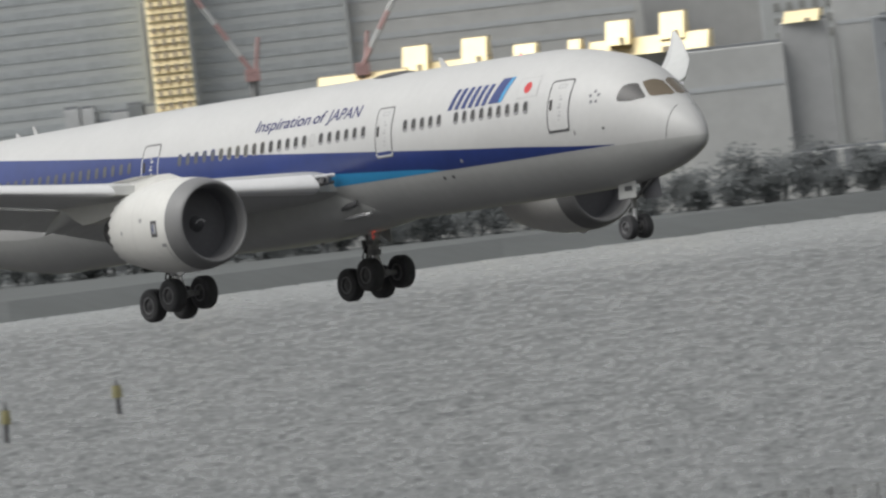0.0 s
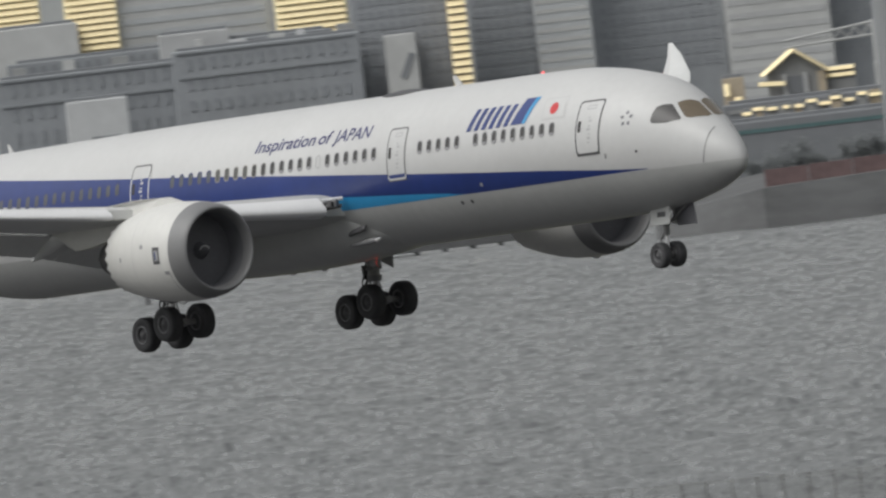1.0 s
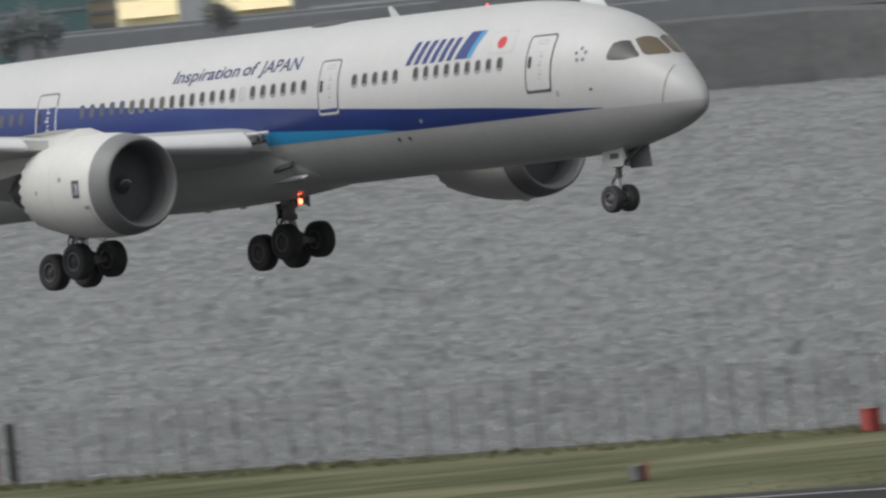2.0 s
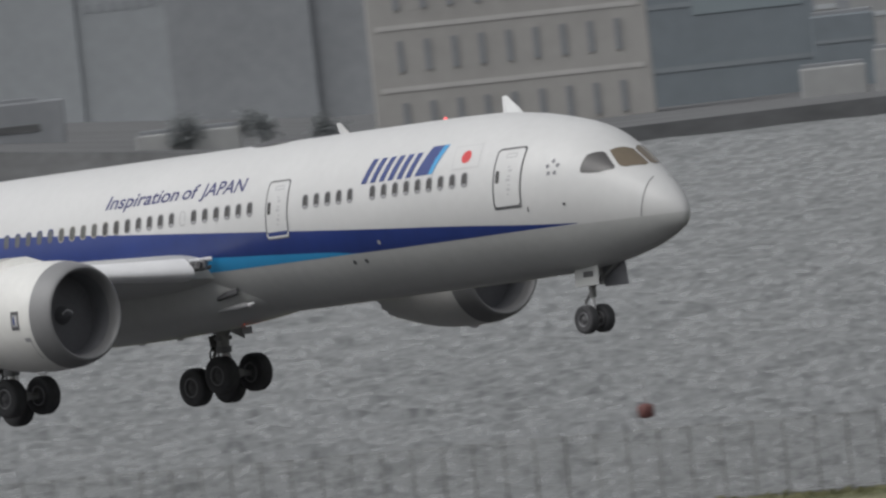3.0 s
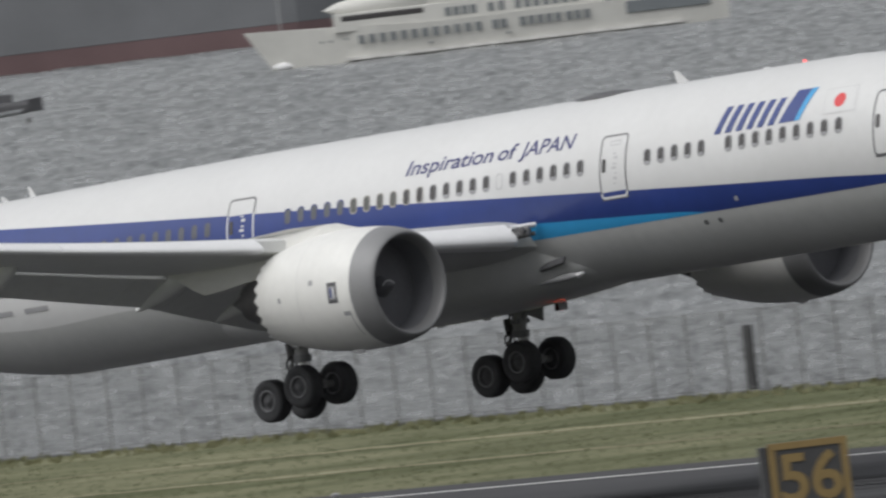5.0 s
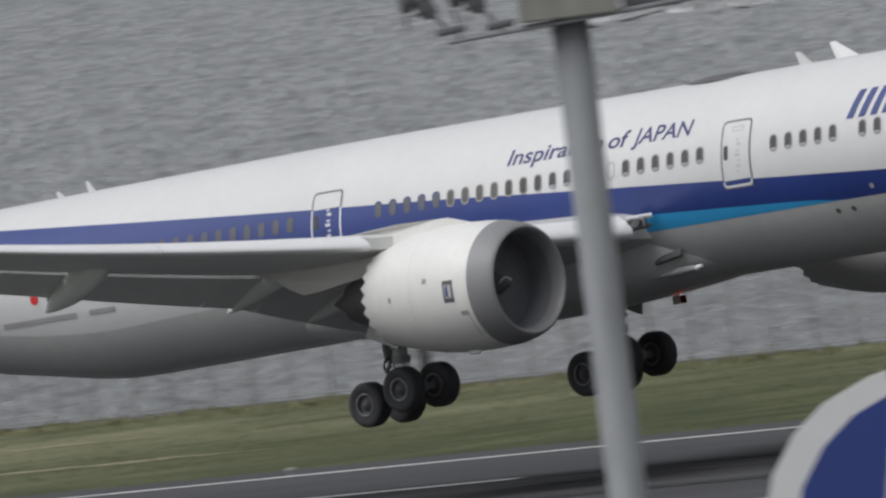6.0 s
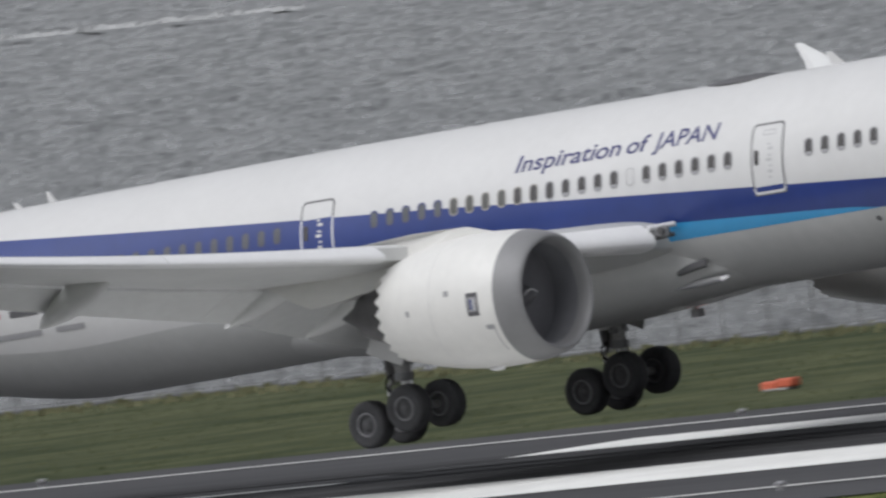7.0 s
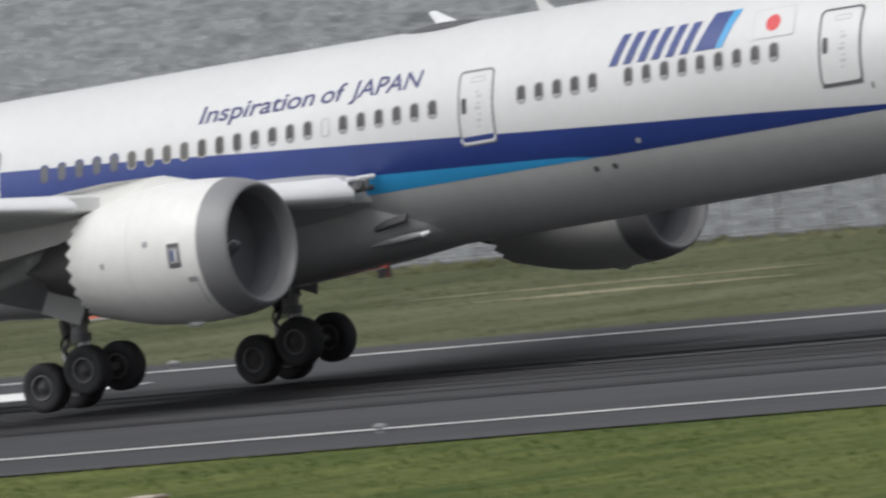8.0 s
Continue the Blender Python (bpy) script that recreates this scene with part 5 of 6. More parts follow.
    for z in (e - 0.7, e - 1.7):
        part("cornice", box(4.4, 0.3, 0.7, 0.05, base=True), SUN_GLINT, ob, "sunlit cornice", at=pose(w / 2 + 2.6, -4.3, z, -26, 0, 0))
    part("canopy", box(4.0, 0.3, 0.8, 0.08, base=True), SUN_GLINT, ob, "sunlit porch canopy", at=pose(-w / 2 + 0.6, -6.2, e - 2.0, -26, 4, 0))


gable_house()
tw = block(56.135, 4280, 3.2, 17.6, name="stair_tower", label="small sunlit stair tower beside the waterfront hall", wall=CREAM_DULL, deep=6)
# tipped metal panels added for the tower's sunlit patches
part("sunlit_pier", box(1.2, 0.3, 3.4, 0.1, base=True), SUN_GLINT, tw, at=pose(0.5, -4.4, 13.6, -26, 0, 0))
part("sunlit_pier", box(0.8, 0.3, 2.2, 0.1, base=True), SUN_GLINT, tw, at=pose(-1.0, -3.9, 16.8, -26, 0, 0))
block(55.96, 4262, 30.0, 13.6, name="terrace", label="dim grey waterfront terrace below the hall", wall=HAZE_C, band=HAZE_D, floor=1.5, rows=1, frac=0.4, deep=10)
# kiosks whose tipped awnings stand in for a row of sunlit patches
rk = random.Random(31)
for i in range(11):
    b = 56.115 - 0.026 * i
    hut = block(b, 4236 - 3 * (i % 2), rk.uniform(0.9, 1.75), 12.0 + 0.06 * i + rk.uniform(0.3, 1.0), name="kiosk", label="small sunlit kiosk on the waterfront promenade", wall=CREAM_DULL if i % 3 == 1 else HAZE_D, deep=3)
    part("awning", box(rk.uniform(1.0, 2.0), 0.1, 0.6, 0.03, base=True), SUN_GLINT, hut, "sunlit cream awning", at=pose(rk.uniform(-0.2, 0.2), -1.8, 13.9 + 0.06 * i + rk.uniform(-0.2, 0.6), -26, 0, 0))
for b, d, w, top, tall in ((55.67, 4200, 12.9, 18.3, 3.6), (55.22, 4150, 9.0, 18.7, 3.2), (55.01, 4140, 12.7, 19.4, 4.0)):
    block(b, d, w, top, name="shed", label="low cream sunlit waterfront shed", wall=CREAM_SUN, band=SUN_GLINT, floor=tall * 1.2, rows=1, frac=0.7, deep=10, lean=26)
block(56.02, 4200, 34.0, 11.0, name="shed", label="long teal-grey ferry shed", wall=HAZE_C, band=TEAL, floor=2.0, rows=1, frac=0.3, deep=10)
block(55.45, 4400, 17.0, 27.5, label="block wrapped in teal building sheeting", wall=TEAL, band=HAZE_C, floor=4.0, frac=0.12)
block(55.30, 4420, 6.0, 27.0, label="cream and grey stair block", wall=CREAM_DULL, band=HAZE_D, floor=2.0, frac=0.3)
block(55.06, 4050, 60.0, 13.2, name="sea_wall", label="long dark grey sea wall", wall=HAZE_C, deep=6)
block(54.0, 4010, 120.0, 10.5, name="sea_wall", label="long dark grey sea wall", wall=HAZE_C, band=STONE, floor=5.0, rows=1, frac=0.2, deep=6)
block(54.3, 4080, 90.0, 17.5, label="dark hazy terminal building", wall=HAZE_C, band=HAZE_B, floor=5.0, rows=2, frac=0.1)


def dome_roof():
    ob = thing("red_tent", "pointed red pavilion roof on the waterfront", "pavilion", at_bearing(56.26, 4240, 8.0), group="far skyline")
    part("roof", lathe([(0, 2.9), (4.5, 3.0), (8.0, 2.9), (10.0, 2.3), (11.4, 1.0), (12.2, 0.05)], 20, "z"), mat("red_canvas", (0.36, 0.13, 0.12), 0.7, vary=0.15), ob, "red canvas roof")
    part("finial", rod((0, 0, 12), (0, 0, 13.6), 0.3, 0.1), HAZE_C, ob)


dome_roof()


CRANE_RED = mat("crane_red", (0.44, 0.28, 0.27), 0.6, vary=0.15)


def lattice_crane(b, d, top, lean, tall, name="tower_crane"):
    d, _, top = lot(d, 1.0, top)
    ob = thing(name, "red and white luffing tower crane over the city", "crane", at_bearing(b, d, -2.0), group="tower cranes")
    part("mast", rod((0, 0, 0), (0, 0, top + 2), 0.8, seg=4), CONTAINER[3], ob)
    part("cab", box(2.6, 2.4, 2.2, 0.1), CRANE_RED, ob, "red slewing cab", at=(0, 0, top + 2.5))
    part("frame", rod((0.6, 0, top + 3), (1.6, 0, top + 9), 0.35, seg=4), CRANE_RED, ob)
    seg = 6
    for i in range(seg):
        a, e = i / seg, (i + 1) / seg
        p, q2 = (lean * a, -1, top + 3 + tall * a), (lean * e, -1, top + 3 + tall * e)
        part("jib", rod(p, q2, 0.42, seg=4), CRANE_RED if i % 2 == 0 else HAZE_A, ob, "red and white jib section")


lattice_crane(58.86, 4720, 32.0, -11.0, 18.0)
lattice_crane(58.64, 4720, 31.0, 11.0, 18.0)


def lattice_arm():
    ob = thing("lattice_bridge", "pale steel lattice footbridge arm", "bridge", at_bearing(55.84, 4350, 17.5), group="far skyline")
    part("pier", box(1.4, 1.4, 15.5, 0.1, base=True), HAZE_A, ob, at=(0, 0, -15.5))
    for z in (0, 2.6):
        part("chord", rod((-14, 0, z * 0.4 + 3.6), (9, 0, z + 4.6), 0.22, seg=6), HAZE_A, ob)
    for i in range(10):
        x = -13 + 2.2 * i
        part("brace", rod((x, 0, 3.8 + 0.05 * i), (x + 1.1, 0, 5.0 + 0.18 * i), 0.15, seg=6), HAZE_A, ob)
        part("brace", rod((x + 1.1, 0, 5.0 + 0.18 * i), (x + 2.2, 0, 3.9 + 0.05 * i), 0.15, seg=6), HAZE_A, ob)
    part("column", rod((0, 0, 0), (0, 0, 6.5), 0.5, seg=8), HAZE_A, ob)


lattice_arm()

# port on the near quay
w1 = block(52.24, 3950, 38.8, 30.5, label="four-storey grey-beige warehouse with pale floor bands", wall=mat("warm_grey_render", (0.34, 0.332, 0.32), 0.8, vary=0.08, scale=0.05, fine=0.4), band=mat("worn_floor_band", (0.44, 0.43, 0.42), 0.8, vary=0.1, scale=0.2), floor=8.6, frac=0.08, deep=30)
windows_grid(w1, 34, 4, 22, 9, 8.6, HAZE_C, deep=30, size=0.22)
HARBOUR = mat("harbour_blue_cladding", (0.185, 0.212, 0.235), 0.6, vary=0.08, scale=0.05, fine=0.4)
HARBOUR_LINE = mat("faded_blue_trim", (0.225, 0.25, 0.27), 0.6, vary=0.08, scale=0.05, fine=0.4)
yard = block(51.80, 4040, 24.6, 30.0, label="tall dark blue-grey container-yard shed", wall=HARBOUR, band=HARBOUR_LINE, floor=9.0, rows=3, frac=0.08, deep=30)
part("blue_panel", box(15.5, 0.2, 6.0, 0.05), mat("pale_blue_panel", (0.225, 0.265, 0.285), 0.5, vary=0.06, scale=0.1), yard, "pale blue cladding panel", at=(3.0, -15.05, 17.6))
block(51.57, 4034, 9.0, 10.6, label="low dark blue shed beside the container yard", wall=HARBOUR, band=HARBOUR_LINE, floor=5.0, rows=1, frac=0.1, deep=20)
for b, d, w, top in ((51.60, 4180, 3.2, 28), (51.53, 4180, 3.0, 27), (51.44, 4240, 11.8, 26.0), (51.15, 4300, 32.4, 16.0), (50.96, 4260, 20.0, 13.6)):
    block(b, d, w, top, label="grey port silo block in the haze", wall=HAZE_D, band=HAZE_B, floor=6.0, rows=3, frac=0.12)
for b, d, w, top in ((50.81, 4250, 18.1, 11.0), (50.56, 4200, 20.0, 10.6)):
    block(b, d, w, top, name="port_office", label="pale port office with dark windows", wall=HAZE_A, band=HAZE_C, floor=3.4, rows=2, frac=0.3)
for b, d, w, top in ((51.47, 3850, 6.1, 5.9), (51.30, 3850, 3.8, 6.2), (51.6, 3860, 9.0, 4.2), (52.9, 3800, 14.0, 5.0)):
    block(b, d, w, top, name="quay_hut", label="small grey hut on the quay", wall=HAZE_D, deep=5)


def quay_store():
    ob = thing("quay_store", "pale square store on the quay with a white rooftop box", "shed", at_bearing(50.845, 3628, -2.0), group="far skyline")
    part("wall", box(6.2, 5.0, 5.0, 0.08, base=True), mat("pale_store_wall", (0.27, 0.27, 0.265), 0.8, vary=0.1, scale=0.3), ob)
    part("roof", box(6.4, 5.2, 0.25, 0.05, base=True), HAZE_D, ob, at=(0, 0, 4.95))
    part("roof_box", box(2.4, 1.5, 0.7, 0.08, base=True), HAZE_P, ob, "white rooftop box", at=(0.5, -1.2, 5.2))
    part("opening", box(2.6, 0.2, 1.7, 0.04, base=True), STONE, ob, "dark doorway", at=(1.0, -2.46, 0.3))


quay_store()


def quay_rail():
    ob = thing("quay_pipe", "long white pipe on posts along the quay", "pipe", at_bearing(50.036, 3760, 0.6))
    part("pipe", rod((-5.8, 0, 2.2), (5.8, 0, 2.2), 0.22), HAZE_P, ob, "white painted pipe")
    for x in (-5, -1.7, 1.7, 5):
        part("post", rod((x, 0, 0), (x, 0, 2.1), 0.10), HAZE_C, ob)
    ob = thing("white_cabin", "small white cabin on the quay", "cabin", at_bearing(50.203, 3745, 0.6))
    part("wall", box(1.5, 1.4, 1.8, 0.08, base=True), HAZE_P, ob)
    part("roof", box(1.6, 1.5, 0.12, 0.03, base=True), HAZE_A, ob, at=(0, 0, 1.78))


quay_rail()


def stack(b, d, seed):
    rnd = random.Random(seed)
    for i in range(4):
        for k in range(rnd.choice((1, 2, 2))):
            ob = part("container", box(5.6, 2.4, 2.4, 0.06, base=True), CONTAINER[rnd.randrange(4)], None, at=at_bearing(b - 0.09 * i, d, 0.8 + 2.42 * k))
            tagged(ob, "steel freight container stacked on the quay, colour dulled by haze", "container", "stacked containers")


stack(50.32, 3790, 3)
stack(50.05, 3780, 5)
stack(51.05, 3840, 8)
stack(49.75, 3720, 11)
# dull red row on the first quay
for i in range(5):
    ob = part("container", box(5.8, 2.4, 2.5, 0.06, base=True), CONTAINER_RED, None, at=at_bearing(56.05 - 0.0895 * i, 3792, 3.0 + 0.12 * i))
    tagged(ob, "dull red freight container in a row on the quay", "container", "quay container row")


def woods(name, spots, seed, label):
    """Far trees: many small leaf sprays in clumps on short stems, one object."""
    rnd = np.random.default_rng(seed)
    v, f = [], []
    for b, d, h, z0 in spots:
        cx, cy, _ = spot(b, d)
        clumps = rnd.normal(0, 1, (14, 3))
        clumps *= (rnd.random((14, 1)) ** 0.4) / np.linalg.norm(clumps, axis=1)[:, None] * np.array([h * 0.36, h * 0.36, h * 0.34])
        m = 1500
        p = clumps[rnd.integers(0, 14, m)] + rnd.normal(0, h * 0.085, (m, 3))
        p += np.array([cx, cy, z0 + h * 0.58])
        # sprays lie roughly level, tips drooping outwards
        a, c = rnd.normal(0, 1, (m, 3)) * (1, 1, 0.45), rnd.normal(0, 1, (m, 3)) * (1, 1, 0.45)
        size = h * 0.028
        a, c = a / np.linalg.norm(a, axis=1)[:, None] * size, c / np.linalg.norm(c, axis=1)[:, None] * size
        k = len(v)
        v += np.stack([p - a - c, p + a - c * 0.4, p + a * 0.5 + c, p - a * 0.7 + c * 0.8], 1).reshape(-1, 3).tolist()
        f += [(k + 4 * i, k + 4 * i + 1, k + 4 * i + 2, k + 4 * i + 3) for i in range(m)]
        for j in range(3):
            k = len(v)
            r = h * 0.03
            v += [(cx - r, cy, z0), (cx + r, cy, z0), (cx + r * 0.5 + j * r, cy + r, z0 + h * 0.6), (cx - r * 0.5 + j * r, cy - r, z0 + h * 0.6)]
            f.append((k, k + 1, k + 2, k + 3))
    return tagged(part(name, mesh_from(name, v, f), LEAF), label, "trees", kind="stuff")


rw = random.Random(4)
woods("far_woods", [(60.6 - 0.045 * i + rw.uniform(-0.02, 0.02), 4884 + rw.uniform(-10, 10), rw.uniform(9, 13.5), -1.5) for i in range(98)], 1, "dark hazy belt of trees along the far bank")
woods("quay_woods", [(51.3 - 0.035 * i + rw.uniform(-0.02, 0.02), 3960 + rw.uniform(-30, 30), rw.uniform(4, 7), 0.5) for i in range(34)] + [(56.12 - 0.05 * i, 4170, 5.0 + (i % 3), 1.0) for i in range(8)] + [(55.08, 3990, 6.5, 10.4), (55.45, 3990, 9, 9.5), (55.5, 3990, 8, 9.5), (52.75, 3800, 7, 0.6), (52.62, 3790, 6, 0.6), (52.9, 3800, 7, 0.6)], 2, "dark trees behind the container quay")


def embankment():
    ob = thing("elevated_road", "pale elevated road behind the shore trees", "road", at_bearing(56.83, 4897, -2.0), group="far skyline")
    part("deck", box(46, 6, 2.0, 0.1), HAZE_P, ob, "pale concrete deck", at=(0, 0, 14.0))
    for x in (-20, -10, 0, 10, 20):
        part("pier", box(1.6, 3, 13, base=True), HAZE_A, ob, at=(x, 0, 0))


embankment()
for b, w, z in ((57.10, 9.0, 3.6), (57.19, 4.0, 0.4)):
    ob = thing("boat_shed", "small pale boat shed under the shore trees", "shed", at_bearing(b, 4868, -2.0), group="far skyline")
    part("wall", box(w, 4, z + 2.2, 0.1, base=True), HAZE_C, ob)
    part("roof", box(w * 1.05, 4.4, 1.2, 0.2, base=True), HAZE_P, ob, at=(0, 0, z + 1.6))


def jetty():
    ob = thing("jetty", "low dark concrete jetty in the bay", "jetty", at_bearing(56.72, 4080, -2.0))
    part("deck", box(32, 12, 1.2, 0.1), STONE, ob, "dark concrete deck", at=(0, 0, 0.9))
    for x in range(-14, 15, 4):
        part("pile", rod((x, -5, -1.5), (x, -5, 0.6), 0.4), STONE, ob)
    part("hut", box(9, 6, 4.2, 0.15, base=True), HAZE_C, ob, "dark jetty hut", at=(8, 0, 1.5))


jetty()


# ---------------------------------------------------------------- on the water
def cargo_ship():
    ob = thing("cargo_ship", "dark-hulled cargo ship with a red boot-top", "ship", at_bearing(48.83, 3440, -2.0, 4))
    n, v = 24, []
    for i in range(n + 1):
        s = i / n
        x = -24 + 50 * s
        w = 6.5 * min(1, (1 - s) * 7 + 0.06) ** 0.6
        for z, k in ((-1, 0.85), (2.15, 0.95), (2.2, 0.96), (11, 1.0)):
            v += [(x, -w * k, z), (x, w * k, z)]
    f = [(8 * i + a, 8 * i + 8 + a, 8 * i + 10 + a, 8 * i + 2 + a) for i in range(n) for a in (0, 1, 2, 3, 4, 5)]
    me = mesh_from("hull", v, f)
    me.materials.append(mat("dark_hull", (0.175, 0.18, 0.19), 0.6, vary=0.15, scale=0.1))
    me.materials.append(mat("red_boot_top", (0.205, 0.135, 0.137), 0.7, vary=0.15, scale=0.1))
    for p in me.polygons:
        p.material_index = 1 if p.index % 6 < 2 else 0
    part("hull", me, None, ob, "dark grey hull, red below")
    part("deck", box(46, 11, 0.4), HAZE_C, ob, at=(0, 0, 10.9))
    part("hatch", box(30, 8, 1.6, 0.1), HAZE_C, ob, at=(-2, 0, 11.8))


cargo_ship()


def cruise_ship():
    SHIPW = mat("ship_white", (0.55, 0.545, 0.515), 0.6, vary=0.06, scale=0.2, fine=1.0)
    ob = thing("cruise_ship", "white sightseeing ship with two decks of windows", "ship", at_bearing(48.12, 3046, -2.0, 0))
    n, v = 30, []
    for i in range(n + 1):
        s = i / n
        x = -22.8 + 48.8 * s
        w = 4.6 * min(1.0, s * 4.5 + 0.02) ** 0.7
        sheer = 3.1 + 1.0 * max(0, 1 - s * 3.0)
        rake = -3.0 * max(0, 1 - s * 4)
        v += [(x, -w * 0.9, -0.6), (x, w * 0.9, -0.6), (x + rake, -w, sheer), (x + rake, w, sheer)]
    f = [(4 * i, 4 * i + 4, 4 * i + 6, 4 * i + 2) for i in range(n)] + [(4 * i + 1, 4 * i + 3, 4 * i + 7, 4 * i + 5) for i in range(n)] + [(4 * i + 2, 4 * i + 6, 4 * i + 7, 4 * i + 3) for i in range(n)] + [(4 * n, 4 * n + 1, 4 * n + 3, 4 * n + 2)]
    part("hull", mesh_from("hull", v, f), SHIPW, ob, "white hull with a raked bow")
    part("boot_top", box(36, 9.3, 0.3), mat("pale_boot_top", (0.62, 0.61, 0.59), 0.7, vary=0.2, scale=0.6), ob, "foam-washed waterline", at=(3.0, 0, 0.1))
    part("deckhouse", box(29, 8.6, 2.0, 0.1, base=True), SHIPW, ob, "white lower deckhouse", at=(-1.6, 0, 3.0))
    part("deckhouse", box(20, 8.0, 2.2, 0.15, base=True), SHIPW, ob, "white upper deckhouse", at=(3.0, 0, 4.95))
    part("bridge_house", box(9.2, 8.7, 0.95, 0.3, base=True), PANE, ob, "dark raked bridge windows", at=(-10.8, 0, 3.95))
    part("bridge_roof", lathe([(-17.0, 0.05), (-15.5, 0.7), (-12.5, 1.2), (-6.0, 1.5), (-5.0, 0.05)], 20), SHIPW, ob, "white rounded bridge roof", at=(0, -2.6, 5.5))
    part("funnel", box(4, 2.4, 3, 0.3, base=True), SHIPW, ob, at=(6, 0, 7.1))
    part("mast", rod((-21.8, 0, 3.8), (-21.8, 0, 7.4), 0.075), HAZE_D, ob)
    part("open_deck", box(9, 9.26, 1.3, 0.1), GLASS_BAND, ob, "dark open stern deck", at=(19.6, 0, 2.2))
    part("hawse_hole", box(0.9, 0.6, 0.8, 0.15), PANE, ob, "dark anchor pocket", at=(-21.6, -1.0, 1.3))
    for x, z in ((-17.5, 2.2), (-16.6, 2.2), (-14.9, 2.3), (-6.0, 0.9), (2.4, 1.0)):
        part("porthole", box(0.3, 0.4, 0.28, 0.08), GLASS_BAND, ob, at=(x, -4.0 if x < -15 else -4.5, z))
    me = bpy.data.meshes.new("pane")
    bm = box(0.60, 0.12, 0.95, 0.04)
    bm.to_mesh(me)
    bm.free()
    me.materials.append(GLASS_BAND)
    for i in range(12):
        part("window", me, GLASS_BAND, ob, at=(-13.3 + 1.14 * i, -4.62, 2.05))
    for x in (1.05, 1.95, 4.0, 4.95, 5.9, 6.85, 7.8, 8.95, 9.9, 10.9):
        part("window", me, GLASS_BAND, ob, at=(x, -4.62, 2.05))
    for x in (-3.8, -2.9, -2.0, -1.1, 0.8, 1.9, 3.7, 4.7, 5.7, 6.7, 7.7, 8.7, 9.8):
        part("window", me, GLASS_BAND, ob, at=(x, -4.33, 3.95))
    part("bow_wave", lathe([(0, 0.05), (0.5, 0.36), (1.1, 0.5), (1.9, 0.3), (4.2, 0.04)], 12), mat("sea_foam", (0.7, 0.7, 0.7), 0.9), ob, "white bow wave", at=(-23.0, -1.2, 0.1))
    return ob


cruise_ship()
FOAM = mat("wake_foam", (0.30, 0.305, 0.305), 0.9, vary=0.35, scale=0.1, fine=0.6)


def wake(rows, width, name="boat_wake", label="pale wake line across the water"):
    v = []
    rnd = random.Random(9)
    for b, d in rows:
        e = width * rnd.uniform(0.2, 1.0)
        v += [spot(b, d - e, -1.95), spot(b, d, -1.72 + 0.34 * rnd.random() ** 1.5), spot(b, d + e, -1.95)]
    f = [(3 * i + k, 3 * i + 3 + k, 3 * i + 4 + k, 3 * i + 1 + k) for i in range(len(rows) - 1) for k in (0, 1)]
    return tagged(part(name, mesh_from(name, v, f), FOAM), label, "wake", kind="stuff")


wake([(45.5 - 0.010 * i, 2452 + 6 * math.sin(i * 0.1) + 3 * math.sin(i * 0.37)) for i in range(184)], 5)
wake([(43.6 - 0.010 * i, 2490 - 0.7 * i + 3 * math.sin(i * 0.41)) for i in range(78)], 4)


def marker_post(b, d, h, name="marker_post", label="dark channel marker post with a yellow top in the water", yellow=True, lean=0.0):
    ob = thing(name, label, "marker", at_bearing(b, d, -3.0), group="channel markers")
    part("post", rod((0, 0, 0), (lean * 0.5, 0, 1 + h * 0.45), 0.16 + h * 0.03, seg=10), LINE_DARK, ob)
    part("topmark", rod((lean * 0.5, 0, 1 + h * 0.42), (lean * 0.8, 0, 1 + h * 0.78), 0.5, 0.42, seg=10), mat("weathered_yellow", (0.24, 0.22, 0.11), 0.8, vary=0.25, scale=1.0) if yellow else LINE_DARK, ob)
    part("spike", rod((lean * 0.8, 0, 1 + h * 0.78), (lean, 0, 1 + h), 0.2, 0.06, seg=8), LINE_DARK, ob)


marker_post(59.203, 2690, 3.2)
marker_post(59.435, 2535, 3.4, lean=0.3)
marker_post(57.352, 3680, 4.6, yellow=False, label="dark channel marker post in the water")


def buoy(b, d):
    ob = thing("buoy", "small dark red buoy on the water", "buoy", at_bearing(b, d, -2.3))
    part("float", lathe([(0, 0.05), (0.05, 0.42), (0.6, 0.45), (0.75, 0.3), (0.8, 0.02)], 20, "z"), mat("faded_red", (0.13, 0.05, 0.045), 0.7, vary=0.2), ob)
    part("staff", rod((0, 0, 0.7), (0, 0, 2.2), 0.08, 0.05), LINE_GREY, ob)


buoy(52.05, 1512)


def small_boat(b, d):
    ob = thing("small_boat", "dark small launch on the bay", "boat", at_bearing(b, d, -2.2))
    v = []
    for i in range(9):
        s = i / 8
        w = 1.1 * min(1, (1 - s) * 3 + 0.05)
        v += [(-3.5 + 7 * s, -w * 0.7, 0), (-3.5 + 7 * s, w * 0.7, 0), (-3.5 + 7 * s, -w, 1.0 + 0.4 * s * s), (-3.5 + 7 * s, w, 1.0 + 0.4 * s * s)]
    f = [(4 * i, 4 * i + 4, 4 * i + 6, 4 * i + 2) for i in range(8)] + [(4 * i + 1, 4 * i + 3, 4 * i + 7, 4 * i + 5) for i in range(8)] + [(4 * i + 2, 4 * i + 6, 4 * i + 7, 4 * i + 3) for i in range(8)]
    part("hull", mesh_from("hull", v, f), LINE_DARK, ob)
    part("cabin", box(2.2, 1.5, 1.0, 0.15, base=True), LINE_DARK, ob, at=(-0.6, 0, 1.0))


small_boat(49.09, 2890)

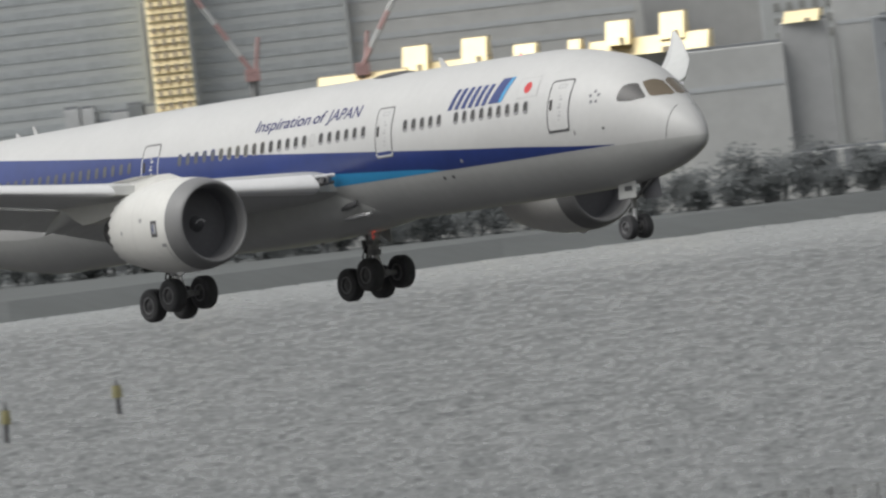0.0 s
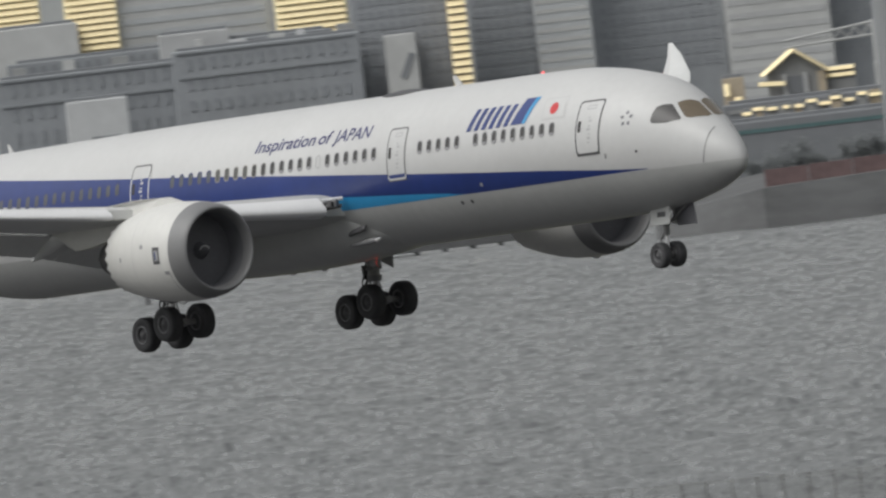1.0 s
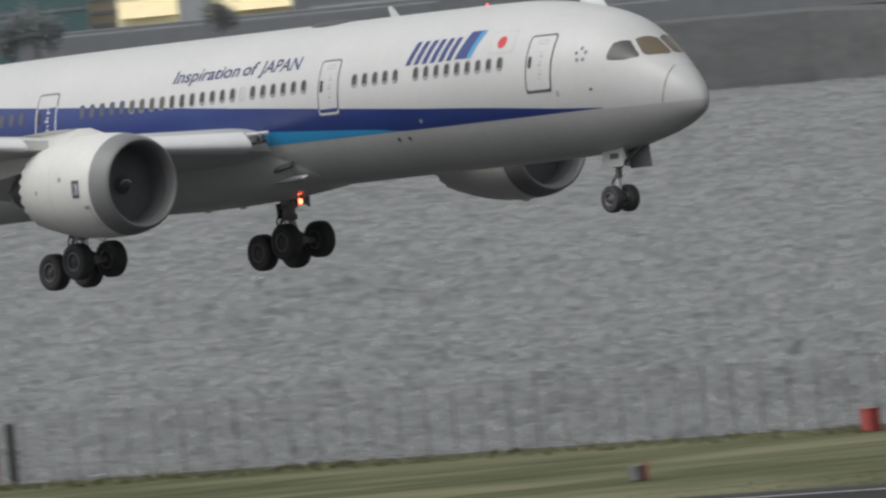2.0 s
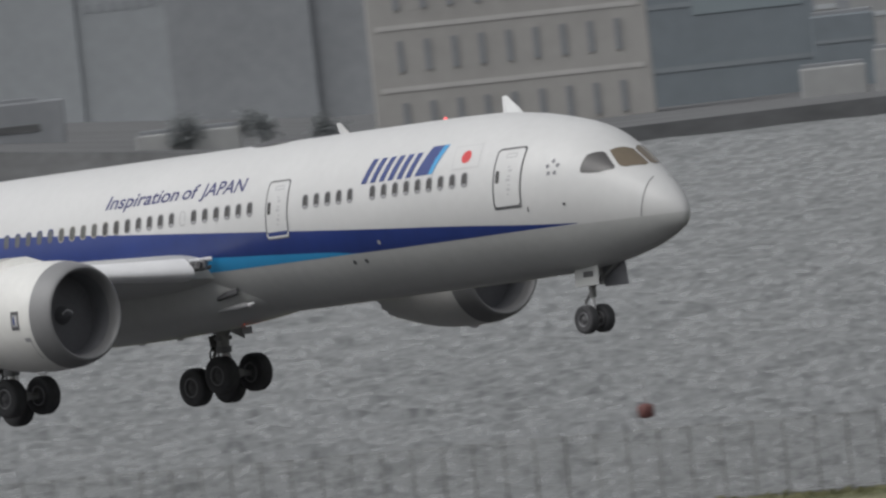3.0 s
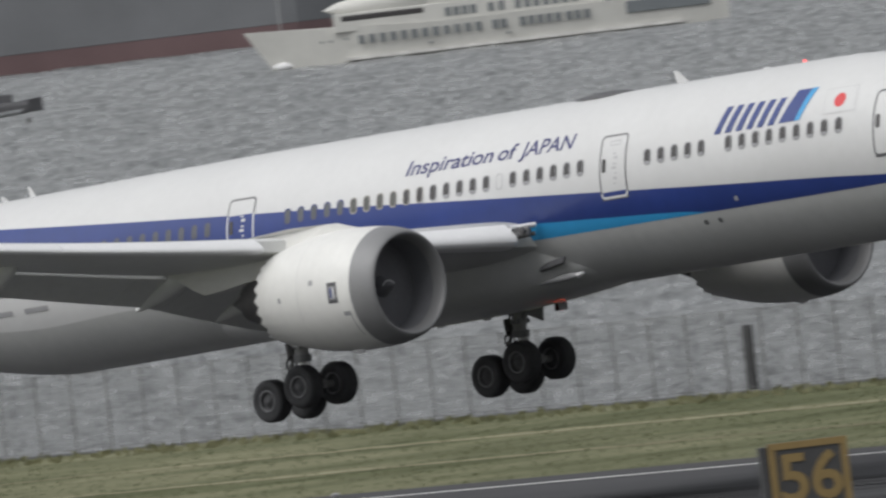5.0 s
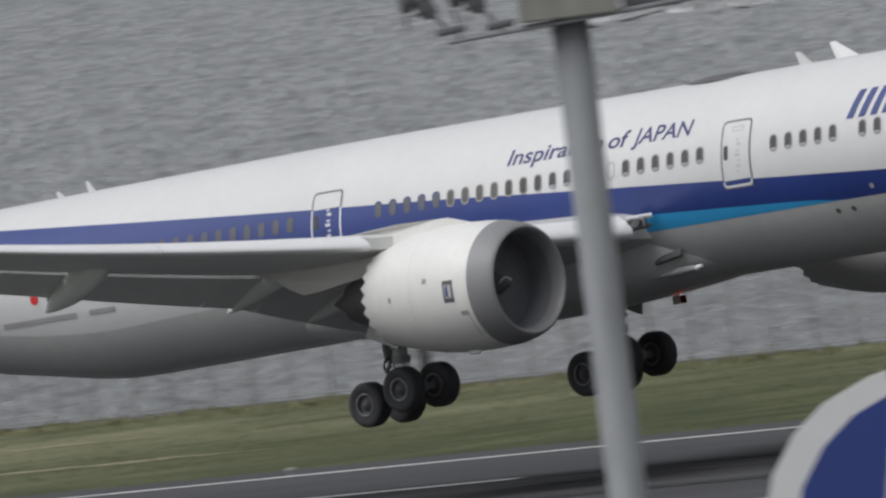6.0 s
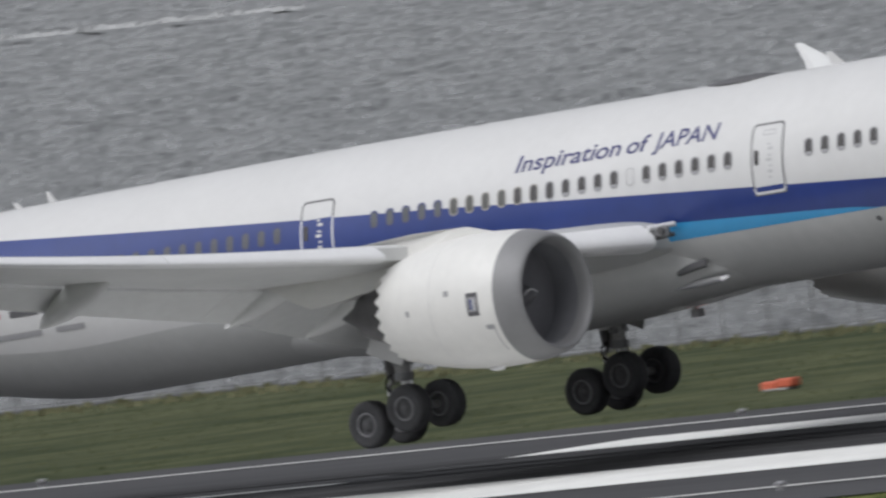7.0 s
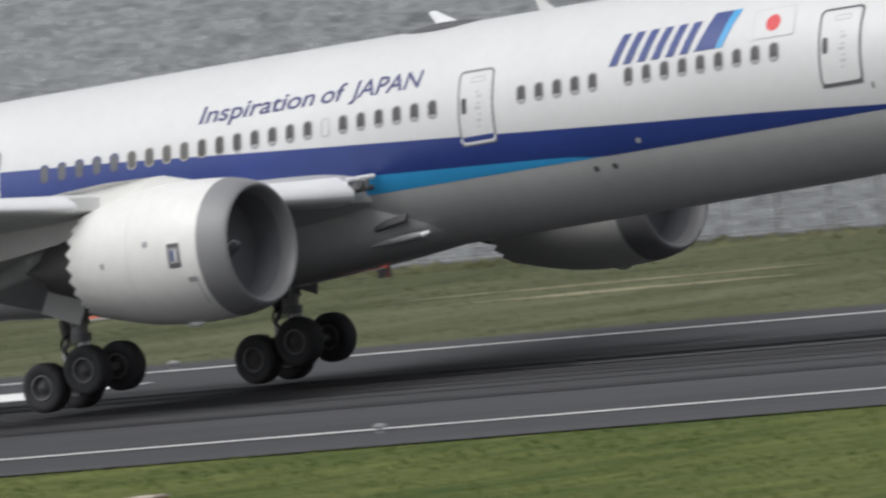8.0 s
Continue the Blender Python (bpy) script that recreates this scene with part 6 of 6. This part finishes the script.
# ---------------------------------------------------------------- along the sea wall
STEEL = mat("galvanised_steel", (0.17, 0.172, 0.172), 0.6, metal=0.3, vary=0.2, scale=1.0)
# the red is muted in its own colour, as by haze
RED_STEEL = mat("signal_red", (0.35, 0.060, 0.055), 0.55, vary=0.18, scale=0.5, fine=3.0)
ORANGE = mat("signal_orange", (0.50, 0.11, 0.055), 0.6, vary=0.15, scale=1.0)
DARKPOST = mat("tarred_wood", (0.035, 0.035, 0.037), 0.85, vary=0.3, scale=2.0)
FENCE_Y, FENCE_H = 709.0, 3.1

tagged(part("sea_wall_kerb", box(2200, 0.8, 0.3, 0.05), STONE, at=(-300, 711.5, -0.14)), "low concrete kerb along the sea wall", "kerb", kind="structure")


def fence():
    ob = thing("fence", "tall thin steel security fence along the sea wall", "fence", (-850, FENCE_Y, 0))
    me = rod((0, 0, -0.1), (0, 0, FENCE_H), 0.036, seg=6)
    me.materials.append(STEEL)
    for i in range(296):
        part("post", me, STEEL, ob, at=(-280 + 2.05 * i, 0, 0))
    for z in (0.2, FENCE_H - 0.05):
        part("rail", rod((-282, 0, z), (326, 0, z), 0.014, seg=6), STEEL, ob)
    # woven wire: upright strands joined into one part
    v, f = [], []
    for i in range(2400):
        x = -281 + 0.253 * i
        k = len(v)
        v += [(x, 0, 0.1), (x + 0.022, 0, 0.1), (x + 0.022, 0, FENCE_H), (x, 0, FENCE_H)]
        f.append((k, k + 1, k + 2, k + 3))
    for i in range(24):
        z = 0.2 + i * 0.12
        k = len(v)
        v += [(-281, 0, z), (326, 0, z), (326, 0, z + 0.008), (-281, 0, z + 0.008)]
        f.append((k, k + 1, k + 2, k + 3))
    tagged(part("wire_mesh", mesh_from("wire_mesh", v, f), STEEL, ob), kind="stuff")


fence()


def dark_post(x, y, h, r=0.24):
    ob = thing("mooring_post", "thick dark tarred post by the sea wall", "post", (x, y, -0.05), group="dark posts")
    part("post", rod((0, 0, 0), (0, 0, h), r * 1.1, r, seg=14), DARKPOST, ob)
    part("cap", lathe([(h, r * 1.02), (h + 0.06, r * 0.9), (h + 0.09, 0.01)], 14, "z"), DARKPOST, ob)
    part("collar", rod((0, 0, h * 0.5), (0, 0, h * 0.56), r * 1.25, seg=14), DARKPOST, ob)


for x, y, h, r in ((-1041.3, 713.6, 2.6, 0.22), (-783.2, 713.6, 2.35, 0.19), (-853.0, 714.6, 2.4, 0.22), (-695.0, 713.3, 2.3, 0.22), (-613, 713.6, 2.0, 0.2), (-594, 713.4, 2.1, 0.2), (-1171, 713.4, 2.6, 0.22), (-734, 713.4, 2.0, 0.2)):
    dark_post(x, y, h, r)


def red_shed():
    ob = thing("red_steel_box", "long low red steel container row on the grass", "container", pose(-852.5, 706.0, -0.05, 0, 0, 0))
    part("body", box(16.6, 2.2, 1.5, 0.05, base=True), RED_STEEL, ob, "red steel side, muted by haze", at=(3.1, 0, 0))
    part("lid", box(16.9, 2.5, 0.14, 0.03, base=True), RED_STEEL, ob, "overhanging red lid", at=(3.1, 0, 1.5))
    part("short_body", box(5.8, 2.0, 1.42, 0.05, base=True), RED_STEEL, ob, "short red end bin", at=(-8.4, 0, 0))
    part("pale_lid", box(7.6, 2.1, 0.08, 0.02, base=True), mat("bleached_lid", (0.42, 0.22, 0.20), 0.8, vary=0.15), ob, "pale sun-bleached lid edge", at=(-7.4, -0.35, 1.52))
    for x in (-10.2, -8.6, -6.9, -5.35, -4.4):
        part("rib", box(0.22, 0.2, 1.36, 0.03, base=True), mat("dark_red_rib", (0.25, 0.03, 0.03), 0.6), ob, at=(x, -1.10, 0.02))
    for x, z, w, h in ((-2.6, 0.62, 0.12, 0.3), (-2.2, 0.55, 0.25, 0.08), (-0.6, 0.95, 0.5, 0.25), (-0.55, 0.6, 0.35, 0.22)):
        part("painted_mark", box(w, 0.04, h), WHITE, ob, at=(x, -1.12, z))


red_shed()


def windsock():
    ob = thing("windsock", "red and white windsock on a red mast", "windsock", (-1044.2, 714.8, -0.05))
    for i in range(6):
        z0, z1 = 6.8 * i / 6, 6.8 * (i + 1) / 6
        part("mast", rod((0, 0, z0), (0, 0, z1), 0.11 - 0.012 * i, 0.098 - 0.012 * i), RED_STEEL if i < 2 else mat("faded_pink", (0.38, 0.19, 0.18), 0.7), ob, "red and white mast section")
    part("lamp", box(0.45, 0.2, 0.2, 0.04), mat("faded_lamp", (0.38, 0.19, 0.18), 0.7), ob, at=(0, 0, 6.8))
    pts = [(0, 0, 4.75), (-0.55, -0.15, 4.7), (-1.2, -0.3, 4.55), (-1.9, -0.5, 4.3), (-2.6, -0.7, 4.0), (-3.2, -0.85, 3.75)]
    rad = [0.46, 0.44, 0.36, 0.27, 0.2, 0.12]
    for i in range(5):
        part("sock_band", rod(pts[i], pts[i + 1], rad[i], rad[i + 1], seg=18, caps=False), mat("sock_cloth", (0.36, 0.23, 0.21) if i == 0 else (0.46, 0.44, 0.43) if i % 2 else (0.44, 0.37, 0.35), 0.9), ob, "sagging cloth band")


windsock()


def red_light_frame():
    ob = thing("approach_mast", "red and white mast with a red light platform", "mast", (-966.0, 712.6, -0.05))
    z = 0
    for i in range(5):
        part("mast", rod((0, 0, z), (0, 0, z + 1.22), 0.36, seg=8), mat("faded_red_mast", (0.30, 0.12, 0.11), 0.8) if i % 2 else mat("grey_mast", (0.30, 0.29, 0.29), 0.8), ob, "red or grey mast section")
        z += 1.22
    part("platform", box(2.3, 1.2, 0.42, 0.04), RED_STEEL, ob, "red platform", at=(0, 0, z + 0.3))
    for x in (-1.05, 1.05):
        part("rail_post", rod((x, -0.5, z + 0.4), (x, -0.5, z + 1.25), 0.05), RED_STEEL, ob)
        part("light", box(0.28, 0.3, 0.45, 0.05), RED_STEEL, ob, "red light box", at=(x * 1.12, -0.4, z + 0.95))
        part("aerial", rod((x * 1.1, -0.3, z + 1.1), (x * 1.1, -0.3, z + 1.9), 0.03), LINE_DARK, ob)
    part("rail", rod((-1.1, -0.5, z + 1.2), (1.1, -0.5, z + 1.2), 0.04), RED_STEEL, ob)
    part("centre_light", box(0.3, 0.2, 0.2, 0.04), WHITE, ob, at=(0, -0.65, z + 0.35))


red_light_frame()


POLE_LID = mat("pale_lid", (0.42, 0.36, 0.32), 0.8, vary=0.15)


def crate(x, y, w, d, h, material, name, label, category, lid=None):
    ob = thing(name, label, category, (x, y, -0.05), group="field boxes")
    part("body", box(w, d, h, 0.05, base=True), material, ob)
    part("lid", box(w * 1.06, d * 1.06, 0.08, 0.02, base=True), lid or material, ob, at=(0, 0, h - 0.01))


crate(-964.2, 704.3, 0.68, 0.6, 0.92, RED_STEEL, "red_box", "small red equipment box on the grass", "box")
crate(-925.0, 700.0, 0.8, 0.8, 0.9, RED_STEEL, "red_box", "small red equipment box on the grass", "box")
for x, y in ((-923.1, 662.6), (-799.3, 674.6)):
    crate(x, y, 0.6, 0.5, 0.55, STEEL, "grey_box", "weathered grey junction box on the grass", "box")
    crate(x + 0.45, y + 0.1, 0.12, 0.12, 0.7, RED_STEEL, "red_stake", "short red stake beside a junction box", "marker")
crate(-668.0, 687.0, 0.42, 0.42, 1.1, mat("pale_post", (0.30, 0.30, 0.30), 0.8), "pale_post", "pale concrete marker block on the grass", "marker")
crate(-841.7, 707.0, 0.9, 0.6, 1.0, LINE_GREY, "grey_box", "grey switch cabinet by the fence", "box")


def orange_marker(x, y):
    ob = thing("orange_marker", "flat orange edge marker in the grass", "marker", (x, y, -0.05), group="orange markers")
    for s in (-1, 1):
        part("board", box(0.62, 0.5, 0.28, 0.06, base=True), ORANGE, ob, "faded orange board", at=(s * 0.33, 0, 0.05 + 0.03 * s))
    part("foot", box(1.0, 0.6, 0.08, 0.02, base=True), CONCRETE, ob)


for x, y in ((-590.6, 656.5), (-588.6, 662.5), (-587.3, 670.2), (-586.0, 678.5), (-560.1, 659.2), (-559.9, 668.4), (-558.9, 676.8), (-558.0, 685.2)):
    orange_marker(x, y)
crate(-550.6, 681.3, 0.75, 0.6, 0.88, ORANGE, "orange_box", "upright orange equipment box on the grass", "box")
crate(-421.1, 517.9, 0.75, 0.6, 1.2, ORANGE, "orange_box", "orange equipment box with a pale lid on the verge", "box", lid=POLE_LID)


def edge_light(x, y):
    ob = thing("edge_light", "small white runway edge light", "light", (x, y, -0.02), group="runway edge lights")
    part("stem", rod((0, 0, 0), (0, 0, 0.16), 0.06), LINE_GREY, ob)
    part("lens", lathe([(0.15, 0.10), (0.20, 0.14), (0.26, 0.11), (0.29, 0.01)], 14, "z"), LINE_GREY, ob)


for k in range(18):
    edge_light(-718.0 + 29.05 * k, 634.8)
    edge_light(-721.8 + 29.1 * k, 575.4)

# ---------------------------------------------------------------- apron masts near the camera
POLE = mat("weathered_pole", (0.17, 0.178, 0.185), 0.65, vary=0.25, scale=0.6, fine=5.0, stretch=(1, 1, 0.3))
POLE_PALE = mat("pale_weathered_pole", (0.185, 0.182, 0.165), 0.7, vary=0.25, scale=0.6, fine=5.0, stretch=(1, 1, 0.3))


def mast(b, top, r0, r1, material, joint=None, label="grey weathered steel apron mast"):
    x, y, _ = spot(b, 230)
    ob = thing("apron_mast", label, "mast", pose(x, y, -0.02, 0, 0, b), group="apron masts")
    part("pole", rod((0, 0, 0), (0, 0, top), r0, r1, seg=32), material, ob).data.shade_smooth()
    part("base_plate", box(0.9, 0.9, 0.06, 0.02, base=True), STEEL, ob)
    if joint and material is POLE_PALE:
        rust = mat("rust_stain", (0.15, 0.143, 0.125), 0.8, vary=0.25, scale=1.5, fine=8.0)
        part("rust_band", rod((0, 0, joint - 0.06), (0, 0, joint + 0.10), r1 * 1.03, seg=32), rust, ob, "rust-stained band").data.shade_smooth()
    elif joint:
        part("joint", rod((0, 0, joint - 0.03), (0, 0, joint + 0.05), r1 * 1.12, seg=32), POLE_PALE, ob, "pale pole joint")
    return ob


mast(55.808, 26.0, 0.175, 0.128, POLE, joint=20.6)
mast(49.893, 26.0, 0.195, 0.165, POLE_PALE, joint=20.15, label="stained pale concrete mast with a rust patch")


LAMP_GREY = mat("floodlight_grey", (0.12, 0.12, 0.122), 0.5, metal=0.3, vary=0.2, scale=6.0)


def camera_mast(b, top, label):
    ob = mast(b, top, 0.175, 0.15, POLE, label=label)
    # cabinet on the head
    part("cabinet", box(0.74, 0.6, 1.5, 0.03, base=True), POLE, ob, "grey equipment cabinet", at=(-0.02, 0, top + 0.18))
    part("cabinet_door", box(0.26, 0.04, 1.1, 0.02, base=True), POLE_PALE, ob, "pale cabinet door", at=(-0.26, -0.31, top + 0.42))
    part("plinth", box(0.80, 0.66, 0.22, 0.02, base=True), POLE_PALE, ob, at=(0, 0, top - 0.02))
    part("seam", box(0.76, 0.62, 0.03), LINE_DARK, ob, at=(0, 0, top + 0.26))
    for y in (-0.25, 0.25):
        part("beam", rod((-1.0, y, top - 0.10), (1.0, y, top + 0.02), 0.022, seg=8), POLE, ob, "thin steel cross-arm")
    for x in (-0.9, -0.55, 0.75, 1.05):
        part("cross_strut", rod((x, -0.27, top - 0.06), (x, 0.27, top - 0.06), 0.025, seg=8), STEEL, ob)
    part("arm_plate", box(0.62, 0.35, 0.10, 0.03), LINE_DARK, ob, "dark flat floodlight", at=(0.76, 0, top + 0.05))
    for x in (-1.24, -0.84):
        part("lamp", lathe([(-0.05, 0.01), (-0.045, 0.085), (0.0, 0.105), (0.045, 0.085), (0.05, 0.01)], 20), LINE_DARK, ob, "dark round floodlight lens", at=pose(x - 0.06, -0.04, top + 0.27, 0, -8, 10))
        part("lamp_body", box(0.15, 0.20, 0.25, 0.06), LAMP_GREY, ob, "grey floodlight body", at=pose(x + 0.09, 0, top + 0.22, 0, -28, 0))
        part("lamp_fin", box(0.16, 0.22, 0.025, 0.008), LINE_DARK, ob, at=pose(x + 0.10, 0, top + 0.28, 0, -28, 0))
        part("lamp_fin", box(0.16, 0.22, 0.025, 0.008), LINE_DARK, ob, at=pose(x + 0.06, 0, top + 0.17, 0, -28, 0))
        for y in (-0.12, 0.12):
            part("lamp_yoke", rod((x + 0.08, y, top + 0.22), (x + 0.24, y, top + 0.02), 0.016, seg=8), LINE_DARK, ob)
        part("lamp_clamp", box(0.24, 0.30, 0.06, 0.02), LINE_DARK, ob, at=pose(x + 0.28, 0, top - 0.01, 0, -6, 0))
        part("lamp_bracket", rod((x - 0.08, 0, top + 0.16), (x - 0.06, 0, top + 0.04), 0.014, seg=8), LINE_DARK, ob)
    part("cable", rod((0.4, -0.3, top - 0.1), (0.75, -0.3, top - 0.05), 0.012, seg=6), LINE_DARK, ob)
    return ob


camera_mast(49.263, 20.36, "grey mast with cabinet and dark floodlights")
m4 = camera_mast(45.436, 20.13, "grey mast with cabinet and floodlight arm")
part("lamp", box(0.26, 0.2, 0.42, 0.05), LINE_DARK, m4, "dark floodlight head", at=(0.82, -0.05, 20.32))


def gate_sign():
    x, y, _ = spot(47.546, 350)
    ob = thing("gate_sign", "black gate sign with yellow border and number 56", "sign", pose(x, y, -0.02, 0, 0, 47.567 + 6))
    YEL = mat("sign_yellow", (0.20, 0.138, 0.05), 0.6, vary=0.1, scale=2.0)
    BLK = mat("sign_black", (0.045, 0.045, 0.047), 0.6, vary=0.2, scale=2.0)
    part("post", rod((0, 0.2, 0), (0, 0.2, 13.2), 0.16, 0.12, seg=20), POLE, ob)
    zc, w, h = 13.59, 0.98, 1.32
    part("case", box(w, 0.16, h, 0.02), BLK, ob, "black sign case", at=(0, 0, zc))
    for sx, sz, cx, cz in ((w, 0.085, 0, h / 2 - 0.043), (w, 0.085, 0, -h / 2 + 0.043), (0.085, h - 0.17, w / 2 - 0.043, 0), (0.085, h - 0.17, -w / 2 + 0.043, 0)):
        part("border", box(sx, 0.02, sz, 0.004), YEL, ob, "yellow border", at=(cx, -0.09, zc + cz))
    part("side_case", box(0.10, 0.2, h * 0.95, 0.01), BLK, ob, at=(-w / 2 - 0.06, 0.02, zc))
    for ch, cx in (("5", -0.20), ("6", 0.20)):
        cu = bpy.data.curves.new("digit", "FONT")
        cu.body, cu.size, cu.align_x, cu.extrude, cu.offset = ch, 0.82, "CENTER", 0.006, 0.014
        tmp = bpy.data.objects.new("digit", cu)
        scene.collection.objects.link(tmp)
        bpy.context.view_layer.update()
        me = bpy.data.meshes.new_from_object(tmp.evaluated_get(bpy.context.evaluated_depsgraph_get()))
        bpy.data.objects.remove(tmp)
        part("digit", me, YEL, ob, "yellow numeral", at=pose(cx, -0.092, zc - 0.06, 90, 0, 0))


gate_sign()


def parked_airliner():
    """An airliner parked on the apron, its fin rising over the lower edge of the view."""
    c = spot(44.722, 300)
    ob = thing("parked_airliner", "parked airliner with white-edged blue tail fin", "airliner", pose(c[0], c[1], -0.08, 0, 0, 44.7))
    lo = 7.4
    # outline of the fin: leading edge, top, trailing edge, seen from the side (nose to -x)
    lead = [(-4.6, lo), (-3.2, 11.6), (-2.45, 13.6), (-2.22, 14.45), (-1.95, 14.85), (-1.6, 15.14), (-1.1, 15.36), (-0.75, 15.45), (-0.1, 15.72)]
    trail = [(-0.02, 15.70), (-0.16, 15.0), (-0.32, 14.3), (-0.55, 13.2), (-1.2, 10.4), (-1.8, lo)]

    def plate(points, t, material, name, label):
        n = len(points)
        v = [(x, -t, z) for x, z in points] + [(x, t, z) for x, z in points]
        f = [tuple(range(n)), tuple(range(n, 2 * n))[::-1]] + [(i, n + i, n + (i + 1) % n, (i + 1) % n) for i in range(n)]
        return part(name, mesh_from(name, v, f), material, ob, label)

    plate(lead + trail, 0.12, WHITE, "fin", "white-edged vertical fin")
    inner = [(x + 0.30, z - 0.16) for x, z in lead[1:-1]] + [(-0.75, 15.27), (-0.95, 14.6), (-1.2, 13.4), (-1.7, 11.0)]
    plate(inner, 0.126, BLUE, "fin_field", "deep blue field")
    plate([(-0.74, 15.27), (-0.30, 15.40), (-0.46, 14.7), (-0.66, 13.6), (-1.25, 11.0), (-1.68, 11.0), (-1.18, 13.4), (-0.94, 14.6)], 0.127, mat("lilac_grey", (0.34, 0.33, 0.38), 0.5, vary=0.06), "fin_stripe", "lilac-grey stripe")
    plate([(-0.29, 15.40), (-0.10, 15.46), (-0.24, 14.8), (-0.45, 13.7), (-1.05, 11.0), (-1.24, 11.0), (-0.65, 13.6), (-0.45, 14.7)], 0.127, mat("pale_cyan", (0.22, 0.52, 0.60), 0.5, vary=0.06), "fin_stripe", "pale cyan stripe")
    part("hinge_gap", box(0.16, 0.26, 0.2, 0.02), LINE_DARK, ob, "dark rudder hinge gap", at=(-0.80, 0, 15.40))
    part("fuselage", lathe([(-30, 0.1), (-28, 1.4), (-25, 1.95), (-8, 1.95), (-3, 1.4), (0.5, 0.5), (1.6, 0.1)], 40), WHITE, ob, "white rear fuselage", at=(0, 0, 5.9))
    for x, y in ((-24, 0), (-13, -2.4), (-13, 2.4)):
        part("gear_leg", rod((x, y, 0.5), (x, y, 4.4), 0.16), STRUT, ob)
        wheel(ob, (x, y, 0.52), 0.52, 0.4)


parked_airliner()


# ---------------------------------------------------------------- grass
def tufts(name, x0, x1, y0, y1, count, h0, h1, seed, material, label):
    """Grass as many low upright sprays, each a few leaning blades."""
    rnd = np.random.default_rng(seed)
    n = count * 2
    x, y = np.repeat(rnd.uniform(x0, x1, count), 2), np.repeat(rnd.uniform(y0, y1, count), 2)
    h, a = np.repeat(rnd.uniform(h0, h1, count), 2), rnd.uniform(0, 6.28, n)
    w = h * rnd.uniform(0.5, 1.1, n)
    dx, dy = np.cos(a) * w, np.sin(a) * w
    low = np.full(n, -0.06)
    v = np.stack([np.stack([x - dx, y - dy, low], -1), np.stack([x + dx, y + dy, low], -1), np.stack([x + dx * 0.7 + rnd.normal(0, 0.03, n), y + dy * 0.7, h * rnd.uniform(0.5, 1, n)], -1), np.stack([x - dx * 0.6 + rnd.normal(0, 0.03, n), y - dy * 0.6, h], -1)], 1).reshape(-1, 3)
    f = np.arange(n * 4).reshape(-1, 4)
    return tagged(part(name, mesh_from(name, v.tolist(), f.tolist()), material), label, "grass", kind="stuff")


TUFT = mat("long_grass", (0.058, 0.073, 0.035), 0.95, vary=0.2, scale=0.06, fine=0.5, second=(0.105, 0.112, 0.060), spec=0.05)
tufts("grass_tufts", -900, -400, 640.5, 704, 30000, 0.005, 0.026, 1, TUFT, "uneven green grass beside the runway edge")
WEED = mat("olive_weeds", (0.14, 0.145, 0.075), 0.95, vary=0.2, scale=0.1, fine=1.0, second=(0.21, 0.205, 0.125), spec=0.05)
tufts("fence_weeds", -1060, -380, 703.0, 711.3, 9000, 0.03, 0.14, 3, WEED, "olive weeds along the fence foot")
LUSH = mat("lush_grass", (0.062, 0.098, 0.029), 0.95, vary=0.2, scale=0.06, fine=0.5, second=(0.13, 0.145, 0.052), spec=0.05)
tufts("near_grass_tufts", -560, -400, 500, 567.2, 24000, 0.015, 0.05, 4, LUSH, "green grass on the near side of the runway")
STRAW = mat("bare_straw", (0.165, 0.158, 0.098), 0.95, vary=0.2, scale=0.1, fine=0.8, second=(0.24, 0.228, 0.152), spec=0.05, stretch=(0.3, 1, 1))


def track(points, width, seed):
    """A worn strip with a ragged edge, pressed into the grass."""
    rnd, rows = random.Random(seed), []
    for (x0, y0), (x1, y1) in zip(points, points[1:]):
        n = max(2, int(abs(x1 - x0) / 1.2))
        rows += [(x0 + (x1 - x0) * i / n, y0 + (y1 - y0) * i / n) for i in range(n)]
    n, v = len(rows), []
    for i, (x, y) in enumerate(rows):
        w = width * rnd.uniform(0.35, 1.0) * min(1.0, 0.15 + i / 6, 0.15 + (n - 1 - i) / 6)
        v += [(x, y - w * 0.5, -0.045), (x, y + w * rnd.uniform(0.4, 0.6), -0.045)]
    me = mesh_from("track", v, [(2 * i, 2 * i + 2, 2 * i + 3, 2 * i + 1) for i in range(n - 1)])
    tagged(part("worn_track", me, STRAW), "bare straw-coloured track worn in the grass", "track", kind="structure")


track(((-880, 672), (-809, 676.4), (-801, 677.6), (-790, 685.5), (-770, 687.5), (-720, 688)), 3.4, 1)
track(((-775, 663.6), (-740, 664.8), (-690, 664)), 2.6, 2)
track(((-574, 667.6), (-566.3, 671.8), (-557, 674.2)), 1.5, 3)
track(((-534, 672.0), (-520, 672.8)), 4.5, 4)
track(((-541, 679.0), (-524, 681.0)), 2.5, 5)


# ---------------------------------------------------------------- what moves
def motions():
    walk(plane, [(t, pose(x, y, z, bank, -pitch, heading)) for t, x, y, z, heading, pitch, bank in PLANE_ROWS])
    # one turn in 1.407 s; the lamp faces the apron at 0.5 s
    walk(beacon, [(t, pose(7.95, 0, 1.80, 0, 0, -35 - 360 * (t - 0.5) / 1.4067)) for t in np.arange(0, 8.01, 0.2)])


motions()
